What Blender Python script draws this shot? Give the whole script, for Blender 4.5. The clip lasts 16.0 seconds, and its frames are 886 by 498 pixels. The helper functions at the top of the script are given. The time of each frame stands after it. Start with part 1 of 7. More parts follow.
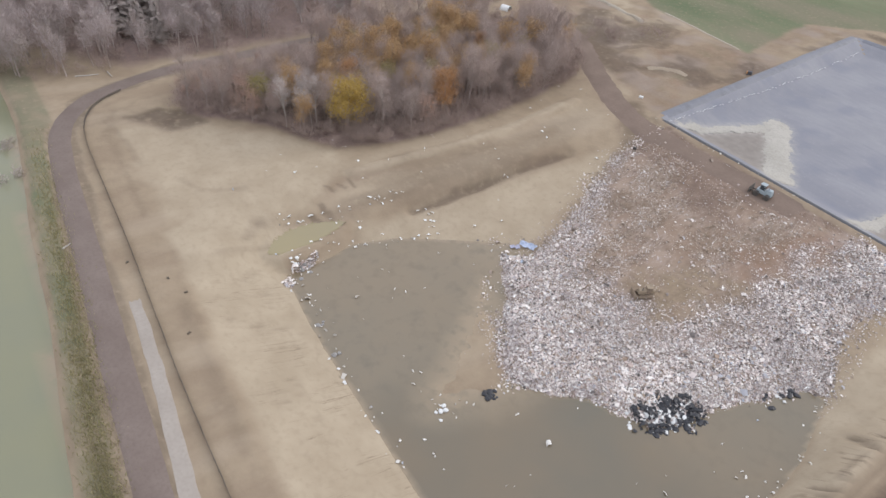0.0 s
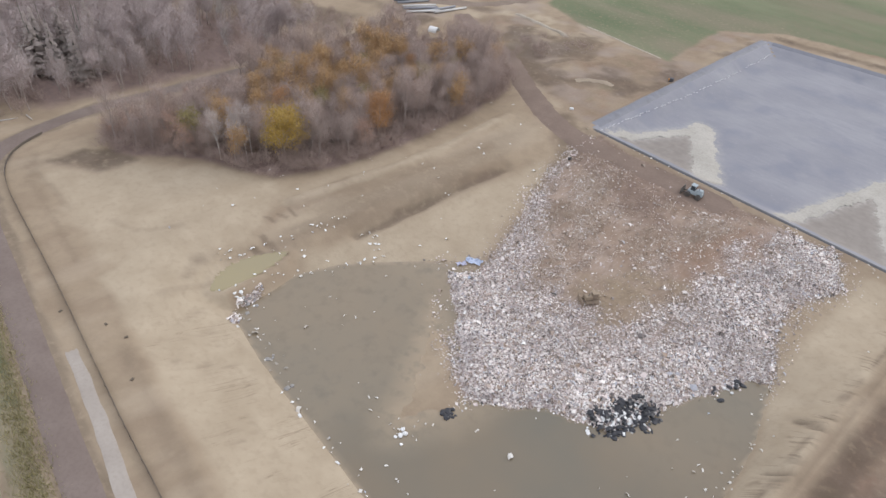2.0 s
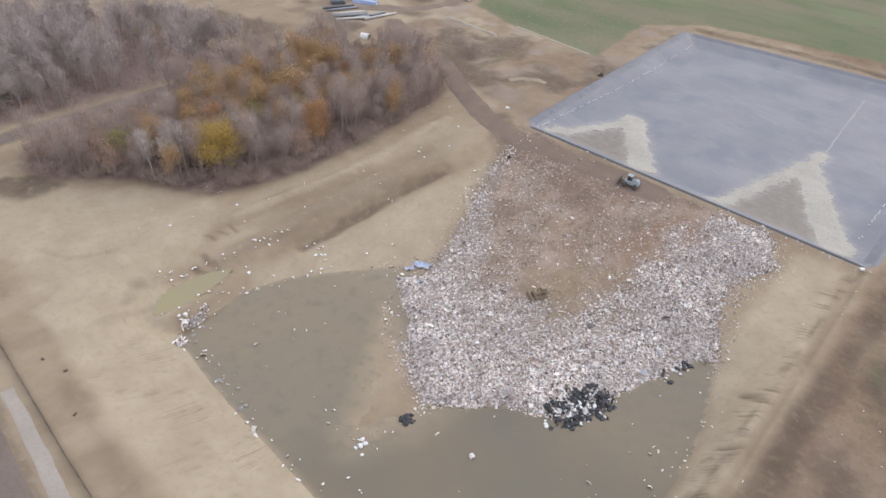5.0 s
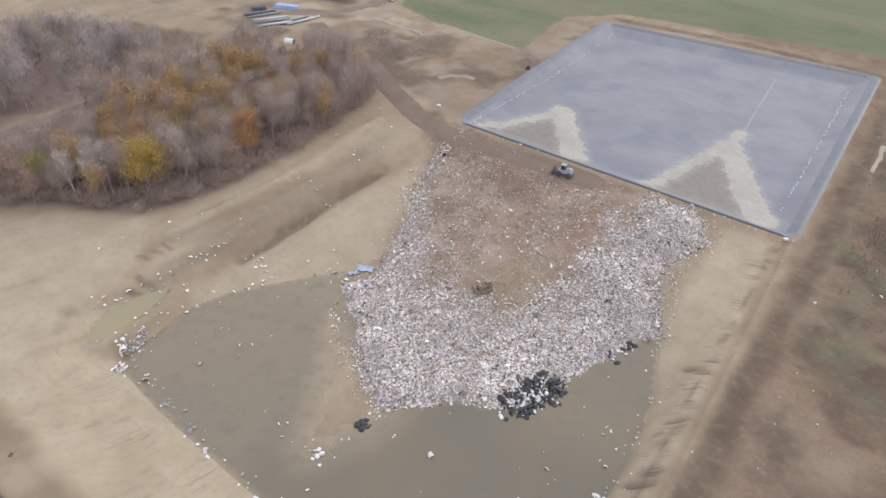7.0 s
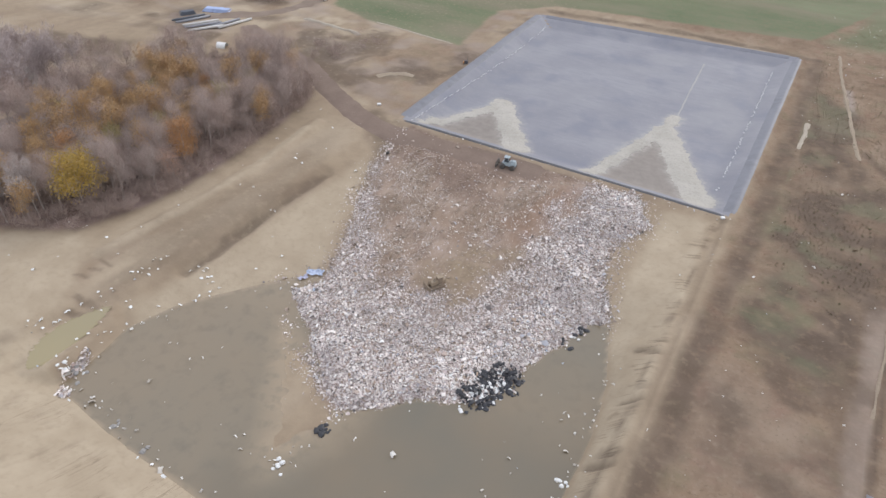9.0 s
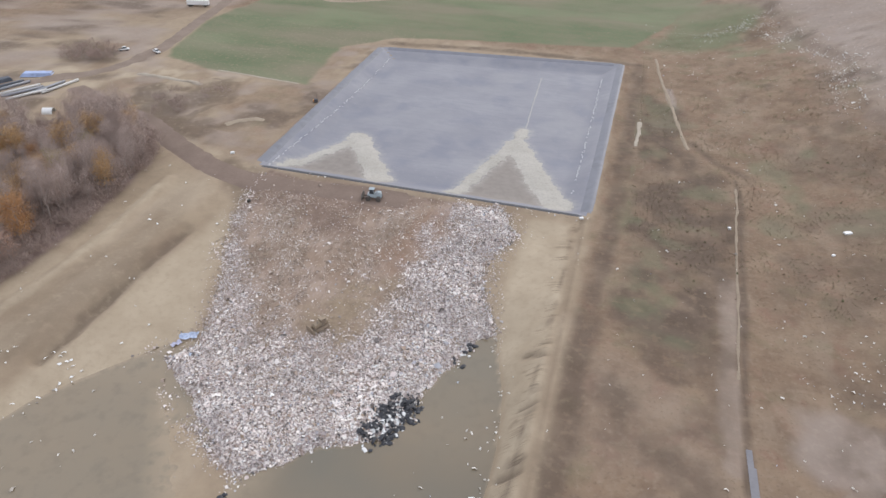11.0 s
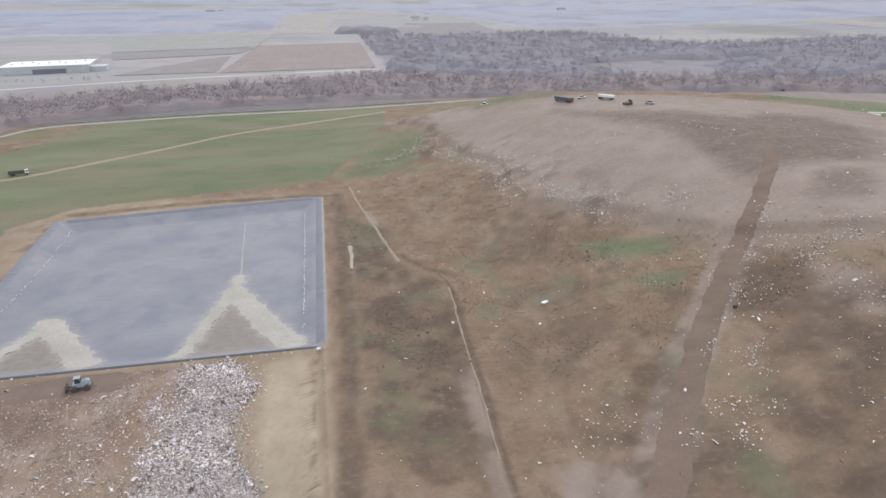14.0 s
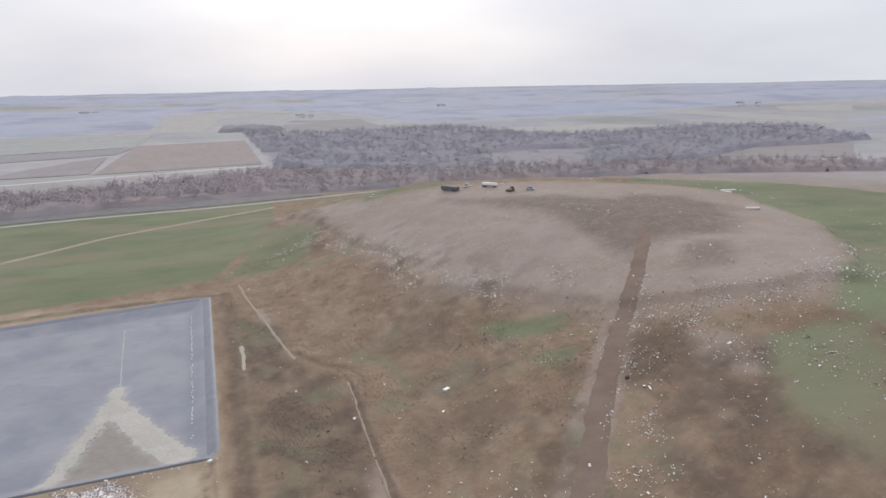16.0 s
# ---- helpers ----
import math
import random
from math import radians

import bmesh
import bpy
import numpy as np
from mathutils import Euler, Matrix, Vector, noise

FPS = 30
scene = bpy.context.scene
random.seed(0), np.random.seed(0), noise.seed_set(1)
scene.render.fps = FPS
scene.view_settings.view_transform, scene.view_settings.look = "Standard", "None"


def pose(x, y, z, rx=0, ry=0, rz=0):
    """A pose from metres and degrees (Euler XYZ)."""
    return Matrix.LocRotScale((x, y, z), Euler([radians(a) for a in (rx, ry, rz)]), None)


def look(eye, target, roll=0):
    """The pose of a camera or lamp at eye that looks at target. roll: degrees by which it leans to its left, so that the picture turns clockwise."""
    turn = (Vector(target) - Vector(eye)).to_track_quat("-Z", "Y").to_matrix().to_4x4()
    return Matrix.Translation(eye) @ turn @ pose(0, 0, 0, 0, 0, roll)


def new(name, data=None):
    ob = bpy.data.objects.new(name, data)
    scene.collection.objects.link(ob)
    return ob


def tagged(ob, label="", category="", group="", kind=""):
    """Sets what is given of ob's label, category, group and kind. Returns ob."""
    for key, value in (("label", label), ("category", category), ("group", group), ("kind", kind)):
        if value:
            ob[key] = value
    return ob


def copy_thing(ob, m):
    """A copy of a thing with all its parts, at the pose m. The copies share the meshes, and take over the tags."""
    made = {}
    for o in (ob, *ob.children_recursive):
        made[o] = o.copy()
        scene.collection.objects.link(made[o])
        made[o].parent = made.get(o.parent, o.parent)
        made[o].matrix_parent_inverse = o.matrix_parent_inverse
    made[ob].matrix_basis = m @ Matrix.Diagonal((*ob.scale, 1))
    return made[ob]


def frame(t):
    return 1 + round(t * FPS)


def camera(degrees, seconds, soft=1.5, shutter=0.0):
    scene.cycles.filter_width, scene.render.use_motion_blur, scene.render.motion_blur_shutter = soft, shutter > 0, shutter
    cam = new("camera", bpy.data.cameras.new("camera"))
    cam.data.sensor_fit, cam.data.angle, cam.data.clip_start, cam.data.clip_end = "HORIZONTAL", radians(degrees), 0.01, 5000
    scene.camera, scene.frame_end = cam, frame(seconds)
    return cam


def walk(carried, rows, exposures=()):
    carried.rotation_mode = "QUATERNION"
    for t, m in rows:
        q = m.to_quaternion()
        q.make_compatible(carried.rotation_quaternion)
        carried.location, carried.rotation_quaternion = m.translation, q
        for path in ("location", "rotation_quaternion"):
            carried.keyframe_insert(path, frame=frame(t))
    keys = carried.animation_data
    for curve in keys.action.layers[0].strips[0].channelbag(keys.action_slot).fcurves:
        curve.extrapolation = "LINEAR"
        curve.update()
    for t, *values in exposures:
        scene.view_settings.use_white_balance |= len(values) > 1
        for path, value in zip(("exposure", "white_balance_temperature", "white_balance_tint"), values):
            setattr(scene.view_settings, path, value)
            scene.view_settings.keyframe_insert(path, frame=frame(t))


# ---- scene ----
cam = camera(68.00, 16.0)
PATH = [
    (0.0, (0.0, 0.0, 105.0), (-60.24, 47.69, 41.00), 5.24),
    (0.5, (0.0, 0.0, 105.0), (-59.45, 49.63, 41.74), 5.03),
    (1.0, (0.0, 0.0, 105.0), (-58.66, 51.47, 42.47), 4.89),
    (1.5, (0.0, 0.0, 105.0), (-57.80, 53.30, 43.21), 4.70),
    (2.0, (0.0, 0.0, 105.0), (-56.81, 55.17, 43.94), 4.43),
    (2.5, (0.0, 0.0, 105.0), (-55.94, 56.66, 44.50), 4.25),
    (3.0, (0.0, 0.0, 105.0), (-54.86, 57.80, 44.59), 4.12),
    (5.5, (0.0, 0.0, 105.0), (-49.91, 62.54, 45.02), 3.65),
    (6.0, (0.0, 0.0, 105.0), (-47.89, 64.20, 45.12), 3.44),
    (6.5, (0.0, 0.0, 105.0), (-46.29, 65.42, 45.20), 3.31),
    (7.0, (0.0, 0.0, 105.0), (-44.66, 66.62, 45.27), 3.11),
    (7.5, (0.0, 0.0, 105.0), (-42.83, 67.88, 45.36), 2.96),
    (8.0, (0.0, 0.0, 105.0), (-41.00, 69.09, 45.46), 2.82),
    (10.3, (0.0, 0.0, 105.0), (-30.16, 75.06, 46.20), 2.13),
    (10.5, (0.0, 0.0, 105.0), (-27.95, 76.57, 47.07), 1.87),
    (11.0, (0.0, 0.0, 105.0), (-22.05, 80.31, 49.64), 1.41),
    (11.5, (0.0, 0.0, 105.0), (-14.97, 83.80, 52.53), 0.92),
    (12.0, (0.0, 0.0, 105.0), (-7.77, 86.53, 55.49), 0.54),
    (12.5, (0.0, 0.0, 105.0), (-0.06, 88.54, 58.53), 0.22),
    (13.0, (0.0, 0.0, 105.0), (7.38, 89.76, 61.55), -0.04),
    (13.5, (0.0, 0.0, 105.0), (12.44, 90.61, 64.56), -0.28),
    (14.0, (0.0, 0.0, 105.0), (17.16, 91.16, 67.64), -0.45),
    (14.5, (0.0, 0.0, 105.0), (22.05, 91.33, 70.76), -0.63),
    (15.0, (0.0, 0.0, 105.0), (26.61, 91.25, 73.92), -0.85),
    (15.5, (0.0, 0.0, 105.0), (30.41, 91.08, 77.08), -0.98),
    (16.0, (0.0, 0.0, 105.0), (33.69, 90.87, 80.34), -1.04),
]
walk(cam, [(t, look(eye, target, roll)) for t, eye, target, roll in PATH], [(0.0, 0.03), (12.0, 0.03), (14.5, 0.02), (15.0, -0.02), (16.0, -0.13)])

# ---- sky and light ----
world = bpy.data.worlds.new("overcast")
scene.world = world
world.use_nodes = True
wn, wl = world.node_tree.nodes, world.node_tree.links
wn.clear()
SUN_TURN, SUN_HEIGHT = radians(12.0), radians(24.0)  # clockwise from the y axis, above the horizon
w_out, w_bg, w_sky = wn.new("ShaderNodeOutputWorld"), wn.new("ShaderNodeBackground"), wn.new("ShaderNodeTexSky")
w_sky.sky_type, w_sky.sun_disc = "NISHITA", False
w_sky.sun_elevation, w_sky.sun_rotation, w_sky.air_density, w_sky.dust_density = SUN_HEIGHT, SUN_TURN, 1.2, 3.0
w_at, w_map, w_noise, w_ramp, w_mix = (wn.new("ShaderNodeTexCoord"), wn.new("ShaderNodeMapping"), wn.new("ShaderNodeTexNoise"),
                                       wn.new("ShaderNodeValToRGB"), wn.new("ShaderNodeMixRGB"))
w_map.inputs["Scale"].default_value = (1.6, 1.6, 6.0)
w_noise.inputs["Scale"].default_value, w_noise.inputs["Detail"].default_value = 1.7, 5.0
w_ramp.color_ramp.elements[0].position, w_ramp.color_ramp.elements[1].position = 0.32, 0.70
w_ramp.color_ramp.elements[0].color = (7.55, 7.9, 9.05, 1)
w_ramp.color_ramp.elements[1].color = (9.2, 9.45, 10.2, 1)
w_mix.inputs["Fac"].default_value = 0.93
w_bg.inputs["Strength"].default_value = 0.1
wl.new(w_at.outputs["Generated"], w_map.inputs["Vector"])
wl.new(w_map.outputs["Vector"], w_noise.inputs["Vector"])
wl.new(w_noise.outputs["Fac"], w_ramp.inputs["Fac"])
wl.new(w_sky.outputs["Color"], w_mix.inputs["Color1"])
wl.new(w_ramp.outputs["Color"], w_mix.inputs["Color2"])
# an overcast sky is brighter overhead than near the horizon
w_sep, w_range, w_scale = wn.new("ShaderNodeSeparateXYZ"), wn.new("ShaderNodeMapRange"), wn.new("ShaderNodeVectorMath")
w_range.inputs["From Max"].default_value, w_range.inputs["To Min"].default_value, w_range.inputs["To Max"].default_value = 0.8, 0.92, 1.5
w_scale.operation = "SCALE"
wl.new(w_at.outputs["Generated"], w_sep.inputs["Vector"])
wl.new(w_sep.outputs["Z"], w_range.inputs["Value"])
# thinner cloud round the hidden sun
w_dot, w_glow, w_sum = wn.new("ShaderNodeVectorMath"), wn.new("ShaderNodeMapRange"), wn.new("ShaderNodeMath")
w_dot.operation, w_sum.operation = "DOT_PRODUCT", "ADD"
w_dot.inputs[1].default_value = (math.sin(SUN_TURN) * math.cos(SUN_HEIGHT), math.cos(SUN_TURN) * math.cos(SUN_HEIGHT), math.sin(SUN_HEIGHT))
w_glow.interpolation_type = "SMOOTHSTEP"
w_glow.inputs["From Min"].default_value, w_glow.inputs["To Max"].default_value = 0.86, 0.20
wl.new(w_at.outputs["Generated"], w_dot.inputs[0])
wl.new(w_dot.outputs["Value"], w_glow.inputs["Value"])
wl.new(w_range.outputs["Result"], w_sum.inputs[0])
wl.new(w_glow.outputs["Result"], w_sum.inputs[1])
wl.new(w_mix.outputs["Color"], w_scale.inputs[0])
wl.new(w_sum.outputs["Value"], w_scale.inputs["Scale"])
wl.new(w_scale.outputs["Vector"], w_bg.inputs["Color"])
wl.new(w_bg.outputs["Background"], w_out.inputs["Surface"])

sun = new("sun", bpy.data.lights.new("sun", "SUN"))
sun.data.energy, sun.data.angle, sun.data.color = 0.9, radians(18), (1.0, 0.95, 0.88)
sun.matrix_world = look((0, 0, 300), (-300 * math.sin(SUN_TURN) * math.cos(SUN_HEIGHT), -300 * math.cos(SUN_TURN) * math.cos(SUN_HEIGHT), 300 - 300 * math.sin(SUN_HEIGHT)))


# ---- materials ----
class Nodes:
    """A small builder for node materials."""

    def __init__(self, name, roughness=0.9, specular=0.3):
        self.mat = bpy.data.materials.new(name)
        self.mat.use_nodes = True
        self.tree = self.mat.node_tree
        self.shader = self.tree.nodes["Principled BSDF"]
        self.shader.inputs["Roughness"].default_value = roughness
        self.shader.inputs["Specular IOR Level"].default_value = specular
        self.where = self.tree.nodes.new("ShaderNodeTexCoord").outputs["Object"]

    def link(self, a, b):
        self.tree.links.new(a, b)

    def noise(self, size, detail=4.0, stretch=(1, 1, 1), low=0.35, high=0.65, rough=0.55):
        """Noise with features of that size in metres, spread to 0..1 between low and high."""
        m = self.tree.nodes.new("ShaderNodeMapping")
        m.inputs["Scale"].default_value = stretch
        n = self.tree.nodes.new("ShaderNodeTexNoise")
        n.inputs["Scale"].default_value, n.inputs["Detail"].default_value, n.inputs["Roughness"].default_value = 1.0 / size, detail, rough
        r = self.tree.nodes.new("ShaderNodeMapRange")
        r.inputs["From Min"].default_value, r.inputs["From Max"].default_value = low, high
        self.link(self.where, m.inputs["Vector"])
        self.link(m.outputs["Vector"], n.inputs["Vector"])
        self.link(n.outputs["Fac"], r.inputs["Value"])
        return r.outputs["Result"]

    def lines(self, stretch, width, detail=2.0):
        """Thin wandering lines: the level curves of stretched noise."""
        raw = self.noise(1.0, detail, stretch, 0.0, 1.0)
        n = self.tree.nodes.new("ShaderNodeMapRange")
        off = self.tree.nodes.new("ShaderNodeMath")
        off.operation = "COMPARE"
        off.inputs[1].default_value, off.inputs[2].default_value = 0.5, width
        self.link(raw, off.inputs[0])
        self.link(off.outputs["Value"], n.inputs["Value"])
        return n.outputs["Result"]

    def mask(self, name, channel):
        a = self.tree.nodes.new("ShaderNodeAttribute")
        a.attribute_name = name
        s = self.tree.nodes.new("ShaderNodeSeparateColor")
        self.link(a.outputs["Color"], s.inputs["Color"])
        return s.outputs[channel]

    def times(self, a, b, how="MULTIPLY"):
        n = self.tree.nodes.new("ShaderNodeMath")
        n.operation, n.use_clamp = how, True
        for value, slot in ((a, n.inputs[0]), (b, n.inputs[1])):
            if isinstance(value, (int, float)):
                slot.default_value = value
            else:
                self.link(value, slot)
        return n.outputs["Value"]

    def mix(self, factor, a, b, how="MIX"):
        n = self.tree.nodes.new("ShaderNodeMixRGB")
        n.blend_type = how
        for value, slot in ((factor, n.inputs["Fac"]), (a, n.inputs["Color1"]), (b, n.inputs["Color2"])):
            if isinstance(value, (int, float)):
                slot.default_value = value
            elif isinstance(value, tuple):
                slot.default_value = (*value, 1)
            else:
                self.link(value, slot)
        return n.outputs["Color"]

    def ramp(self, value, stops, steps=False):
        n = self.tree.nodes.new("ShaderNodeValToRGB")
        ramp = n.color_ramp
        ramp.interpolation = "CONSTANT" if steps else "LINEAR"
        while len(ramp.elements) < len(stops):
            ramp.elements.new(0.5)
        for e, (at, colour) in zip(ramp.elements, stops):
            e.position, e.color = at, (*colour, 1)
        self.link(value, n.inputs["Fac"])
        return n.outputs["Color"]

    def island(self):
        return self.tree.nodes.new("ShaderNodeNewGeometry").outputs["Random Per Island"]

    def chance(self):
        return self.tree.nodes.new("ShaderNodeObjectInfo").outputs["Random"]

    def bump(self, value, strength=0.4, depth=0.1):
        b = self.tree.nodes.new("ShaderNodeBump")
        b.inputs["Strength"].default_value, b.inputs["Distance"].default_value = strength, depth
        self.link(value, b.inputs["Height"])
        self.link(b.outputs["Normal"], self.shader.inputs["Normal"])

    def colour(self, value):
        if isinstance(value, tuple):
            self.shader.inputs["Base Color"].default_value = (*value, 1)
        else:
            self.link(value, self.shader.inputs["Base Color"])
        return self.mat


def plain(name, colour, roughness=0.6, metal=0.0, wear=0.25, size=0.6):
    """A surface of one colour with dirt at two scales."""
    n = Nodes(name, roughness, 0.4)
    n.shader.inputs["Metallic"].default_value = metal
    dirt = n.times(n.noise(size), n.noise(size * 6))
    dark = tuple(c * (1 - wear) + 0.03 * wear for c in colour)
    return n.colour(n.mix(dirt, colour, dark))


def ground_material():
    n = Nodes("earth", 0.95, 0.15)
    clay = n.mix(n.noise(22, 5), (0.355, 0.285, 0.195), (0.295, 0.232, 0.156))
    clay = n.mix(n.times(n.noise(3.2, 5, low=0.42, high=0.75), 0.55), clay, (0.245, 0.192, 0.132))
    clay = n.mix(n.times(n.noise(10, 6, stretch=(1.0, 0.35, 1), low=0.48, high=0.66), 0.7), clay, (0.258, 0.198, 0.136))
    clay = n.mix(n.times(n.noise(14, 6, stretch=(0.9, 0.4, 1), low=0.52, high=0.68), 0.6), clay, (0.40, 0.33, 0.236))
    pale = n.mix(n.noise(9, 6), (0.43, 0.36, 0.255), (0.37, 0.305, 0.212))
    pale = n.mix(n.times(n.noise(1.6, 3, low=0.5, high=0.8), 0.5), pale, (0.30, 0.245, 0.17))
    field = n.mix(n.noise(26, 6), (0.205, 0.147, 0.100), (0.27, 0.204, 0.14))
    field = n.mix(n.times(n.noise(5, 6, low=0.45, high=0.7), 0.55), field, (0.145, 0.102, 0.070))
    field = n.mix(n.times(n.noise(19, 4, low=0.5, high=0.66), 0.75), field, (0.275, 0.215, 0.152))
    field = n.mix(n.times(n.noise(34, 5, low=0.52, high=0.66), 0.6), field, (0.145, 0.103, 0.072))
    field = n.mix(n.times(n.noise(11, 4, low=0.55, high=0.72), 0.5), field, (0.15, 0.15, 0.085))
    field = n.mix(n.times(n.noise(8, 5, low=0.54, high=0.68), 0.6), field, (0.235, 0.150, 0.108))
    field = n.mix(n.times(n.noise(14, 6, stretch=(1.4, 0.7, 1), low=0.53, high=0.64), 0.4), field, (0.31, 0.25, 0.185))
    field = n.mix(n.times(n.noise(1.3, 3, low=0.5, high=0.75), 0.55), field, (0.29, 0.232, 0.172))
    field = n.mix(n.times(n.noise(0.8, 4, low=0.56, high=0.72), 0.5), field, (0.12, 0.092, 0.062))
    field = n.mix(1.0, field, (0.98, 0.957, 0.925), "MULTIPLY")
    dark = n.mix(n.noise(7, 5), (0.100, 0.075, 0.054), (0.140, 0.106, 0.078))
    cap = n.mix(n.noise(30, 5), (0.322, 0.27, 0.223), (0.285, 0.235, 0.192))
    cap = n.mix(n.times(n.noise(18, 5, low=0.5, high=0.66), 0.45), cap, (0.27, 0.208, 0.158))
    cap = n.mix(n.times(n.noise(6, 5, low=0.5, high=0.75), 0.5), cap, (0.26, 0.20, 0.152))
    cap = n.mix(n.times(n.noise(1.6, 4, low=0.5, high=0.72), 0.45), cap, (0.40, 0.335, 0.265))
    grass = n.mix(n.noise(35, 4), (0.128, 0.155, 0.085), (0.162, 0.179, 0.103))
    grass = n.mix(n.times(n.noise(4, 5, low=0.5, high=0.78), 0.6), grass, (0.185, 0.170, 0.105))
    grass = n.mix(n.times(n.noise(48, 5, stretch=(0.5, 1.4, 1), low=0.44, high=0.64), 0.7), grass, (0.225, 0.195, 0.135))
    grass = n.mix(n.times(n.noise(70, 4, stretch=(0.6, 1.5, 1), low=0.5, high=0.66), 0.6), grass, (0.195, 0.222, 0.128))
    waste = n.mix(n.noise(6, 6), (0.275, 0.205, 0.15), (0.36, 0.282, 0.212))
    waste = n.mix(n.times(n.noise(0.9, 4, stretch=(1.6, 0.5, 1), low=0.5, high=0.7), 0.55), waste, (0.45, 0.39, 0.345))
    waste = n.mix(n.times(n.noise(4.5, 6, stretch=(1.5, 0.6, 1), low=0.52, high=0.68), 0.6), waste, (0.155, 0.112, 0.078))
    waste = n.mix(n.times(n.noise(13, 3, low=0.45, high=0.65), 0.6), waste, (0.245, 0.176, 0.118))
    waste = n.mix(n.times(n.mask("driven", "Red"), n.noise(3, 5, low=0.2, high=0.55)), waste, n.mix(n.noise(1.2, 4), (0.165, 0.118, 0.088), (0.225, 0.165, 0.125)))
    waste = n.mix(n.times(n.mask("driven", "Green"), n.noise(3, 5, low=0.2, high=0.6)), waste, n.mix(n.noise(1.4, 4), (0.275, 0.190, 0.132), (0.225, 0.156, 0.108)))
    waste = n.mix(n.times(n.mask("driven", "Blue"), n.noise(4, 5, low=0.2, high=0.6)), waste, n.mix(n.noise(1.4, 4), (0.30, 0.235, 0.155), (0.225, 0.172, 0.115)))
    waste = n.mix(n.mask("marks", "Blue"), waste, n.mix(n.noise(0.5, 4), (0.70, 0.65, 0.63), (0.40, 0.35, 0.33)))
    # washed-out channels as thin dark lines, colour only: down the south bank, and down the east bank
    south = n.times(n.lines((0.8, 0.028, 0.0), 0.007), n.noise(9, 2, stretch=(1, 1, 0), low=0.48, high=0.58))
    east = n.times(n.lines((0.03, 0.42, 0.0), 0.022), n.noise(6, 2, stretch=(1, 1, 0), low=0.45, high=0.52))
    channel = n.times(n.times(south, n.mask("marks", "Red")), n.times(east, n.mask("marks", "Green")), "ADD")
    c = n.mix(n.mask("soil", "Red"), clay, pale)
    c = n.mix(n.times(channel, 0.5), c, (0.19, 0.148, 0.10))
    c = n.mix(n.mask("soil", "Green"), c, field)
    c = n.mix(n.mask("cover", "Red"), c, cap)
    # tones of the far plain, paled and greyed: haze put into the colour
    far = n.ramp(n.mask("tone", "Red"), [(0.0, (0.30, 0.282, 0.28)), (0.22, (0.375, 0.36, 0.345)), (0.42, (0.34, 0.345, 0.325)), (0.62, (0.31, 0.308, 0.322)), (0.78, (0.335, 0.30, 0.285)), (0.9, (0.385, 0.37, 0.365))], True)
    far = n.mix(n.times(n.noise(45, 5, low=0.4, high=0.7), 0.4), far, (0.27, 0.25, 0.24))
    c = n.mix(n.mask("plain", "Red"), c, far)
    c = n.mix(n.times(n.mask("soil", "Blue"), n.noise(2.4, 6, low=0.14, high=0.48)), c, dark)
    c = n.mix(n.mask("plain", "Green"), c, n.mix(n.noise(2.5, 5), (0.27, 0.20, 0.165), (0.22, 0.165, 0.14)))
    c = n.mix(n.mask("plain", "Blue"), c, n.mix(n.noise(20, 5), (0.29, 0.265, 0.262), (0.25, 0.235, 0.24)))
    # floor of the farthest woods in pale blue-grey, haze painted in
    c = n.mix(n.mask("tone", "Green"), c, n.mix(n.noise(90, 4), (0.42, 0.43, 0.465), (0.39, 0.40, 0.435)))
    c = n.mix(n.times(n.mask("cover", "Green"), n.noise(2.0, 5, low=0.15, high=0.45)), c, grass)
    c = n.mix(n.mask("cover", "Blue"), c, waste)
    n.bump(n.noise(0.8, 5, low=0, high=1), 0.5, 0.15)
    return n.colour(n.mix(1.0, c, (1.0, 0.985, 1.02), "MULTIPLY"))


def water_material(name, mud, clear):
    n = Nodes(name, 0.16, 0.5)
    n.bump(n.noise(0.5, 3, stretch=(1, 2.2, 1), low=0, high=1), 0.06, 0.05)
    silt = n.times(n.mask("silt", "Red"), n.noise(3, 4, low=0.1, high=0.5))
    return n.colour(n.mix(silt, n.mix(n.noise(30, 3), mud, clear), (0.30, 0.235, 0.158)))


def road_material(name, a, b, rut):
    n = Nodes(name, 0.92, 0.2)
    c = n.mix(n.noise(9, 5), a, b)
    c = n.mix(n.times(n.noise(0.7, 4, low=0.45, high=0.8), 0.6), c, rut)
    n.bump(n.noise(0.5, 4, low=0, high=1), 0.5, 0.08)
    return n.colour(c)


def liner_material():
    n = Nodes("drainage gravel", 0.75, 0.35)
    c = n.mix(n.noise(24, 5), (0.222, 0.222, 0.246), (0.272, 0.270, 0.290))
    c = n.mix(n.times(n.noise(3, 6, stretch=(0.35, 1.6, 1), low=0.45, high=0.75), 0.5), c, (0.195, 0.198, 0.232))
    c = n.mix(n.times(n.noise(1.1, 4, low=0.6, high=0.8), 0.5), c, (0.34, 0.335, 0.35))
    c = n.mix(n.times(n.noise(38, 4, low=0.5, high=0.7), 0.5), c, (0.315, 0.31, 0.318))
    c = n.mix(n.times(n.noise(17, 5, low=0.52, high=0.68), 0.6), c, (0.185, 0.192, 0.232))
    speck = n.noise(1.4, 6, low=0.30, high=0.62)
    c = n.mix(n.mask("bed", "Green"), c, n.mix(n.noise(2.5, 5), (0.262, 0.232, 0.205), (0.225, 0.198, 0.175)))
    c = n.mix(n.times(n.mask("bed", "Red"), speck), c, (0.42, 0.395, 0.352))
    n.bump(n.noise(0.35, 4, low=0, high=1), 0.4, 0.05)
    return n.colour(c)


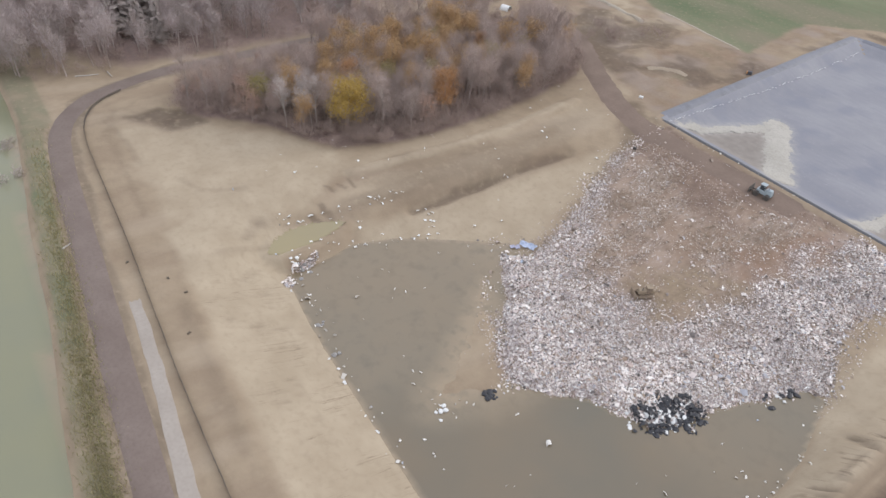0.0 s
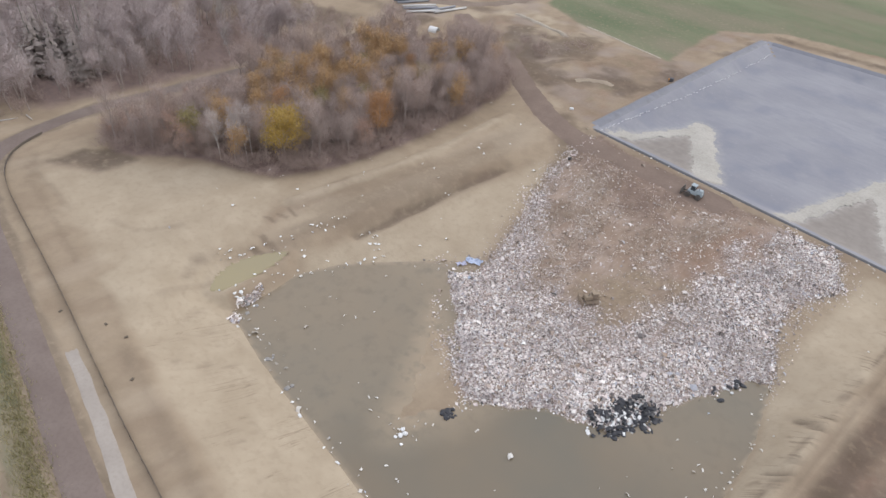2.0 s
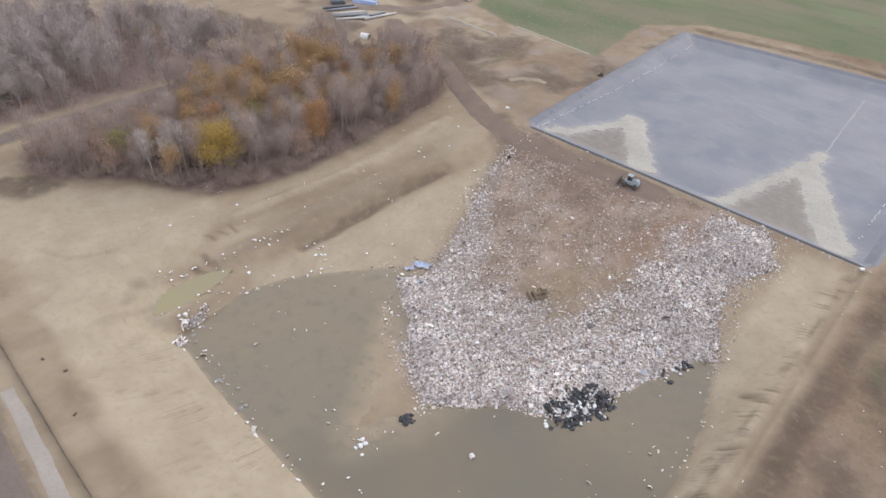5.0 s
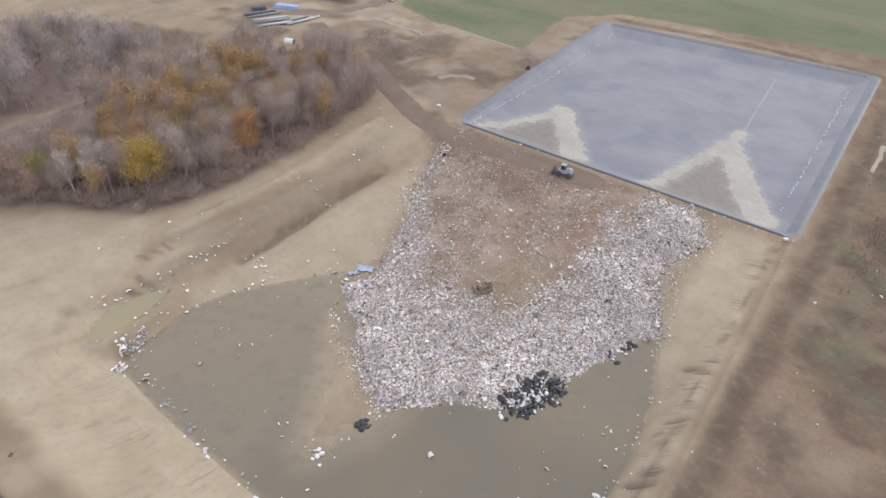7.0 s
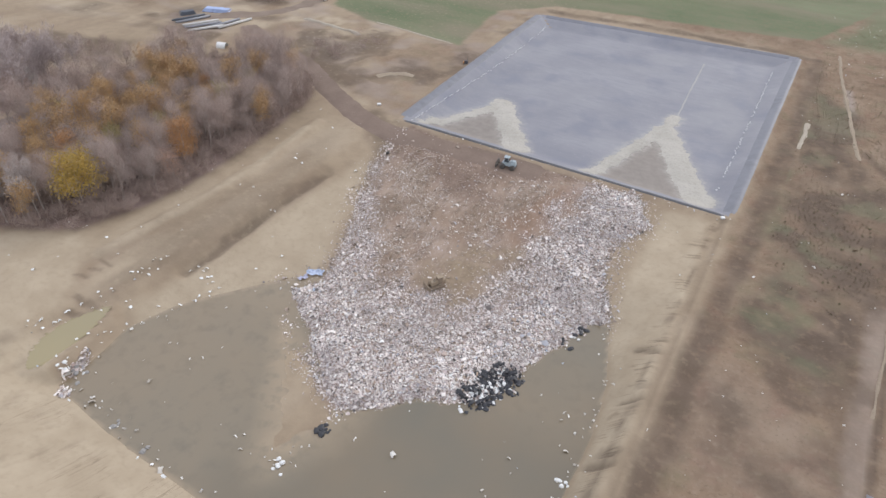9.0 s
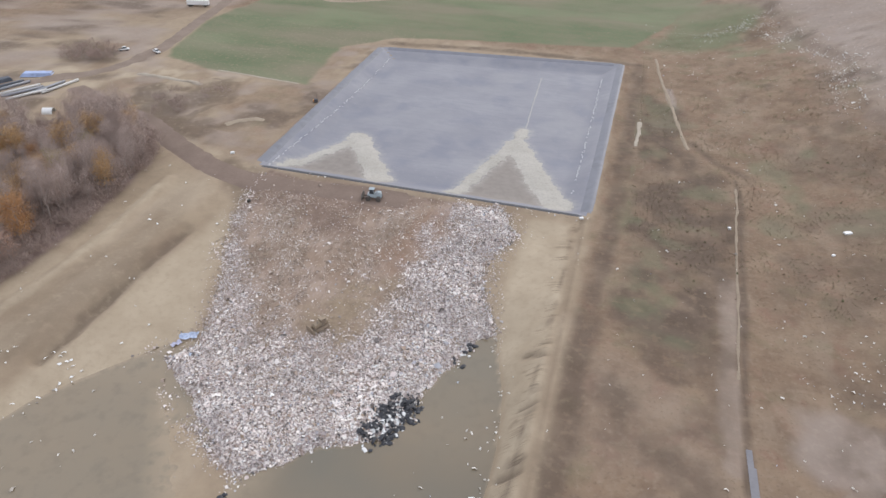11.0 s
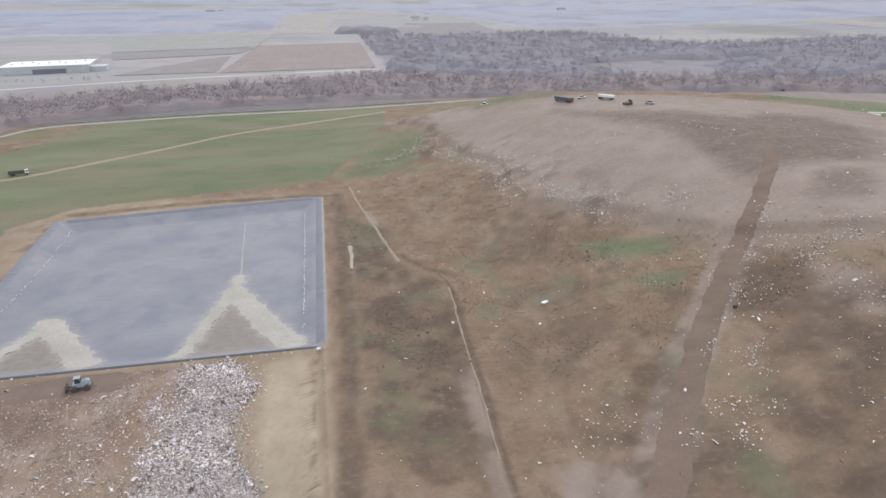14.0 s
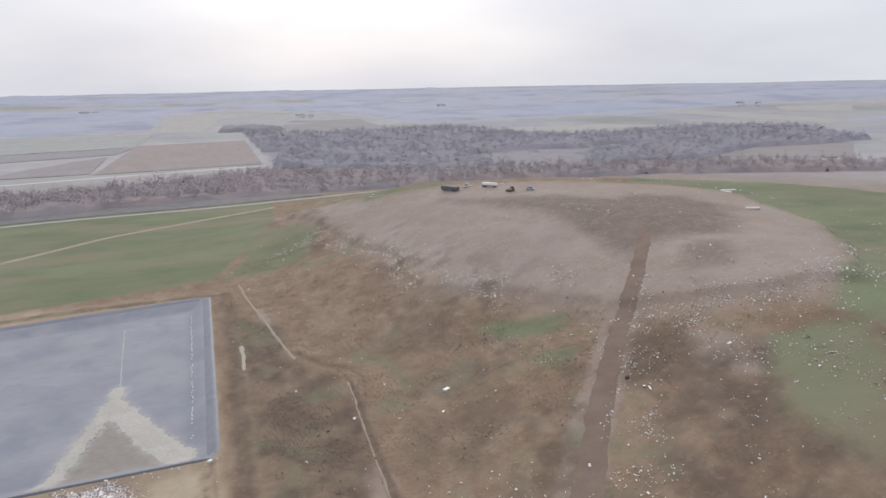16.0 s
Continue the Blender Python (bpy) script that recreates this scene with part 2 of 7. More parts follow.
def scrap_material():
    n = Nodes("scrap", 0.6, 0.4)
    c = n.ramp(n.island(), [(0.0, (0.94, 0.91, 0.90)), (0.25, (0.66, 0.585, 0.58)), (0.32, (0.42, 0.36, 0.34)), (0.41, (0.78, 0.71, 0.705)), (0.53, (0.25, 0.195, 0.165)), (0.64, (0.55, 0.47, 0.42)),
                            (0.72, (0.075, 0.070, 0.070)), (0.79, (0.46, 0.49, 0.56)), (0.85, (0.36, 0.28, 0.215)), (0.91, (0.94, 0.93, 0.92))], True)
    c = n.mix(n.times(n.noise(7, 4, low=0.48, high=0.7), 0.45), c, (0.32, 0.275, 0.255))
    c = n.mix(n.times(n.noise(4, 5, low=0.52, high=0.68), 0.35), c, (0.22, 0.205, 0.215))
    c = n.mix(n.times(n.noise(2.2, 4, low=0.56, high=0.68), 0.35), c, (0.52, 0.40, 0.38))
    c = n.mix(n.times(n.noise(15, 5, low=0.46, high=0.66), 0.42), c, (0.33, 0.30, 0.295))
    c = n.mix(1.0, c, (1.02, 0.975, 0.93), "MULTIPLY")
    return n.colour(n.mix(n.times(n.noise(0.4), 0.25), c, (0.36, 0.30, 0.275)))


def bright_material():
    n = Nodes("bright scrap", 0.5, 0.4)
    c = n.ramp(n.island(), [(0.0, (0.95, 0.94, 0.92)), (0.52, (0.84, 0.78, 0.755)), (0.66, (0.07, 0.066, 0.066)), (0.86, (0.20, 0.16, 0.14)), (0.95, (0.45, 0.53, 0.64))], True)
    return n.colour(n.mix(n.times(n.noise(0.3), 0.25), c, (0.42, 0.37, 0.34)))


def trodden_material():
    n = Nodes("trodden scrap", 0.8, 0.2)
    c = n.ramp(n.island(), [(0.0, (0.49, 0.40, 0.33)), (0.26, (0.355, 0.268, 0.20)), (0.48, (0.56, 0.485, 0.43)), (0.62, (0.165, 0.12, 0.09)), (0.74, (0.84, 0.79, 0.75)), (0.88, (0.47, 0.43, 0.41))], True)
    c = n.mix(n.times(n.noise(9, 5, low=0.46, high=0.62), 0.75), c, (0.235, 0.172, 0.118))
    return n.colour(n.mix(n.times(n.noise(0.4), 0.4), c, (0.30, 0.228, 0.165)))


def litter_material():
    n = Nodes("litter", 0.55, 0.4)
    c = n.ramp(n.island(), [(0.0, (0.74, 0.71, 0.66)), (0.45, (0.58, 0.54, 0.48)), (0.75, (0.40, 0.36, 0.31)), (0.91, (0.18, 0.16, 0.145)), (0.95, (0.45, 0.50, 0.58))], True)
    return n.colour(n.mix(n.times(n.noise(0.3), 0.3), c, (0.4, 0.36, 0.3)))


def twig_material(name, a, b):
    n = Nodes(name, 0.9, 0.1)
    c = n.mix(n.chance(), a, b)
    return n.colour(n.mix(n.times(n.island(), 0.4), c, (0.30, 0.235, 0.20)))


def leaf_material(name, a, b, c):
    n = Nodes(name, 0.75, 0.25)
    tint = n.ramp(n.island(), [(0.0, a), (0.5, b), (1.0, c)])
    thin, both = n.tree.nodes.new("ShaderNodeBsdfTranslucent"), n.tree.nodes.new("ShaderNodeMixShader")
    both.inputs["Fac"].default_value = 0.35
    n.link(tint, thin.inputs["Color"])
    n.link(n.shader.outputs["BSDF"], both.inputs[1])
    n.link(thin.outputs["BSDF"], both.inputs[2])
    n.link(both.outputs["Shader"], n.tree.nodes["Material Output"].inputs["Surface"])
    return n.colour(tint)


EARTH = ground_material()
PUDDLE_WATER = water_material("puddle water", (0.30, 0.25, 0.138), (0.275, 0.232, 0.135))
MUD_WATER = water_material("muddy water", (0.176, 0.140, 0.094), (0.146, 0.128, 0.094))
POND_WATER = water_material("pond water", (0.222, 0.216, 0.128), (0.198, 0.200, 0.132))
DIRT_ROAD = road_material("packed dirt", (0.182, 0.142, 0.122), (0.218, 0.174, 0.151), (0.15, 0.118, 0.102))
PATH_DIRT = road_material("path dirt", (0.29, 0.235, 0.175), (0.34, 0.28, 0.21), (0.24, 0.19, 0.14))
PALE_ROAD = road_material("pale gravel", (0.36, 0.31, 0.25), (0.42, 0.37, 0.30), (0.29, 0.25, 0.20))
CONCRETE = road_material("pale silt", (0.345, 0.302, 0.262), (0.39, 0.345, 0.302), (0.29, 0.255, 0.22))
GRAVEL = liner_material()
SAND = road_material("sand", (0.46, 0.432, 0.385), (0.40, 0.376, 0.33), (0.27, 0.25, 0.225))
HILL_ROAD = road_material("brown haul road", (0.178, 0.130, 0.099), (0.212, 0.157, 0.121), (0.145, 0.105, 0.080))
MEMBRANE = plain("dark membrane", (0.10, 0.10, 0.108), 0.85, 0, 0.4, 2.0)
SLOPE_SHEET = plain("grey slope membrane", (0.195, 0.198, 0.222), 0.6, 0, 0.25, 3.0)
SCRAP, LITTER, TRODDEN = scrap_material(), litter_material(), trodden_material()
BARK = plain("bark", (0.40, 0.34, 0.305), 0.9, 0, 0.4, 0.4)
BIRCH = plain("birch bark", (0.50, 0.46, 0.42), 0.8, 0, 0.3, 0.5)
# bare twigs kept light, haze over the wood mimicked in the colour
TWIG = twig_material("bare twigs", (0.50, 0.395, 0.345), (0.445, 0.365, 0.33))
PALE_TWIG = twig_material("pale twigs", (0.56, 0.49, 0.45), (0.50, 0.44, 0.41))
RUST_TWIG = twig_material("rust twigs", (0.52, 0.34, 0.26), (0.46, 0.325, 0.26))
YELLOW = leaf_material("yellow leaves", (0.46, 0.33, 0.10), (0.53, 0.375, 0.11), (0.37, 0.275, 0.11))
AMBER = leaf_material("amber leaves", (0.52, 0.335, 0.155), (0.48, 0.32, 0.17), (0.45, 0.325, 0.21))
ORANGE = leaf_material("orange leaves", (0.52, 0.29, 0.13), (0.47, 0.275, 0.14), (0.42, 0.275, 0.17))
OLIVE = leaf_material("olive leaves", (0.33, 0.29, 0.13), (0.38, 0.32, 0.14), (0.28, 0.25, 0.14))
PINE = leaf_material("evergreen needles", (0.14, 0.165, 0.135), (0.165, 0.19, 0.15), (0.12, 0.145, 0.12))
STEEL = plain("worn steel", (0.16, 0.15, 0.14), 0.5, 0.6, 0.4, 0.4)
RUBBER = plain("rubber", (0.035, 0.034, 0.033), 0.85, 0, 0.2, 0.3)
GLASS_DARK = plain("tinted glass", (0.05, 0.06, 0.07), 0.1, 0, 0.1, 0.5)
GREY_PAINT = plain("grey-blue paint", (0.35, 0.41, 0.44), 0.45, 0, 0.35, 0.5)
WHITE_PAINT = plain("white paint", (0.74, 0.74, 0.73), 0.5, 0, 0.2, 0.8)
BLUE_SHEET = plain("blue sheet", (0.34, 0.42, 0.64), 0.5, 0, 0.35, 1.2)
BLACK_SHEET = plain("black plastic", (0.035, 0.036, 0.042), 0.4, 0, 0.2, 0.8)
WOOD = plain("grey timber", (0.27, 0.22, 0.17), 0.85, 0, 0.4, 0.4)
FABRIC = plain("black silt cloth", (0.15, 0.128, 0.11), 0.85, 0, 0.3, 0.6)

# ---- the lie of the land ----
WATER, POND = -8.0, -1.6


def grain(x, y, size, seed=0):
    """Smooth noise between -1 and 1 over the plan, with features of that size in metres."""
    x, y = np.asarray(x, float) / size + 37.3 * seed, np.asarray(y, float) / size - 19.7 * seed
    i, j = np.floor(x), np.floor(y)
    u, v = x - i, y - j
    u, v = u * u * (3 - 2 * u), v * v * (3 - 2 * v)

    def corner(a, b):
        s = np.sin(a * 127.1 + b * 311.7 + seed * 17.0) * 43758.5453
        return 2 * (s - np.floor(s)) - 1

    low = corner(i, j) * (1 - u) + corner(i + 1, j) * u
    high = corner(i, j + 1) * (1 - u) + corner(i + 1, j + 1) * u
    return low * (1 - v) + high * v


def cloudy(x, y, size, seed=0):
    """Noise at three scales."""
    return (grain(x, y, size, seed) + 0.5 * grain(x, y, size / 2.3, seed + 1) + 0.25 * grain(x, y, size / 5.1, seed + 2)) / 1.75


def step(a, b, d):
    u = np.clip((d - a) / (b - a), 0, 1)
    return u * u * (3 - 2 * u)


def line_gap(x, y, line, closed=False):
    """The distance to a line of plan points."""
    best = np.full(np.shape(x), 1e9)
    for (ax, ay), (bx, by) in zip(line, line[1:] + (line[:1] if closed else [])):
        dx, dy = bx - ax, by - ay
        s = np.clip(((x - ax) * dx + (y - ay) * dy) / (dx * dx + dy * dy), 0, 1)
        best = np.minimum(best, np.hypot(x - ax - s * dx, y - ay - s * dy))
    return best


def inside(x, y, area):
    """The distance inward from the edge of an area of plan points; negative outside."""
    odd = np.zeros(np.shape(x), bool)
    for (ax, ay), (bx, by) in zip(area, area[1:] + area[:1]):
        if ay != by:
            odd ^= ((ay > y) != (by > y)) & (x < (bx - ax) * (y - ay) / (by - ay) + ax)
    gap = line_gap(x, y, area, True)
    return np.where(odd, gap, -gap)


PIT_RIM = [(-139, 21), (-60, 17), (-6, 14), (-5, 80), (-5, 140), (-7, 179), (-118, 180), (-146, 172), (-148, 112), (-153, 76), (-150, 40)]
PIT_FLOOR = [(-120, 46), (-100, 43.5), (-48, 41), (-13, 42), (-13, 92), (-15, 108), (-21, 127), (-48, 118), (-97, 98), (-115, 74), (-120, 60)]
WASTE = [(-111, 156), (-105, 141), (-98, 122), (-92, 104), (-99, 97), (-89, 87), (-79, 81), (-67, 73), (-61, 70), (-53, 76), (-42, 85), (-34, 89),
         (-30, 107), (-25, 118), (-22, 129), (-28, 141), (-29, 154), (-24, 169), (-30, 180), (-112, 180)]
SPIT = [(-65.5, 51.7), (-70.5, 54.4), (-72, 59.3), (-84, 75), (-92, 87), (-78, 82), (-60, 74), (-61, 64)]
LINER = [(-118, 183), (-4, 183), (-2, 342), (-126, 328)]
HILL = [(60, -60), (46, 60), (44, 226), (28, 250), (16, 360), (-4, 450), (15, 540), (140, 582), (310, 545), (470, 420), (560, 230), (600, -150)]
PUDDLE, PUDDLE_LEVEL = [(-123.6, 42), (-127, 44.6), (-129.3, 49), (-130, 54), (-128.6, 60), (-126, 65.5), (-124, 62), (-122.6, 56), (-121.8, 50), (-122, 45)], -4.3
POND_AREA = [(-213, 3), (-154, -2.5), (-124, -4.7), (-95, -8), (-60, -11.5), (-30, -60), (-120, -120), (-320, -90), (-290, 2)]
NORTH_YARD = [(-330, 190), (-205, 200), (-168, 194), (-120, 184), (-128, 330), (-148, 322), (-139, 263.5), (-205, 271), (-250, 300), (-300, 400), (-420, 330)]
BARE_CAP = [(57, 500), (72, 440), (84, 361), (94, 334), (91, 296), (92, 273), (115, 254), (141, 194), (165, 172), (203, 149), (230, 174), (258, 210), (286, 292), (246, 345), (185, 380), (120, 430)]
SCARP = [(40, 380), (62, 350), (75, 318), (92, 300), (86, 262), (104, 250), (118, 232)]


def rills(x, y):
    """Narrow washed-out channels that run down the south bank."""
    here = step(19, 24, y) * step(43, 37, y) * step(-122, -118, x)
    return np.clip(grain(x + 0.25 * (y - 30) + 1.2 * grain(x, y, 6, 14), y * 0.16, 0.85, 11) * 2.2 - 1.0, 0, 1) * step(-0.3, 0.4, grain(x, y, 11, 15)) * here


def gullies(x, y):
    """Short gullies bitten into the rim of the east bank."""
    here = step(-11.6, -9.2, x + 1.8 * grain(y, y, 3.1, 16)) * step(-5.2, -7.2, x) * step(40, 60, y) * step(184, 176, y)
    return np.clip(grain(y + 1.0 * grain(x, y, 5, 17), x * 0.14, 1.15, 12) * 2.0 - 0.75 + 0.5 * grain(y, y, 14, 13), 0, 1) * here


def land(x, y):
    """The height of the ground, without the loose waste that lies on it."""
    x, y = np.asarray(x, float), np.asarray(y, float)
    z = 0.25 * cloudy(x, y, 40, 3) + 0.12 * cloudy(x, y, 7, 5)
    # excavated pit, with rills on the banks
    crest = (1.1 * grain(y, y, 11, 24) + 0.7 * grain(x, y, 3.6, 25)) * step(-34, -16, x) + 1.2 * step(178, 150, y) * step(-30, -12, x)
    rim, floor = inside(x + crest, y, PIT_RIM), inside(x, y, PIT_FLOOR)
    down = np.where(floor > 0, 1.0, np.clip(rim, 0, None) / (np.clip(rim, 0, None) + np.clip(-floor, 0, None) + 1e-6))
    west = step(-112, -128, x) * step(0, 1, rim)
    drop = down - 0.35 * np.sin(np.pi * down) * west
    z = z * (1 - 0.7 * step(0, 4, rim)) - 8.6 * drop
    z = z - 0.35 * rills(x, y)
    z = z - 1.3 * gullies(x, y)
    # terraces west of the pit
    z = z + 0.8 * step(3.2, 0.3, line_gap(x, y, [(-139.8, 76), (-138.6, 94), (-137.4, 111), (-137.6, 136), (-142, 165)]) + 0.8 * cloudy(x, y, 6, 29)) * (rim > 0)
    terrace = line_gap(x, y, [(-122, 84), (-120.7, 97), (-120.2, 124), (-119.8, 142)])
    z = z - 1.3 * step(2.6, 0, terrace + 0.9 * cloudy(x, y, 5, 30)) * (rim > 0)
    deep = inside(x, y, PUDDLE)
    pool = step(-4, 0.5, deep)
    z = z * (1 - pool) + (PUDDLE_LEVEL - 0.25) * pool
    z = np.where((deep < -0.4) & (deep > -5), np.maximum(z, PUDDLE_LEVEL + 0.12 - 1.15 * np.clip(-deep - 0.9, 0, 99)), z)
    # spit of silt
    z = np.maximum(z, np.where(inside(x, y, SPIT) > -9, WATER - 0.25 + 0.09 * inside(x, y, SPIT) + 0.22 * cloudy(x, y, 4, 9), -99))
    # waste fill, with a steep ragged edge
    fill = inside(x, y, WASTE) + 2.2 * cloudy(x, y, 9, 21)
    z = z + np.where(y < 181, step(0, 6, fill) * (2.0 + 0.35 * cloudy(x, y, 5, 22)) * step(184, 160, y), 0)
    # mounds of spoil in the yard
    yard = inside(x, y, NORTH_YARD)
    z = z + step(0, 12, yard) * (1.6 * np.clip(cloudy(x, y, 19, 18), 0, 1) + 0.25 * cloudy(x, y, 5, 19))
    # lined cell
    cell = inside(x, y, LINER)
    z = np.where(cell > -3, z * step(0, -3, cell) - 3.0 * step(0, 11, cell) + 0.7 * step(3, 0, np.abs(cell + 1.0)), z)
    # settling pond
    z = z - 3.2 * step(-1, 5, inside(x, y, POND_AREA))
    # filled hill with a bare cap
    hill = inside(x, y, HILL)
    z = z + 40 * step(0, 175, hill) + step(0, 60, hill) * (1.1 * cloudy(x, y, 38, 31) + 0.5 * cloudy(x, y, 9, 33))
    z = z + 2.0 * step(-1.5, 1.5, inside(x, y, BARE_CAP) + 3.0 * cloudy(x, y, 11, 35)) * step(330, 250, x)
    # fall to the river plain in the north, far rise to the horizon
    far = np.hypot(x, y)
    plain = step(640, 760, y + 0.12 * x) * (hill < 0)
    z = z - 12 * np.maximum(plain, step(640, 800, far) * (hill < -30))
    return z + 72 * step(1900, 4700, far) + step(1500, 2500, far) * 7 * cloudy(x, y, 700, 41)


def height(x, y):
    return float(land(np.array([x]), np.array([y]))[0])


# ---- helpers for meshes ----
def link_mesh(name, verts, faces, material, parent=None, label="", smooth=False):
    me = bpy.data.meshes.new(name)
    me.from_pydata([tuple(v) for v in verts], [], [tuple(f) for f in faces])
    me.materials.append(material)
    if smooth:
        me.polygons.foreach_set("use_smooth", np.ones(len(me.polygons), bool))
    ob = new(name, me)
    if parent:
        ob.parent = parent
    return tagged(ob, label)


def part(name, bm, material, parent, label="", smooth=False):
    """Links a bmesh as one mesh under a thing or a part."""
    me = bpy.data.meshes.new(name)
    bm.to_mesh(me)
    bm.free()
    me.materials.append(material)
    if smooth:
        me.polygons.foreach_set("use_smooth", np.ones(len(me.polygons), bool))
    ob = new(name, me)
    if parent:
        ob.parent = parent
    return tagged(ob, label)


def block(size, at=(0, 0, 0), bevel=0.0, taper=1.0, bm=None):
    """A box with bevelled edges, its top scaled by taper; at is the middle of its base."""
    bm = bm or bmesh.new()
    made = bmesh.ops.create_cube(bm, size=1.0)["verts"]
    for v in made:
        k = taper if v.co.z > 0 else 1.0
        v.co = Vector((v.co.x * size[0] * k + at[0], v.co.y * size[1] * k + at[1], (v.co.z + 0.5) * size[2] + at[2]))
    if bevel:
        edges = list({e for v in made for e in v.link_edges})
        bmesh.ops.bevel(bm, geom=edges, offset=bevel, segments=1, affect="EDGES")
    return bm


def drum(radius, length, at, axis="y", sides=14, bm=None, top=None):
    bm = bm or bmesh.new()
    turn = {"x": Euler((0, radians(90), 0)), "y": Euler((radians(90), 0, 0)), "z": Euler((0, 0, 0))}[axis].to_matrix().to_4x4()
    bmesh.ops.create_cone(bm, cap_ends=True, segments=sides, radius1=radius, radius2=radius if top is None else top, depth=length, matrix=Matrix.Translation(at) @ turn)
    return bm


def smooth_line(line, step_length=2.0):
    """A line of plan points rounded off and cut into short steps."""
    p = [Vector((*q, 0)) for q in line]
    p = [p[0] * 2 - p[1]] + p + [p[-1] * 2 - p[-2]]
    out = []
    for a, b, c, d in zip(p, p[1:], p[2:], p[3:]):
        n = max(1, int((c - b).length / step_length))
        for k in range(n):
            t = k / n
            out.append(0.5 * (2 * b + (c - a) * t + (2 * a - 5 * b + 4 * c - d) * t * t + (3 * b - a - 3 * c + d) * t ** 3))
    return np.array([(q.x, q.y) for q in out + [p[-2]]])


def ribbon(name, line, width, material, label, category, crown=0.12, lift=0.10, wobble=0.25, across=7, step_length=2.0, end_width=None):
    """A strip of ground along a line, draped on the land, with its edges let into the earth."""
    c = smooth_line(line, step_length)
    t = np.gradient(c, axis=0)
    t /= np.linalg.norm(t, axis=1)[:, None]
    side = np.stack([t[:, 1], -t[:, 0]], 1)
    n = len(c)
    wide = np.linspace(width, end_width or width, n)
    verts = []
    for j in range(across):
        s = -1 + 2 * j / (across - 1)
        ragged = wobble * cloudy(c[:, 0] + (50 if s > 0 else -50), c[:, 1], 3.5, 51) * abs(s)
        q = c + side * ((wide / 2 + ragged) * s)[:, None]
        rut = -0.06 * np.exp(-((abs(s) - 0.45) / 0.16) ** 2)
        run = np.concatenate([[0], np.cumsum(np.linalg.norm(np.diff(c, axis=0), axis=1))])
        ends = step(0, 4, np.minimum(run, run[-1] - run)) if run[-1] > 12 else 1.0
        z = land(q[:, 0], q[:, 1]) + (lift + crown * (1 - s * s) + rut + 0.3) * ends - 0.3 - 0.28 * (abs(s) > 0.99)
        verts.append(np.column_stack([q, z]))
    verts = np.concatenate(verts)
    faces = [(j * n + i, (j + 1) * n + i, (j + 1) * n + i + 1, j * n + i + 1) for j in range(across - 1) for i in range(n - 1)]
    ob = link_mesh(name, verts, faces, material, smooth=True)
    return tagged(ob, label, category, kind="structure")


def sheet(name, area, size, rise, material, label, category, z=None, kind="structure"):
    """A draped or level sheet over an area of plan points, on a square grid that follows its edge."""
    xs, ys = [p[0] for p in area], [p[1] for p in area]
    gx, gy = np.meshgrid(np.arange(min(xs) - size, max(xs) + 2 * size, size), np.arange(min(ys) - size, max(ys) + 2 * size, size))
    deep = inside(gx, gy, area)
    keep = deep > -0.7 * size
    number = np.cumsum(keep.ravel()).reshape(keep.shape) - 1
    height_at = land(gx, gy) + rise if z is None else np.full(gx.shape, z)
    shallow = step(0.5, 0.0, height_at - land(gx, gy))
    if name == "water":
        shallow = np.maximum(shallow, 0.9 * step(-9, 4.5, inside(gx, gy, SPIT) + 1.5 * cloudy(gx, gy, 6, 27)))
        shallow = np.maximum(shallow, 0.38 * step(-60, -78, gx + 6 * cloudy(gx, gy, 20, 28)) + 0.22 * step(80, 96, gy))
    shallow = shallow[keep] * (z is not None)
    verts = np.column_stack([gx[keep], gy[keep], height_at[keep]])
    whole = keep[:-1, :-1] & keep[1:, :-1] & keep[1:, 1:] & keep[:-1, 1:]
    faces = np.stack([number[:-1, :-1], number[:-1, 1:], number[1:, 1:], number[1:, :-1]], -1)[whole]
    ob = link_mesh(name, verts, faces, material, smooth=True)
    silt = ob.data.attributes.new("silt", "FLOAT_COLOR", "POINT")
    silt.data.foreach_set("color", np.column_stack([shallow, shallow, shallow, np.ones(len(shallow))]).ravel())
    return tagged(ob, label, category, kind=kind)


# ---- the ground ----
GRASS_FIELD = [(-228, 290), (-222, 278), (-193, 268), (-139, 263.5), (-148, 322), (-125, 349), (0, 374), (18, 420), (50, 500), (60, 610), (-150, 610), (-218, 478), (-206, 420), (-236, 414), (-243, 350)]
HILL_GREEN = [(98, 229), (110, 223), (125, 207), (120, 197), (105, 207)]
HILL_GREEN_LOW = [(98, 195), (110, 193), (117, 182), (109, 175), (99, 185)]
EAST_GREEN = [(158, 138), (175, 128), (162, 100), (140, 88), (139, 116)]
TOP_GREEN = [(262, 355), (286, 292), (258, 210), (223, 168), (186, 137), (185, 122), (300, 60), (480, 150), (440, 300), (320, 400)]
WEDGE = [(20.6, 312), (22.4, 295), (23.6, 284)]
ROAD_FAN = [(-139, 176), (-126, 171), (-113, 160), (-108, 150), (-104, 158), (-112, 176), (-130, 186)]
SCRUB = [[(-265, 253.5), (-275, 267), (-270, 282), (-251, 278), (-242, 264), (-253, 256)], [(-199, 231), (-194, 239), (-173, 253), (-163, 240), (-171, 220), (-176, 203), (-188, 217)]]
SHOULDER_GREEN = [(9, 378), (21, 416), (15, 500), (65, 450), (70, 409), (57, 385), (36, 372)]
BACK_GREEN = [(95, 570), (150, 620), (190, 480), (150, 402), (106, 434)]
LOW_GREEN = [(91, 119), (95, 104), (88, 86), (84, 101)]
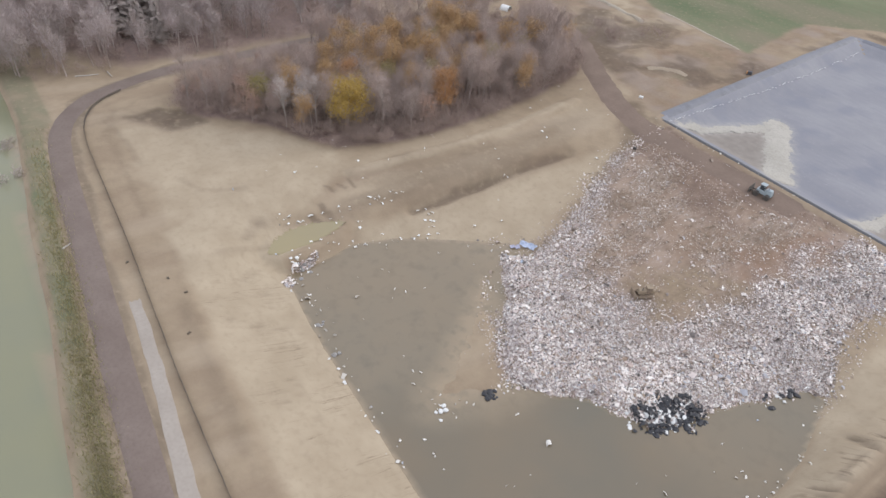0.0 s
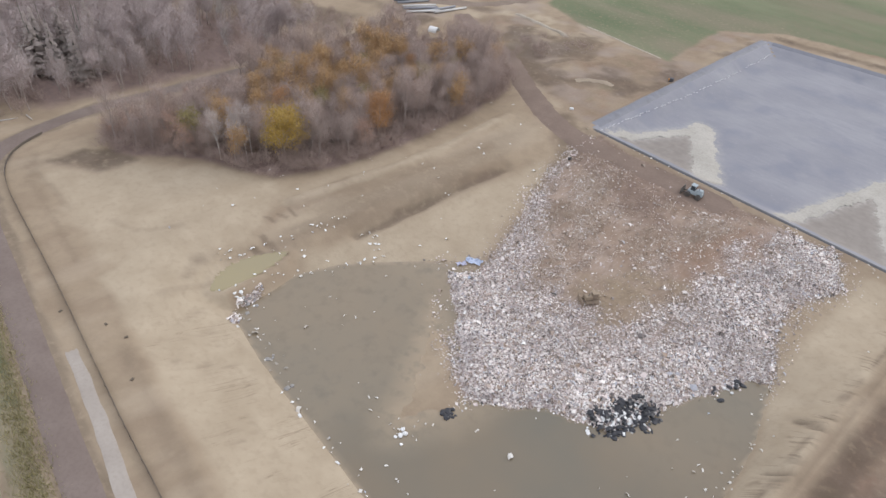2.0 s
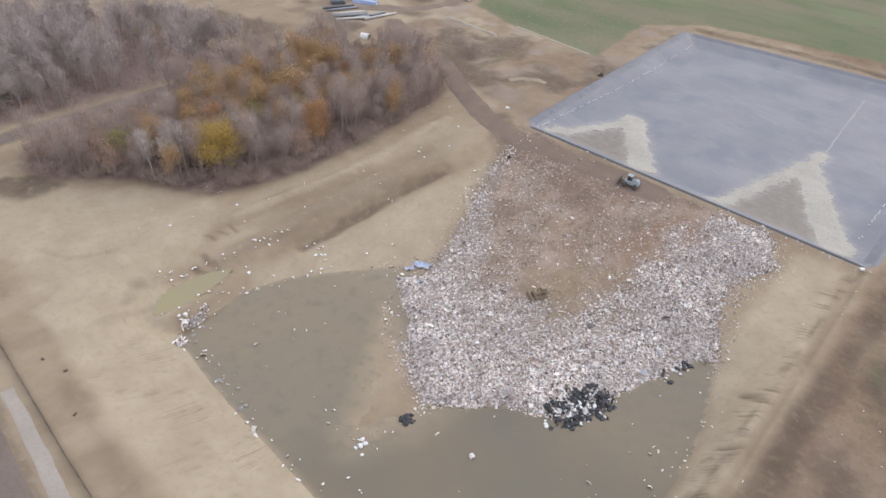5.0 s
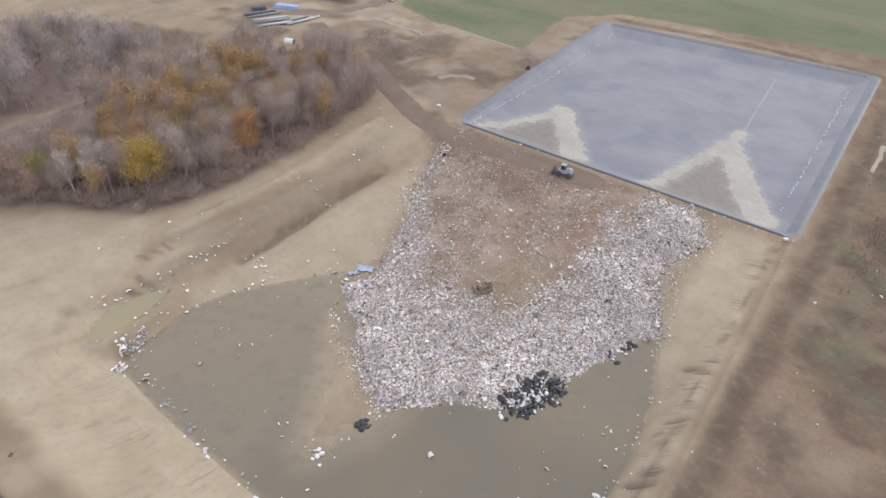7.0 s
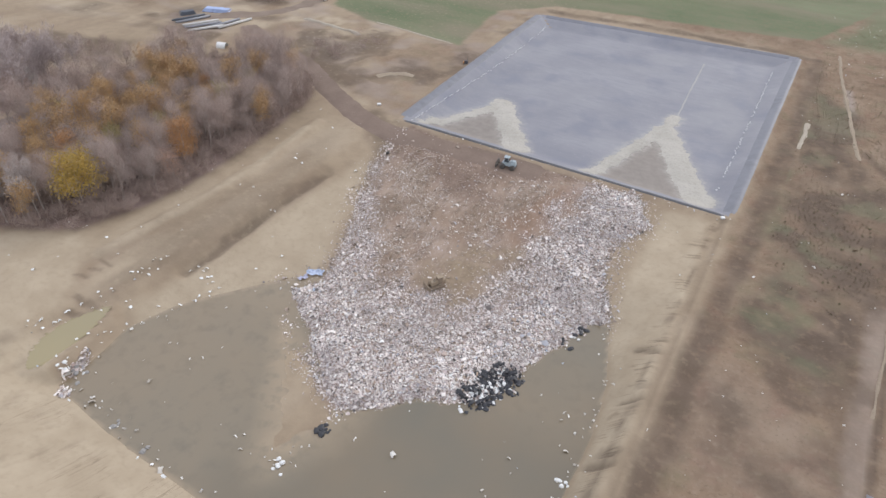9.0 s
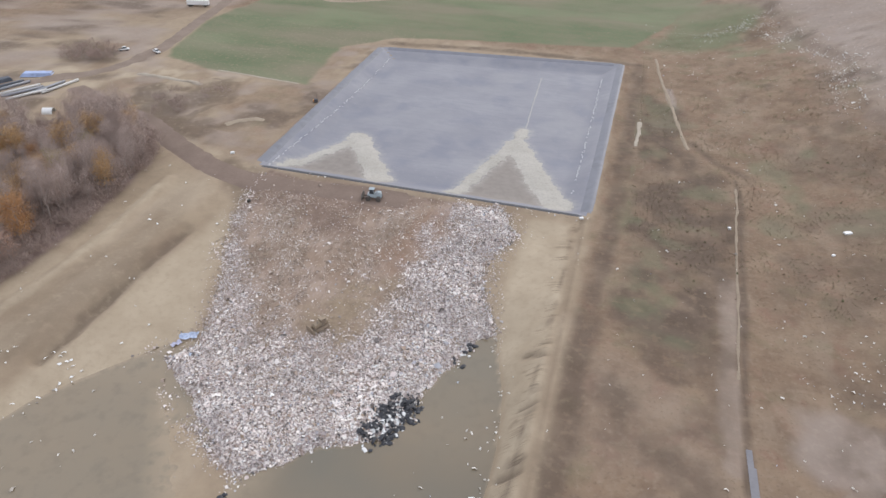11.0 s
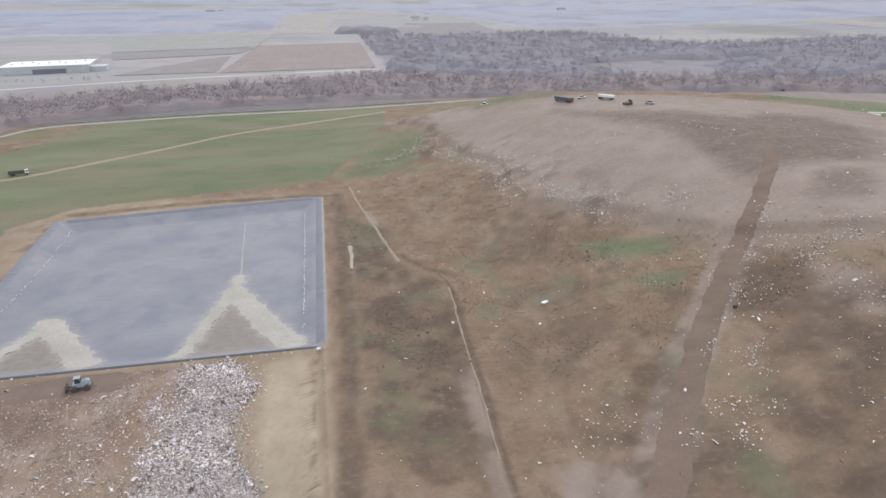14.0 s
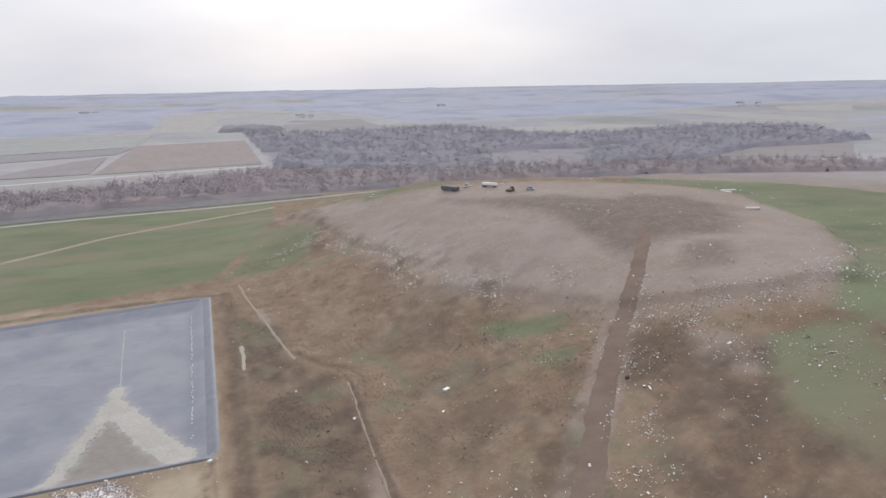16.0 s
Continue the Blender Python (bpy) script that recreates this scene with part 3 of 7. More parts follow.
TOP_DARK = [(139, 376), (153, 353), (169, 339), (189, 324), (212, 300), (229, 305), (248, 287), (250, 264), (235, 235), (210, 209), (192, 221), (179, 227), (162, 218), (169, 259), (165, 292), (154, 331)]
WASTE_TOP = [(-113, 163), (-114, 182), (-62, 183), (-47, 176), (-49, 157), (-53, 144), (-48, 132), (-49, 119), (-55, 110), (-64, 111), (-75, 109), (-87, 121), (-97, 132), (-105, 148)]
WEED_DARK = [(12, 300), (21, 284), (27.6, 243), (40, 224), (41, 200), (38.5, 165), (29, 132), (9, 136), (8, 180), (9, 244)]
FOREST = [(-194, 46), (-174, 66), (-153.5, 78), (-149.5, 90), (-147.5, 104), (-147, 121), (-149, 138), (-152.5, 160), (-158, 181), (-168, 192), (-205, 198), (-221, 170), (-222, 110), (-218, 64), (-210, 48)]
FAR_FOREST = [(-236, 40), (-234, 100), (-236, 142), (-262, 142), (-290, 128), (-312, 106), (-345, 86), (-400, 60), (-420, 20), (-300, -10)]
BELT_WOOD = [(-420, 520), (-246, 500), (-246, 585), (-204, 616), (-110, 645), (0, 662), (90, 690), (300, 720), (480, 690), (640, 640), (830, 560), (860, 610), (730, 720), (480, 800), (300, 830), (95, 930), (-90, 860),
             (-225, 830), (-330, 780), (-420, 700)]
PLAIN_WOOD = [(110, 960), (300, 835), (480, 800), (640, 760), (680, 770), (880, 865), (1160, 840), (1320, 1180), (1170, 1290), (895, 1255), (730, 1220), (690, 1400), (620, 1600), (390, 1600), (270, 1570), (120, 1760)]
COPSE = [(60, 1800), (230, 1830), (215, 1960), (70, 1960)]
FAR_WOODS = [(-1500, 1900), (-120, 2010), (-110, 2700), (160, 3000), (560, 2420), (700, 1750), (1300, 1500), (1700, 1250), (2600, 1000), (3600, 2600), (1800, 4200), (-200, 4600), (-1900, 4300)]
FIELDS = [([(-136, 1019), (-112, 1492), (103, 1507), (93, 1041)], 0), ([(-93, 1862), (-70, 2708), (111, 2690), (27, 1849)], 1), ([(-380, 1412), (-486, 1829), (-97, 1865), (-112, 1457)], 2),
          ([(-340, 1253), (-377, 1400), (-111, 1444), (-137, 1315)], 3), ([(-282, 1029), (-233, 1143), (-144, 1280), (-142, 1031)], 4), ([(150, 1632), (303, 2224), (525, 2201), (482, 1613)], 3),
          ([(124, 2730), (155, 3100), (390, 2925), (336, 2532)], 1), ([(647, 1547), (1019, 1530), (1121, 1344), (715, 1349)], 1), ([(1460, 1841), (1583, 1967), (1651, 1288), (1509, 1238)], 1),
          ([(676, 808), (911, 909), (1180, 914), (893, 686)], 4), ([(1894, 1772), (2180, 1710), (1903, 1489), (1766, 1627)], 1), ([(-900, 1130), (-960, 1330), (-395, 1385), (-350, 1230)], 2)]


DRIVEN = [[(-138, 176), (-117, 171), (-109, 159), (-94, 162), (-84, 152), (-66, 154), (-74, 163), (-58, 172), (-50, 181), (-118, 183)], [(-58, 160), (-51, 174), (-44, 173), (-43, 158), (-50, 149), (-52, 138), (-61, 146)],
          [(-67, 113), (-58, 109), (-50, 110), (-45, 125), (-49, 141), (-63, 133), (-72, 122)]]


def driven(x, y):
    """The dark road fan, the red-brown patch and the olive-brown middle of the driven top."""
    return [step(-3.5, 3.5, inside(x, y, a) + 3.0 * cloudy(x, y, 7, 121 + k)) for k, a in enumerate(DRIVEN)]


def plain_gaps(x, y):
    """Where the woodland of the plain is closed (above 0) and where clearings lie in it."""
    return grain(x * 0.55, y, 120, 6) + 0.5 + 0.35 * grain(x, y, 45, 7)


def far_gaps(x, y):
    """The same for the woods towards the horizon: long belts with wide fields between them."""
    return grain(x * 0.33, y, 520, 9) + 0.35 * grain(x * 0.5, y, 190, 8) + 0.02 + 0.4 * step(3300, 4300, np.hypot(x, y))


def waste_cover(x, y):
    """How thickly loose waste lies over the tipping face; thin on the driven top."""
    edge = inside(x, y, WASTE) + 2.6 * cloudy(x, y, 7, 21)
    top = inside(x, y, WASTE_TOP) + 5.0 * cloudy(x, y, 13, 91)
    return step(-1.5, 1.5, edge) * (1 - 0.985 * step(-15, 7, top + 2.0 + 6.0 * cloudy(x, y, 4.5, 97)))


def axis_lines(parts_of_axis, reach):
    """Grid lines: even steps over stretches, then ever wider out to the reach."""
    out = []
    for a, b, s in parts_of_axis:
        out += list(np.arange(a, b, s))
    s = parts_of_axis[0][2]
    low, x = [], out[0]
    while x > -reach:
        s *= 1.13
        x -= min(s, 160)
        low.append(x)
    s, x, high = parts_of_axis[-1][2], out[-1], []
    while x < reach:
        s *= 1.09
        x += min(s, 160)
        high.append(x)
    return np.array(low[::-1] + out + high)


def build_ground():
    gx, gy = np.meshgrid(axis_lines([(-232, 60, 0.9), (60, 300, 1.8)], 4900), axis_lines([(-16, 190, 0.9), (190, 420, 1.8)], 4900))
    x, y = gx.ravel(), gy.ravel()
    z = land(x, y)
    rows, cols = gx.shape
    i = np.arange(rows * cols).reshape(rows, cols)
    quads = np.stack([i[:-1, :-1], i[:-1, 1:], i[1:, 1:], i[1:, :-1]], -1).reshape(-1, 4)
    me = bpy.data.meshes.new("ground")
    me.vertices.add(len(x))
    me.vertices.foreach_set("co", np.column_stack([x, y, z]).ravel())
    me.loops.add(quads.size)
    me.loops.foreach_set("vertex_index", quads.ravel())
    me.polygons.add(len(quads))
    me.polygons.foreach_set("loop_start", np.arange(len(quads)) * 4)
    me.polygons.foreach_set("use_smooth", np.ones(len(quads), bool))
    me.update()
    rough = 1.6 * cloudy(x, y, 8, 61)
    wide = 6 * cloudy(x, y, 30, 62)

    def zone(area, soft=2.0, ragged=1.0):
        return step(-soft, soft, inside(x, y, area) + ragged * rough + (ragged > 1.5) * wide)

    rim, floor, cell, hill = inside(x, y, PIT_RIM), inside(x, y, PIT_FLOOR), inside(x, y, LINER), inside(x, y, HILL)
    far = np.hypot(x, y)
    pale = step(0, 3, rim + rough) * step(0, -2, floor) * (step(52, 46, y) + step(-24, -19, x)) * step(60, 30, np.abs(y - 40) * (x < -24))
    pale = np.maximum(pale, 0.9 * zone([(-195, 25), (-140, 24), (-131, 60), (-150, 78), (-154, 77.5), (-174, 65), (-192, 45)], 3.5, 2))
    pale = np.maximum(pale, 0.85 * zone([(-124, 68), (-116, 66), (-100, 97), (-95, 106), (-103, 128), (-110, 152), (-115, 154), (-118, 125), (-119, 100), (-121, 84)], 2.5))
    pale = np.maximum(pale, 0.85 * step(2.6, 0.8, line_gap(x, y, [(-141, 74), (-139.3, 87), (-138, 101), (-137.7, 115), (-138, 131), (-142, 158)]) + 0.7 * rough))
    pale = np.maximum(pale, 0.8 * zone([(-150, 205), (-128, 196), (-122, 215), (-140, 232), (-158, 222)], 4, 2))
    pale = np.maximum(pale, 0.9 * zone(NORTH_YARD, 5, 2) * step(0.12, 0.4, cloudy(x, y, 15, 79)))
    pale = np.maximum(pale, 0.95 * zone([(-142, 207), (-141, 220), (-133, 224), (-128, 217), (-131, 207), (-138, 203)], 1.5))
    pale = np.maximum(pale, 0.95 * zone([(-159, 214), (-155, 225), (-151, 221), (-153, 214)], 1.2))
    pale = np.maximum(pale, 0.8 * step(2.6, 1.0, line_gap(x, y, [(-172, 198), (-158, 196.4), (-137, 187.7)]) + 0.5 * rough))
    haul = line_gap(x, y, [(48, 72), (62, 97), (82, 125), (100, 147), (115, 162), (132.6, 181.6), (154, 205), (180, 233)])
    lane_edge = step(7.5, 5.5, haul + 0.8 * rough)
    shoulder = line_gap(x, y, [(-50, -2.2), (-98, 1.5), (-148, 5.6), (-200, 11.5), (-214, 20), (-221, 32), (-226, 51), (-228, 103)])
    pale = np.maximum(pale, 0.45 * step(4.9, 3.9, shoulder + 0.5 * rough))
    field = np.maximum(step(-3.2, 0.5, x + 0.8 * rough) * (y < 345), step(340, 352, y + 0.1 * x))
    field = np.maximum(field, step(400, 500, far))
    field = np.maximum(field, 0.7 * zone(NORTH_YARD, 6, 2) * step(-0.25, 0.35, cloudy(x, y, 34, 71)))
    dark = 0.55 * step(4.9, 3.5, shoulder + 0.7 * rough)
    dark = np.maximum(dark, 0.6 * zone(ROAD_FAN, 3, 1))
    dark = np.maximum(dark, 0.7 * zone(SCRUB[0], 3, 2))
    floor_leaves = np.maximum(zone(FOREST, 2), zone(FAR_FOREST, 5))
    track = line_gap(x, y, [(-1, 60), (0, 93), (1, 124), (5, 196), (6.5, 316), (6, 344), (-60, 346), (-124, 338)])
    dark = np.maximum(dark, 0.8 * step(5.2, 1.2, track + 1.3 * rough) * (0.6 + 0.4 * step(-0.4, 0.2, cloudy(x, y, 8, 66))))
    dark = np.maximum(dark, 0.95 * zone(WEED_DARK, 4, 2) * (0.35 + 0.65 * step(-0.45, 0.15, cloudy(x, y, 9, 72))))
    dark = np.maximum(dark, 0.7 * zone([(6, 50), (33, 50), (34, 128), (8, 134)], 5, 2) * step(-0.3, 0.25, cloudy(x, y, 11, 87)))
    dark = np.maximum(dark, 0.65 * zone([(70, 205), (78, 207), (91, 209), (88, 192), (76, 190)], 5, 2))
    dark = np.maximum(dark, 0.7 * zone([(131, 171), (142, 162), (136, 146), (137, 133), (123, 145), (116, 154)], 4, 2))
    dark = np.maximum(dark, 0.62 * zone(TOP_DARK, 8, 2))
    dark = np.maximum(dark, 0.5 * zone([(181, 210), (195, 214), (198, 198), (184, 186), (174, 192)], 5, 2))
    # ditch shadow beside the lower path, painted into the soil
    dark = np.maximum(dark, 0.8 * step(1.7, 0.3, np.abs(line_gap(x, y, [(43.4, 225), (43.7, 205), (42.1, 189), (39.7, 149), (37.3, 119), (35.8, 90)]) + 0.4 * rough)))
    dark = np.maximum(dark, 0.7 * step(3.5, 0.5, line_gap(x, y, [(30, 252), (37, 238), (47, 229)]) + rough))
    ridge = line_gap(x, y, [(-121.6, 84), (-120.7, 97), (-120.2, 109), (-120.1, 124), (-119.8, 140)])
    dark = np.maximum(dark, 0.7 * step(2.2, 0.2, ridge + 1.0 * rough))
    # graded bands along the bank above the terrace
    upper, lower = -146 - (y - 77) * 0.06, -123.5 + (y - 83) * 0.12
    across = (x - upper) / np.maximum(lower - upper, 5.0)
    bands = step(-0.1, 0.12, across) * step(1.15, 0.95, across) * step(58, 72, y) * step(176, 160, y)
    dark = np.maximum(dark, 0.36 * bands * step(-0.1, 0.5, grain(across * 5.5 + 0.4 * grain(x, y, 14, 64), y / 38, 1.0, 63) + 0.25 * rough / 1.6))
    pale = np.maximum(pale, 0.5 * bands * step(0.15, 0.6, grain(across * 5.0, y / 30, 1.0, 65) + 0.2 * rough / 1.6))
    # erosion notches on the terrace: only their jagged shadows, painted as dark strokes
    for mark in ([(-138.5, 66), (-136, 67)], [(-138, 73), (-135, 73.4)], [(-133, 62), (-128, 62.6)], [(-131, 58), (-128, 59.4)], [(-137.5, 69.5), (-135.8, 70.5)]):
        dark = np.maximum(dark, 0.5 * step(0.9, 0.2, line_gap(x, y, mark) + 0.5 * rough))
    dark = np.maximum(dark, 0.25 * zone([(-140, 72), (-133, 76), (-123, 84), (-121, 140), (-127, 165), (-138, 165), (-134, 120)], 4, 2))
    dark = np.maximum(dark, 0.6 * zone([(-129, 33), (-135, 44), (-133, 47), (-126, 39)], 2.5, 2))
    for mark in ([(-206, 27.6), (-191.5, 22.3), (-174, 21.7), (-162, 21.3), (-148, 20.3)], [(-200, 24), (-186, 26), (-172, 26)], [(-160, 33), (-152, 36), (-147, 46)], [(-126, 31), (-126, 42), (-127, 57), (-129.6, 69)]):
        dark = np.maximum(dark, 0.2 * step(1.6, 0.2, line_gap(x, y, mark) + 0.5 * rough))
    dark = np.maximum(dark, 0.2 * step(2.2, 0.2, line_gap(x, y, [(-112, 18.5), (-100, 17.5), (-85, 16.5), (-70, 15)]) + 1.3 * rough))
    dark = np.maximum(dark, 0.7 * zone(NORTH_YARD, 5, 2) * step(0.0, 0.4, cloudy(x, y, 19, 78)))
    dark = np.maximum(dark, 0.75 * zone([(-200, 29), (-202, 40), (-195, 49), (-186, 50), (-186, 39)], 2, 1))
    dark = np.maximum(dark, 0.6 * step(0.0, 0.5, cloudy(x, y, 12, 73) + 0.5 * cloudy(x, y, 3.5, 83)) * step(0, 40, hill) * step(120, 60, hill))
    dark = np.maximum(dark, step(0.45, 0.75, cloudy(x, y, 260, 74)) * step(700, 900, far) * 0.6)
    # shade painted into the rills and gullies that land() cuts
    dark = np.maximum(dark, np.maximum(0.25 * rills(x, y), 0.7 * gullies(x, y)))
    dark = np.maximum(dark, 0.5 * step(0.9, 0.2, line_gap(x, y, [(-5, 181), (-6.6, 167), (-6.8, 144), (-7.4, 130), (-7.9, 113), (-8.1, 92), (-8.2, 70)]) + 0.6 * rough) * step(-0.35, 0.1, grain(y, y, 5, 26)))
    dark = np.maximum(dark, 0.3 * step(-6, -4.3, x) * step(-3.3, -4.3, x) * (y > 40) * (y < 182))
    dark = np.maximum(dark, 0.85 * zone([(42, 62), (60, 128), (95, 118), (130, 150), (205, 120), (170, 40), (90, 30)], 8, 2) * step(-0.55, 0.3, cloudy(x, y, 9, 84)))
    dark = np.maximum(dark, 0.75 * zone([(-262, 150), (-240, 165), (-258, 184), (-294, 170), (-327, 146), (-300, 124)], 4, 2))
    dark = np.maximum(dark, 0.6 * zone([(-161, 202), (-160, 213), (-155, 213), (-154, 202)], 2, 1))
    dark = np.maximum(dark, 0.6 * zone([(-190, 219), (-181, 253), (-174, 260), (-159, 236), (-178, 207)], 4, 1))
    dark = np.maximum(dark, 0.55 * step(1.8, 0.5, line_gap(x, y, [(-179, 199), (-167, 214.4), (-159.6, 233)]) + 0.6 * rough))
    dark = np.maximum(dark, 0.5 * zone([(48, 150), (50, 230), (70, 300), (88, 262), (96, 190), (84, 150)], 6, 2) * step(-0.2, 0.4, cloudy(x, y, 10, 85)))
    cap = np.maximum(step(-20, 14, inside(x, y, BARE_CAP) + 1.2 * rough + 1.3 * wide) * (1 - 0.7 * step(5, 0, line_gap(x, y, SCARP))), 0)
    # soil paled with distance, haze put into the colour
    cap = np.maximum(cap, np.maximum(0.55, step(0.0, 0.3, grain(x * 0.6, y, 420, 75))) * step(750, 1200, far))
    cap = np.maximum(cap, 0.8 * zone([(47, 115), (56, 117), (65, 111), (61, 95), (49, 96), (45, 104)], 2.5, 1))
    dark = np.maximum(dark, 0.5 * step(2.0, 0.8, line_gap(x, y, [(-163, 192), (-166, 216), (-161, 236), (-168, 254), (-182, 257)]) + rough))
    # dark marks weakened beyond 620 m, part of the painted haze
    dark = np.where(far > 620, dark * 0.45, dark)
    cap = np.maximum(cap, 0.7 * zone([(145, 159), (152, 148), (152, 132), (142, 131), (138, 143)], 3, 2))
    cap = np.maximum(cap, 0.9 * step(2.3, 1.0, line_gap(x, y, WEDGE) + 0.5 * rough))
    cap = np.maximum(cap, 0.15 * zone([(2, 88), (34, 88), (31, 112), (10, 120), (4, 112)], 5, 2))
    cap = np.maximum(cap, 0.55 * step(3.5, 1.5, line_gap(x, y, [(33.5, 96), (35, 130), (37, 160)]) + 0.8 * rough))
    grass = np.maximum.reduce([zone(GRASS_FIELD, 1.5), 0.9 * zone(HILL_GREEN, 3, 2), 0.9 * zone(HILL_GREEN_LOW, 3, 2), 0.9 * zone(EAST_GREEN, 6, 2), zone(TOP_GREEN, 5, 2), 0.6 * zone(LOW_GREEN, 4, 2), 0.85 * zone(SHOULDER_GREEN, 6, 2), 0.8 * zone(BACK_GREEN, 6, 2)])
    strip = step(1.2, 0.2, inside(x, y, POND_AREA)) * step(4.3, 5.0, shoulder + 0.3 * rough) * step(-8.5, -7.0, inside(x, y, POND_AREA)) * (x < -30) * (y < 12)
    grass = np.maximum(grass, 0.4 * zone(WEED_DARK, 4, 2) * step(0.1, 0.45, cloudy(x, y, 13, 89)))
    grass = np.maximum(grass, strip * (0.85 - 0.4 * step(-120, -100, x)) * (0.8 + 0.5 * cloudy(x, y, 5, 88)))
    grass = np.maximum(grass, 0.5 * step(0.35, 0.6, cloudy(x, y, 24, 76)) * (x > 8) * step(500, 420, far) * step(90, 40, hill))
    grass = np.maximum(grass, 0.8 * step(0.35, 0.55, grain(x, y * 0.7, 300, 77)) * step(1000, 1500, far) * (1 - cap))
    grass = np.maximum(grass, 0.55 * step(545, 565, y - 0.12 * x) * step(700, 640, y) * (np.abs(x) < 420) * step(-0.4, 0.2, cloudy(x, y, 22, 90)))
    grass = np.where(shoulder < 4.4, 0, grass)
    waste = zone(WASTE, 1.0)
    south = step(19, 24, y) * step(43.5, 40, y) * step(-122, -118, x) * step(-8, -14, x)
    east = step(-12, -9.5, x + 0.6 * rough) * step(-5.5, -7.0, x) * step(40, 60, y) * step(186, 180, y)
    # mask of the haze-toned colours, growing with distance
    haze_plain = 0.95 * step(650, 1100, far) * (hill < 0)
    loose = waste_cover(x, y) * waste
    cap = np.maximum(cap, 0.6 * lane_edge)
    cap = np.maximum(cap, 0.75 * zone([(-420, 230), (-300, 235), (-215, 262), (-245, 300), (-250, 350), (-243, 420), (-330, 520), (-520, 420)], 8, 2) * step(-0.25, 0.25, cloudy(x, y, 26, 47)))
    cap = np.maximum(cap, 0.6 * zone(NORTH_YARD, 5, 2) * step(0.0, 0.4, cloudy(x, y, 17, 48)))
    # the tone of the open plain, and the floor of its woods, painted haze-pale far out
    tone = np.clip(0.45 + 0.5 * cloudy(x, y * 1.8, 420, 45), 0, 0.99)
    under = np.maximum.reduce([step(-6, 6, inside(x, y, a) + 10 * cloudy(x, y, 60, 43)) for a in (BELT_WOOD, PLAIN_WOOD, COPSE)]) * (hill < -40) * (far > 500)
    haze_floor = step(-20, 20, inside(x, y, FAR_WOODS)) * step(-0.04, 0.08, far_gaps(x, y))
    grass = grass * (1 - np.maximum(under, haze_floor))
    for title, chans in (("soil", (pale, field, dark)), ("cover", (cap, grass, waste)), ("marks", (south, east, loose)), ("plain", (haze_plain, floor_leaves, under)), ("tone", (tone, haze_floor, haze_floor)), ("driven", driven(x, y))):
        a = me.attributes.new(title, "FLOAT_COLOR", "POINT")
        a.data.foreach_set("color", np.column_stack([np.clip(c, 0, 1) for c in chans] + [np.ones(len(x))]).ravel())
    me.materials.append(EARTH)
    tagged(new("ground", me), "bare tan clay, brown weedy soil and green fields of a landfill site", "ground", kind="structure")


build_ground()
sheet("water", [(-126, 38), (-6, 34), (-8, 112), (-16, 136), (-40, 122), (-98, 104), (-124, 78), (-126, 60)], 1.0, 0, MUD_WATER,
      "still muddy grey-brown water on the floor of the pit", "water", z=WATER)
sheet("pond", POND_AREA, 4.0, 0, POND_WATER, "pale green settling pond beside the dirt road", "pond", z=POND)
sheet("puddle", [tuple(p) for p in smooth_line(PUDDLE + PUDDLE[:1], 1.0)[:-1]], 0.4, 0.07, PUDDLE_WATER, "shallow green puddle on the terrace of the pit", "puddle")
sheet("mud_flat", [(-228, 590), (-150, 607), (-90, 615), (0, 620), (60, 628), (112, 637), (112, 656), (0, 657), (-103, 656), (-170, 646), (-236, 626)], 2.0, 0.25, road_material("wet mud", (0.16, 0.15, 0.148), (0.20, 0.19, 0.185), (0.125, 0.118, 0.118)), "dark wet mud flat beyond the levee road", "mud flat")
sheet("ditch_pool", [(36.0, 101), (37.2, 101), (37.4, 94), (37.6, 86), (36.2, 86), (36.0, 93)], 0.4, 0.08, road_material("ditch mud", (0.205, 0.20, 0.212), (0.235, 0.228, 0.238), (0.175, 0.17, 0.18)), "shallow blue-grey water in the ditch beside the path", "pool")

# ---- fields of the plain ----
def plot(corners, tone):
    """One ploughed or mown field, draped on the plain."""
    u, v = np.meshgrid(np.linspace(0, 1, 13), np.linspace(0, 1, 13))
    (ax, ay), (bx, by), (cx, cy), (dx, dy) = corners
    x = (1 - v) * ((1 - u) * ax + u * bx) + v * ((1 - u) * dx + u * cx)
    y = (1 - v) * ((1 - u) * ay + u * by) + v * ((1 - u) * dy + u * cy)
    i = np.arange(169).reshape(13, 13)
    faces = np.stack([i[:-1, :-1], i[:-1, 1:], i[1:, 1:], i[1:, :-1]], -1).reshape(-1, 4)
    ob = link_mesh("field", np.column_stack([x.ravel(), y.ravel(), land(x, y).ravel() + 0.5]), faces, PLOTS[tone], smooth=True)
    tagged(ob, PLOT_WORDS[tone], "field", kind="structure")


def plot_material(name, a, b):
    n = Nodes(name, 0.95, 0.1)
    c = n.mix(n.noise(60, 5), a, b)
    return n.colour(n.mix(n.times(n.noise(9, 5, stretch=(1, 0.2, 1), low=0.4, high=0.7), 0.35), c, tuple(0.8 * k for k in b)))


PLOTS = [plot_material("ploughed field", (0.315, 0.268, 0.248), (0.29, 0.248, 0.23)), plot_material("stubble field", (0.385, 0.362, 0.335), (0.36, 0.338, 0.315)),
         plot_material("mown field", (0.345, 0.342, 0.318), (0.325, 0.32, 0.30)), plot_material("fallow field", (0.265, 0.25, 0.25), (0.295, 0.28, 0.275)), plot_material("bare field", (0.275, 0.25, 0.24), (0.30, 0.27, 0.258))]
PLOT_WORDS = ["ploughed pinkish-brown field on the far plain", "pale straw stubble field on the far plain", "mown grey-green field on the far plain", "fallow grey-brown field on the far plain", "bare pinkish field on the far plain"]
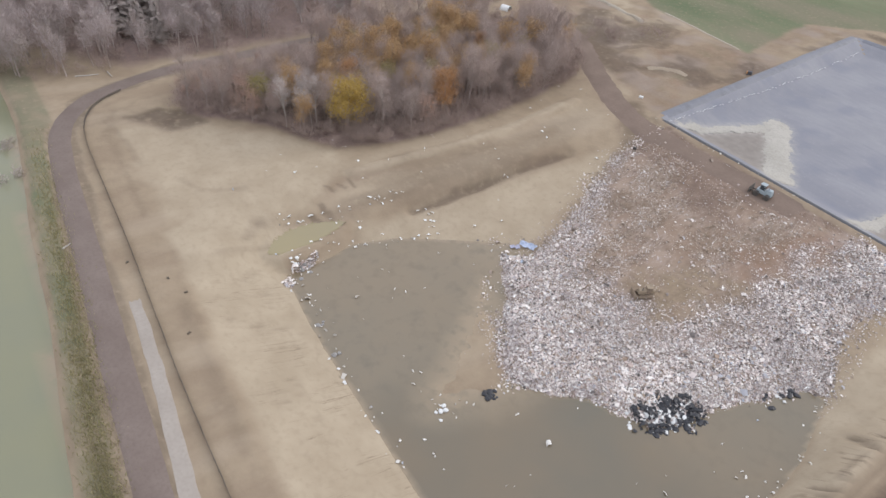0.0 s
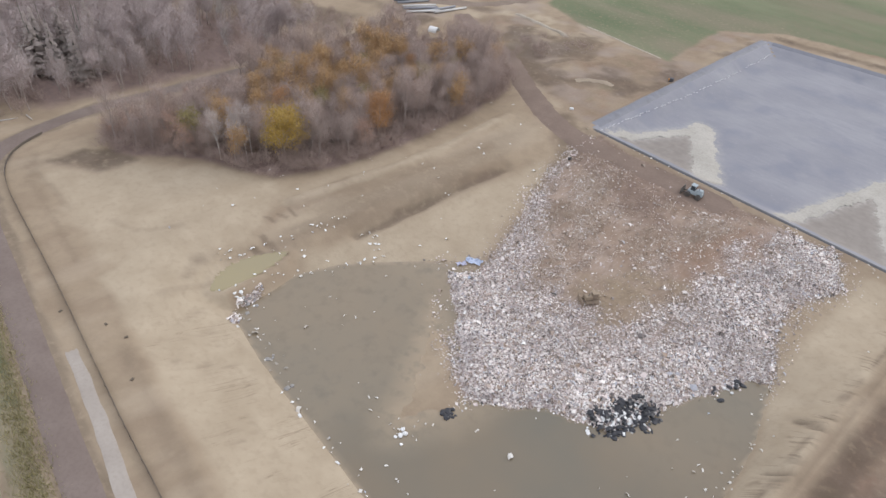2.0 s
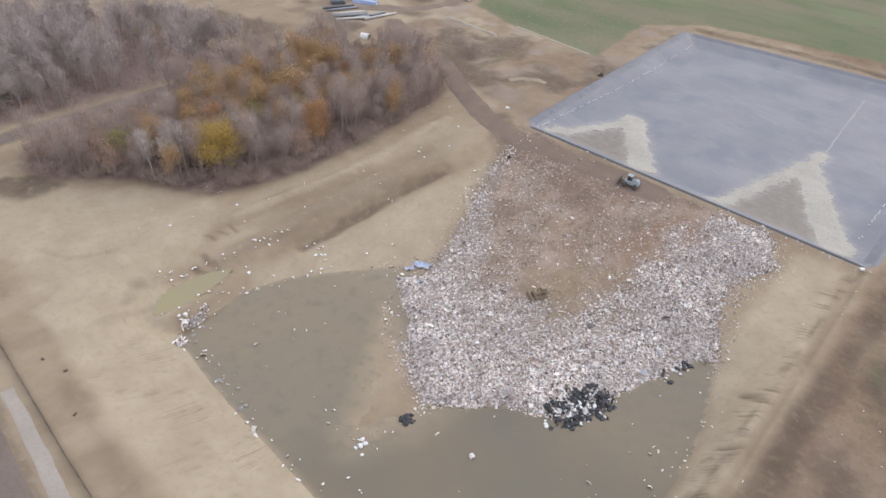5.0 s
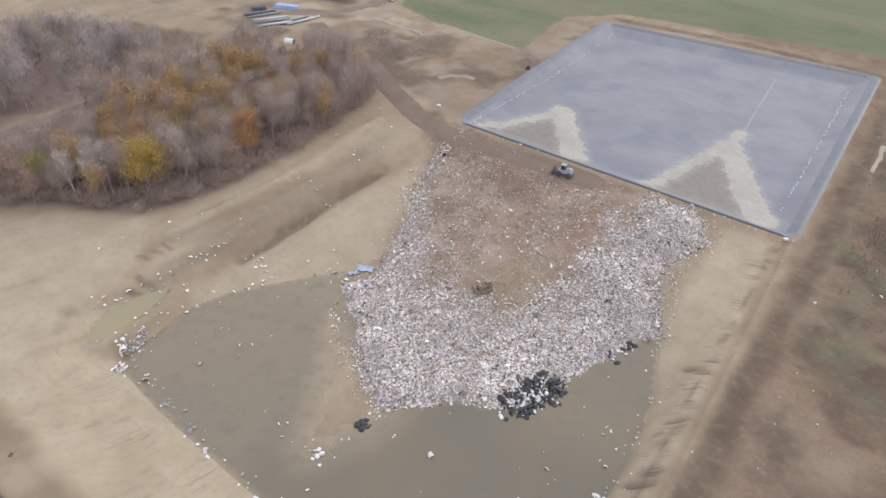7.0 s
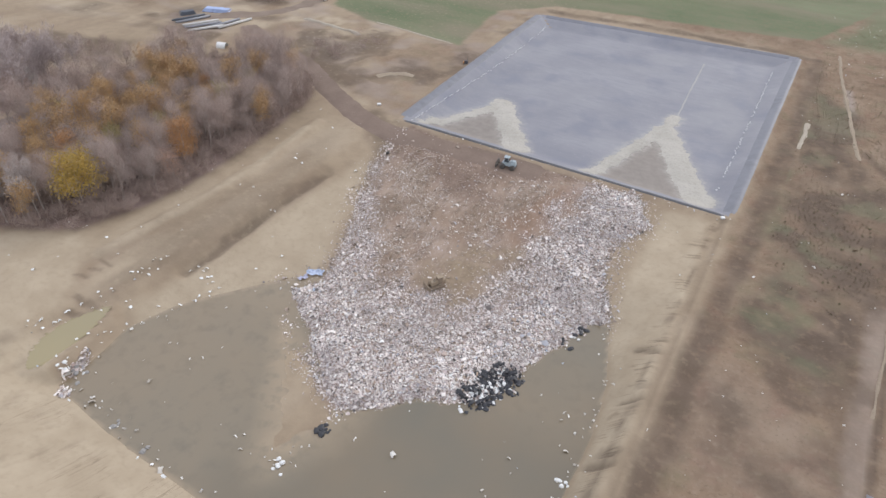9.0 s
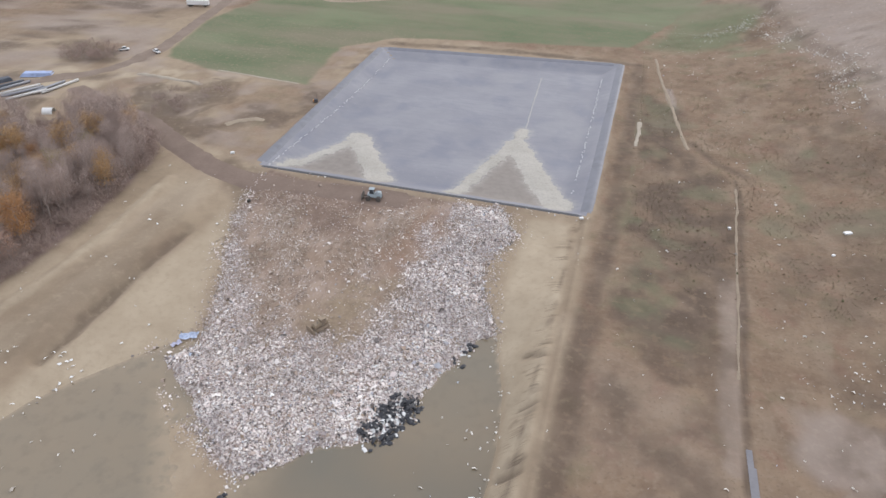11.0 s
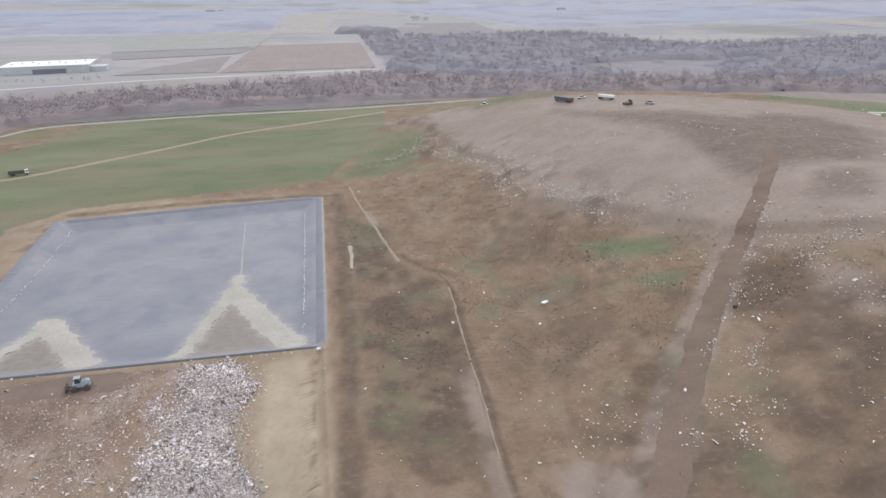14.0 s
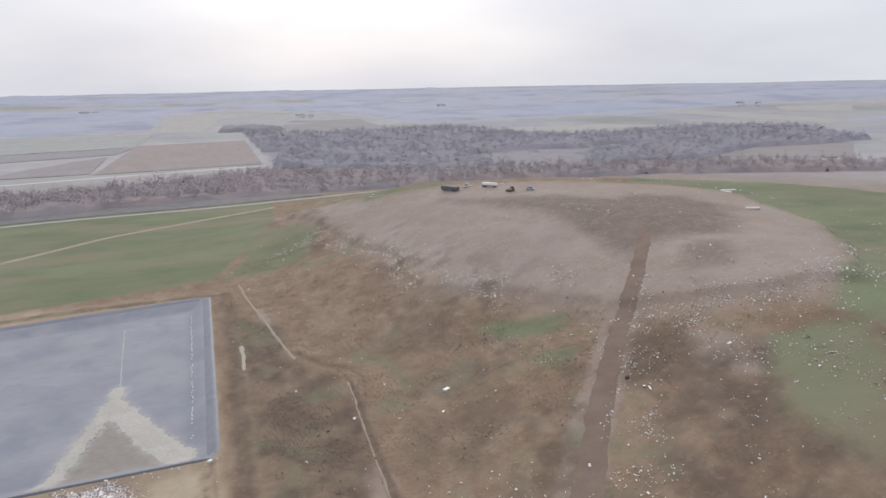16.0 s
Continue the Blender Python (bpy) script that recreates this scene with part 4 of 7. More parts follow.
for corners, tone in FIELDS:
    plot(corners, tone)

# ---- roads and paths ----
WEST_ROAD = [(-50, -2.2), (-78, 0), (-98, 1.5), (-122, 3.5), (-148, 5.6), (-176, 7.6), (-200, 11.5), (-214, 20), (-221, 32), (-226, 51), (-227, 76), (-228, 103), (-229, 140), (-236, 178)]
ribbon("road_west", WEST_ROAD, 7.3, DIRT_ROAD, "dark brown packed dirt haul road beside the pond", "dirt road")
ribbon("road_wood", [(-58, 175.5), (-75, 175), (-92, 174), (-110, 173), (-125, 174.5), (-142, 182), (-165, 195), (-182, 206), (-206, 214), (-236, 228)], 12.5, road_material("tipping road dirt", (0.182, 0.135, 0.108), (0.222, 0.166, 0.134), (0.148, 0.110, 0.088)),
       "brown dirt road running from the tipping face past the wood", "dirt road", wobble=0.9, end_width=10.0)
ribbon("road_yard", [(-275, 214), (-250, 232), (-236, 252), (-232, 275), (-235, 298), (-244, 335), (-252, 370), (-262, 410)], 9.0, road_material("yard dirt", (0.215, 0.165, 0.13), (0.255, 0.20, 0.16), (0.17, 0.13, 0.105)),
       "broad brown dirt road through the yard", "dirt road", wobble=1.4)
ribbon("road_hill", [(48, 72), (61, 92), (71, 105.5), (82.5, 122.5), (103, 148), (113.5, 160), (134, 182.5), (155, 203.5), (175, 226), (190, 246)], 9.0, HILL_ROAD,
       "brown dirt haul road climbing the landfill hill", "dirt road", wobble=0.9, lift=0.22, across=9, step_length=1.2, end_width=6.0)
ribbon("road_fields", [(-216, 470), (-206, 440), (-199, 416), (-179, 418), (-140, 450), (-94, 491), (-60, 522), (20, 566), (62, 590)], 6.5, PATH_DIRT, "pale gravel lane through the green fields", "gravel lane")
ribbon("road_river", [(-420, 905), (-234, 961), (-80, 991), (110, 1018)], 9.0, road_material("country road gravel", (0.54, 0.525, 0.50), (0.49, 0.475, 0.455), (0.44, 0.42, 0.40)), "pale country road across the far plain", "country road", step_length=15)
ribbon("path", [(14, 361), (17, 328), (21.3, 296), (25, 266), (28.3, 244)], 1.6, PATH_DIRT,
       "narrow pale footpath at the toe of the hill", "path", wobble=0.7)
ribbon("path_lower", [(43, 221), (42.4, 205), (40.8, 189), (38.4, 149), (36.0, 119)], 0.9, road_material("worn path", (0.27, 0.215, 0.16), (0.32, 0.26, 0.195), (0.22, 0.17, 0.125)), "narrow worn footpath along the foot of the hill", "path", wobble=0.7)
ribbon("ditch", [(-122, 9.9), (-112, 9.2), (-99, 8.1), (-84, 6.4), (-66, 4.2), (-48, 2.0)], 3.2, CONCRETE, "pale silt-filled roadside ditch", "ditch", crown=-0.05, wobble=0.5, end_width=4.6)

ribbon("gravel_strip", [(9.4, 271), (9.1, 256), (8.7, 241)], 2.0, PALE_ROAD, "short pale gravel strip beside the dark track", "gravel strip", wobble=1.3)
ribbon("field_edge", [(-190, 268), (-165, 265.5), (-140, 263)], 1.3, PALE_ROAD, "pale gravel strip along the green field", "field edge", wobble=0.5)
ribbon("spoil_bank", [(-221, 251.5), (-203, 250), (-182, 247.6)], 2.6, PALE_ROAD, "low pale spoil bank in the yard", "spoil bank", crown=0.7, wobble=1.2)
ribbon("spoil_bank_b", [(-151, 210), (-143, 219), (-134, 220)], 4.0, PATH_DIRT, "low tan spoil bank beside the cell", "spoil bank", crown=0.1, wobble=2.2)

# ---- lined cell ----
SAND_LINES = [([(-112.5, 188), (-105, 203), (-97.5, 218)], 2.0), ([(-76, 190), (-82, 200), (-89, 211), (-97, 223)], 4.2), ([(-49, 188), (-45, 205), (-40, 224), (-36, 239), (-35.4, 250)], 2.0),
              ([(-13.5, 189.5), (-18, 200), (-25, 213), (-36, 236)], 4.4)]
STONE_BEDS = [[(-110, 187), (-97, 220), (-77, 188)], [(-47, 187), (-36, 238), (-15, 188)]]


def build_liner():
    nu, nv = 210, 280
    u, v = np.meshgrid(np.linspace(0, 1, nu), np.linspace(0, 1, nv))
    (ax, ay), (bx, by), (cx, cy), (dx, dy) = LINER
    x = (1 - v) * ((1 - u) * ax + u * bx) + v * ((1 - u) * dx + u * cx)
    y = (1 - v) * ((1 - u) * ay + u * by) + v * ((1 - u) * dy + u * cy)
    z = land(x, y) + 0.10 + 0.05 * cloudy(x, y, 6, 81)
    ragged = 1.6 * cloudy(x, y, 3.2, 82)
    i = np.arange(nu * nv).reshape(nv, nu)
    faces = np.stack([i[:-1, :-1], i[:-1, 1:], i[1:, 1:], i[1:, :-1]], -1).reshape(-1, 4)
    ob = link_mesh("cell_floor", np.column_stack([x.ravel(), y.ravel(), z.ravel()]), faces, GRAVEL, smooth=True)
    bank = np.maximum.reduce([step(w + 3.4, w * 0.5, line_gap(x, y, l) + ragged) for l, w in SAND_LINES])
    bed = np.maximum.reduce([step(-1.0, 1.5, inside(x, y, a) + ragged) for a in STONE_BEDS])
    flat = np.zeros(x.size)
    mark = ob.data.attributes.new("bed", "FLOAT_COLOR", "POINT")
    mark.data.foreach_set("color", np.column_stack([bank.ravel(), bed.ravel(), flat, flat + 1]).ravel())
    tagged(ob, "blue-grey gravel floor of a lined landfill cell", "lined cell", kind="structure")


build_liner()
ribbon("trim_south", [(-119, 182.6), (-60, 182.8), (-3, 182.8)], 2.2, MEMBRANE, "dark membrane anchored along the berm of the cell", "membrane edge", crown=0.05, lift=0.16, wobble=0.15)
ribbon("trim_west", [(-118.5, 183), (-126.5, 329)], 4.5, SLOPE_SHEET, "dark membrane along the side slope of the cell", "membrane edge", crown=0.0, lift=0.22, wobble=0.2)
ribbon("trim_east", [(-4.4, 183), (-2.6, 343)], 4.4, SLOPE_SHEET, "dark membrane along the side slope of the cell", "membrane edge", crown=0.0, lift=0.22, wobble=0.2)
ribbon("trim_north", [(-126, 327), (-3, 341)], 3.0, SLOPE_SHEET, "dark membrane along the side slope of the cell", "membrane edge", crown=0.0, lift=0.22, wobble=0.2)
def sand_bank(title, line, width):
    """A low ragged bank that thins out to nothing at its foot."""
    xs, ys = [p[0] for p in line], [p[1] for p in line]
    gx, gy = np.meshgrid(np.arange(min(xs) - 8, max(xs) + 8, 0.6), np.arange(min(ys) - 8, max(ys) + 8, 0.6))
    high = step(width + 1.0, width * 0.35, line_gap(gx, gy, line) + 1.5 * cloudy(gx, gy, 3.2, 82) + 0.5 * grain(gx, gy, 1.1, 86)) * step(184.8, 187.0, gy)
    keep = high > 0.03
    number = np.cumsum(keep.ravel()).reshape(keep.shape) - 1
    z = land(gx, gy) + 0.10 + high * (0.35 + 0.12 * cloudy(gx, gy, 1.6, 87))
    whole = keep[:-1, :-1] & keep[1:, :-1] & keep[1:, 1:] & keep[:-1, 1:]
    faces = np.stack([number[:-1, :-1], number[:-1, 1:], number[1:, 1:], number[1:, :-1]], -1)[whole]
    ob = link_mesh("sand_bank_" + title, np.column_stack([gx[keep], gy[keep], z[keep]]), faces, SAND, smooth=True)
    tagged(ob, "low ragged bank of pale sand on the cell floor", "sand bank", kind="structure")


for title, (line, width) in zip("abcd", SAND_LINES):
    sand_bank(title, line, width)
ribbon("sand_streak", [(-35, 247), (-37, 280), (-39.2, 321)], 0.9, road_material("grey sand", (0.34, 0.33, 0.325), (0.38, 0.37, 0.36), (0.29, 0.285, 0.285)), "thin streak of sand washed along the cell floor", "sand streak", crown=0.02, lift=0.14, wobble=0.7)


# ---- loose waste and litter ----
def fast_mesh(name, verts, faces, material, sides):
    """A mesh from arrays, all faces with that number of sides."""
    me = bpy.data.meshes.new(name)
    me.vertices.add(len(verts))
    me.vertices.foreach_set("co", np.asarray(verts, float).ravel())
    me.loops.add(faces.size)
    me.loops.foreach_set("vertex_index", faces.ravel())
    me.polygons.add(len(faces))
    me.polygons.foreach_set("loop_start", np.arange(len(faces)) * sides)
    me.update()
    me.validate()
    me.materials.append(material)
    return new(name, me)


def turns(rng, n, tilt):
    """Random frames that lean from the level by up to tilt radians."""
    yaw, lean, way = rng.uniform(0, 6.283, n), rng.uniform(-tilt, tilt, n), rng.uniform(0, 6.283, n)
    up = np.column_stack([np.sin(lean) * np.cos(way), np.sin(lean) * np.sin(way), np.cos(lean)])
    a = np.column_stack([np.cos(yaw), np.sin(yaw), np.zeros(n)])
    a -= up * np.sum(a * up, 1)[:, None]
    a /= np.linalg.norm(a, axis=1)[:, None]
    return a, np.cross(up, a), up


def scraps(name, x, y, size, rng, material, tilt=0.9, z=None, lift=0.25):
    """Folded, torn sheets scattered over the ground, each a bent strip of two faces with a thickness of crumple."""
    n = len(x)
    a, b, up = turns(rng, n, tilt)
    at = np.column_stack([x, y, (land(x, y) if z is None else np.full(n, z)) + lift * size])
    long, wide, fold = size * rng.uniform(0.7, 1.5, n), size * rng.uniform(0.35, 0.9, n), size * rng.uniform(0.1, 0.5, n)
    rows = []
    for s, k in ((-1, 0), (0, 1), (1, 0)):
        for w in (-1, 1):
            j = rng.uniform(0.6, 1.2, n)
            rows.append(at + a * (long * 0.5 * s * j)[:, None] + b * (wide * 0.5 * w * j)[:, None] + up * (fold * k * j)[:, None])
    verts = np.stack(rows, 1).reshape(-1, 3)
    base = (np.arange(n) * 6)[:, None, None]
    faces = (base + np.array([[0, 1, 3, 2], [2, 3, 5, 4]])[None]).reshape(-1, 4)
    return fast_mesh(name, verts, faces, material, 4)


def spread(rng, n, box, keep):
    """Random plan points in a box, kept with the probability that keep gives."""
    x, y = rng.uniform(box[0], box[1], n), rng.uniform(box[2], box[3], n)
    ok = rng.uniform(0, 1, n) < keep(x, y)
    return x[ok], y[ok]


def waste_density(x, y):
    spill = inside(x, y, WASTE) + 2.6 * cloudy(x, y, 7, 21)
    return 0.09 * np.exp(-(np.minimum(spill, 0) / 3.2) ** 2) * (spill < 0) * (y < 179) + np.clip(waste_cover(x, y) * (1 - 0.95 * step(167, 171, y) * step(-42, -50, x)) * (0.75 + 0.5 * cloudy(x, y, 6, 92)), 0, 1)


RNG = np.random.default_rng(7)
x, y = spread(RNG, 900000, (-116, -18, 66, 183), waste_density)
tagged(scraps("waste", x, y, RNG.lognormal(-1.52, 0.50, len(x)), RNG, SCRAP), "pale torn plastic, paper and household waste heaped on the tipping face", "waste", kind="stuff")
x, y = spread(RNG, 60000, (-116, -18, 66, 183), lambda x, y: waste_density(x, y) * (0.45 + 0.55 * step(-66, -40, x + 8 * cloudy(x, y, 12, 55))))
tagged(scraps("bright_waste", x, y, RNG.lognormal(-1.30, 0.32, len(x)), RNG, bright_material(), lift=0.5), "white film, paper and dark scraps on top of the waste", "waste", kind="stuff")
x, y = spread(RNG, 230000, (-116, -18, 66, 183), lambda x, y: step(-1, 1, inside(x, y, WASTE)) * (0.22 + 0.78 * step(172, 166, y - 2.5 * cloudy(x, y, 6, 99))) * np.clip(0.45 + 1.5 * cloudy(x * 1.6, y * 0.5, 7, 93), 0, 1) * (1 - 0.7 * np.maximum.reduce(driven(x, y))))
tagged(scraps("trodden_waste", x, y, RNG.lognormal(-1.55, 0.48, len(x)), RNG, TRODDEN, 0.5, lift=0.12), "flattened scraps trodden into the brown cover soil", "waste", kind="stuff")


HILL_DUMPS = [[(178.8, 296), (191, 270.5)], [(135.6, 305.5), (151, 307.6)], [(138, 236), (138, 219.5)], [(99, 272), (112, 267), (116, 251), (111, 234)], [(148, 183.6), (160, 169), (184, 157), (199, 151)], [(62.7, 461), (76.5, 426), (42, 398)], [(81, 364), (94, 328), (91, 289)]]


def hill_density(x, y):
    d = inside(x, y, HILL)
    lines = np.minimum(line_gap(x, y, [(146, 168), (163, 171), (184, 157), (202, 151), (226, 168)]), line_gap(x, y, [(43, 398), (67, 410), (82, 357), (95, 334), (91, 290), (118, 248), (141, 235)]))
    lines = np.minimum(lines, line_gap(x, y, [(76, 108), (98, 138), (130, 172), (158, 202)]) + 4)
    lines = np.minimum(lines, line_gap(x, y, [(92, 112), (118, 146), (150, 178)]) + 5)
    strips = np.minimum.reduce([line_gap(x, y, l) for l in HILL_DUMPS])
    green = inside(x, y, [(90, 200), (105, 228), (128, 208), (150, 190), (128, 166), (108, 168)])
    right = inside(x, y, [(120, 128), (150, 160), (200, 152), (230, 165), (240, 120), (180, 100), (140, 100)])
    return 0.35 * np.exp(-(strips / 2.2) ** 2) + 0.16 * step(-6, 6, np.maximum(green, right)) * step(-0.1, 0.5, cloudy(x, y, 9, 98)) + 0.09 * step(0, 20, d) * step(0.1, 0.6, cloudy(x, y, 18, 94)) * step(20, -10, inside(x, y, BARE_CAP)) + 1.0 * np.exp(-(lines / 7) ** 2) * step(-0.2, 0.5, cloudy(x, y, 7, 95)) + 0.005


x, y = spread(RNG, 300000, (6, 300, 70, 430), hill_density)
tagged(scraps("hill_litter", x, y, RNG.lognormal(-1.10, 0.42, len(x)), RNG, LITTER, 0.7), "windblown scraps and small debris strewn over the weedy hill", "litter", kind="stuff")
SHORE = [(-134, 46), (-129, 63), (-128, 83), (-118, 88), (-112, 84), (-117, 72), (-121, 60), (-119, 47), (-99, 44), (-88, 43), (-72, 41.5), (-58, 41)]


def shore_density(x, y):
    near = line_gap(x, y, SHORE)
    rim = line_gap(x, y, [(-156, 80), (-152, 97), (-149, 116), (-148, 139), (-150, 172), (-130, 175), (-110, 160)])
    east = line_gap(x, y, [(-13, 74), (-14, 90), (-15, 108), (-20, 126)])
    tip = line_gap(x, y, [(-71, 53), (-64, 54), (-60, 64)])
    return 0.20 * np.exp(-(near / 1.4) ** 2) + 0.02 * np.exp(-(rim / 4) ** 2) + 0.22 * np.exp(-(east / 2.2) ** 2) + 0.2 * np.exp(-(tip / 1.6) ** 2) + 0.003 + 0.014 * (inside(x, y, PIT_FLOOR) > 0) + 0.35 * np.exp(-(line_gap(x, y, [(-117, 180.8), (-5, 180.8)]) / 1.2) ** 2)


x, y = spread(RNG, 22000, (-160, -2, 36, 182), shore_density)
ok = inside(x, y, WASTE) < -1
x, y = x[ok], y[ok]
zz = np.maximum(land(x, y), np.where(inside(x, y, PIT_RIM) > 0, WATER - 0.05, -99))
lit = scraps("shore_litter", x, y, RNG.lognormal(-0.72, 0.3, len(x)), RNG, LITTER, 0.6)
co = np.empty(len(lit.data.vertices) * 3)
lit.data.vertices.foreach_get("co", co)
co = co.reshape(-1, 6, 3)
co[:, :, 2] += (zz - land(x, y))[:, None]
lit.data.vertices.foreach_set("co", co.ravel())
tagged(lit, "white plastic scraps washed up along the water and banks", "litter", kind="stuff")


def white_sheets():
    """Larger white scraps that stand in for gulls on the terrace and along the water."""
    rng = np.random.default_rng(31)
    line = smooth_line(SHORE, 0.5)
    k = rng.integers(0, len(line), 100)
    x, y = line[k, 0] + rng.normal(0, 1.3, 100), line[k, 1] + rng.normal(0, 1.3, 100)
    wild = rng.uniform(0, 1, 100) < 0.2
    x, y = np.where(wild, rng.uniform(-150, -105, 100), x), np.where(wild, rng.uniform(60, 170, 100), y)
    ok = (inside(x, y, WASTE) < -1) & (land(x, y) > WATER - 0.1)
    ob = scraps("white_sheets", x[ok], y[ok], rng.uniform(0.55, 1.0, ok.sum()), rng, plain("white film", (0.80, 0.80, 0.78), 0.5, 0, 0.12, 0.4), 0.5)
    tagged(ob, "white scraps standing in for gulls on the terrace of the pit", "plastic sheets", kind="stuff")


white_sheets()
x, y = spread(RNG, 14000, (-124, -112, 38, 60), lambda x, y: 0.9 * step(1.5, 0.4, line_gap(x, y, [(-114.6, 43.5), (-117.4, 48), (-119.2, 53)]) + 1.1 * cloudy(x, y, 2.5, 46)))
tagged(scraps("corner_waste", x, y, RNG.lognormal(-0.95, 0.4, len(x)), RNG, SCRAP), "torn plastic and rubbish heaped in the corner of the pit", "waste", kind="stuff")


def lump(seed, material, name, rough=0.28):
    """A slumped, creased sack."""
    bm = bmesh.new()
    bmesh.ops.create_icosphere(bm, subdivisions=2, radius=1.0)
    for v in bm.verts:
        k = 1 + rough * noise.noise(v.co * 1.7 + Vector((seed * 5.1, 0, 0))) + 0.12 * noise.noise(v.co * 4.5 + Vector((0, seed * 3.3, 0)))
        v.co *= k
        v.co.z = max(v.co.z * 0.62, -0.35) + 0.33
    return part(name, bm, material, None)


def heap(kind_name, material, label, category, group, places, low, high, seed):
    """Sacks lying against one another round the given places: (x, y, radius, count)."""
    r = random.Random(seed)
    protos = [lump(seed + k, material, kind_name) for k in range(3)]
    for p in protos:
        tagged(p, label, category, group)
    first = list(protos)
    for px, py, radius, count in places:
        for _ in range(count):
            a, d = r.uniform(0, 6.283), radius * math.sqrt(r.random())
            qx, qy, s = px + d * math.cos(a), py + d * math.sin(a), r.uniform(low, high)
            qz = max(height(qx, qy), WATER - 0.15) + 0.45 * max(0, 1 - d / radius) * r.random() - 0.05
            m = pose(qx, qy, qz, r.uniform(-12, 12), r.uniform(-12, 12), r.uniform(0, 360)) @ Matrix.Diagonal((s * r.uniform(0.8, 1.4), s, s * r.uniform(0.7, 1.1), 1))
            if first:
                first.pop().matrix_world = m
            else:
                ob = protos[r.randrange(3)].copy()
                scene.collection.objects.link(ob)
                ob.matrix_world = m


heap("rubbish_sack", BLACK_SHEET, "shiny black plastic rubbish sack at the water's edge", "rubbish sack", "black sacks at the foot of the waste",
     [(-37, 90.5, 3.2, 44), (-38.5, 95, 3.0, 34), (-34, 95, 2.8, 26), (-33.5, 99, 2.4, 18), (-41, 89, 1.6, 10), (-38, 99, 2.0, 8), (-61.2, 65, 1.7, 11), (-25.5, 122, 2.2, 9), (-27.5, 116, 2.0, 6)], 0.3, 0.72, 3)
x, y = spread(RNG, 2800, (-46, -22, 80, 128), lambda x, y: 0.6 * step(4.6, 2.0, line_gap(x, y, [(-38.5, 89), (-36.5, 94), (-33.5, 99)]) + 1.4 * cloudy(x, y, 3, 96)))
tagged(scraps("black_sheeting", x, y, RNG.lognormal(-0.35, 0.35, len(x)), RNG, BLACK_SHEET, 0.7, lift=0.6), "torn black plastic sheeting at the foot of the waste", "plastic sheeting", kind="stuff")
heap("white_sack", WHITE_PAINT, "white plastic sack among the black ones", "plastic sack", "white sacks at the foot of the waste",
     [(-37, 92, 4.2, 60), (-35, 97, 3.5, 34), (-40, 87, 2.5, 6), (-26, 121, 3.5, 8), (-117.5, 47.5, 3.0, 5), (-13.5, 80, 2.5, 6), (-12.5, 72, 3, 8), (-63, 54, 2.5, 6)], 0.25, 0.55, 13)
heap("grey_sack", plain("grey plastic", (0.30, 0.285, 0.27), 0.5, 0, 0.4, 0.6), "dirty grey plastic sack in the corner of the pit", "plastic sack", "grey sacks in the pit corner",
     [(-117, 48, 2.6, 5), (-98.7, 44, 1.0, 3), (-88.5, 43, 1.2, 3)], 0.35, 0.65, 23)


def tarp(name, at, size, material, label, turn, seed):
    """A crumpled sheet lying over the ground."""
    n, m = 15, 9
    verts = []
    c, s = math.cos(radians(turn)), math.sin(radians(turn))
    for j in range(m):
        for i in range(n):
            u, v = (i / (n - 1) - 0.5) * size[0], (j / (m - 1) - 0.5) * size[1]
            u += 0.9 * noise.noise(Vector((v * 0.9, seed, 0)))
            v += 0.6 * noise.noise(Vector((u * 0.7, seed + 4, 0)))
            px, py = at[0] + c * u - s * v, at[1] + s * u + c * v
            verts.append((px, py, height(px, py) + 0.55 + 0.6 * noise.noise(Vector((u * 1.4, v * 1.6, seed)))))
    faces = [(j * n + i, j * n + i + 1, (j + 1) * n + i + 1, (j + 1) * n + i) for j in range(m - 1) for i in range(n - 1)]
    ob = link_mesh(name, verts, faces, material)
    ob.modifiers.new("thickness", "SOLIDIFY").thickness = 0.06
    return tagged(ob, label, "tarpaulin")


tarp("tarpaulin", (-95.4, 104.6), (4.4, 2.0), plain("faded blue sheet", (0.46, 0.52, 0.66), 0.5, 0, 0.3, 0.8), "crumpled light blue tarpaulin on the edge of the waste", 25, 1.0)
tarp("tarpaulin", (-96.9, 101.5), (2.6, 1.1), plain("lilac sheet", (0.50, 0.50, 0.62), 0.5, 0, 0.3, 0.8), "faded lilac plastic sheet on the edge of the waste", 60, 2.0)

# ---- trees ----
def prism(verts, faces, a, b, ra, rb, sides=4):
    """Adds a tapered stick from a to b."""
    way = (b - a).normalized()
    u = way.orthogonal().normalized()
    v = way.cross(u)
    k = len(verts)
    for p, r in ((a, ra), (b, rb)):
        for s in range(sides):
            q = 6.283 * s / sides
            verts.append(p + (u * math.cos(q) + v * math.sin(q)) * r)
    for s in range(sides):
        faces.append((k + s, k + (s + 1) % sides, k + sides + (s + 1) % sides, k + sides + s))


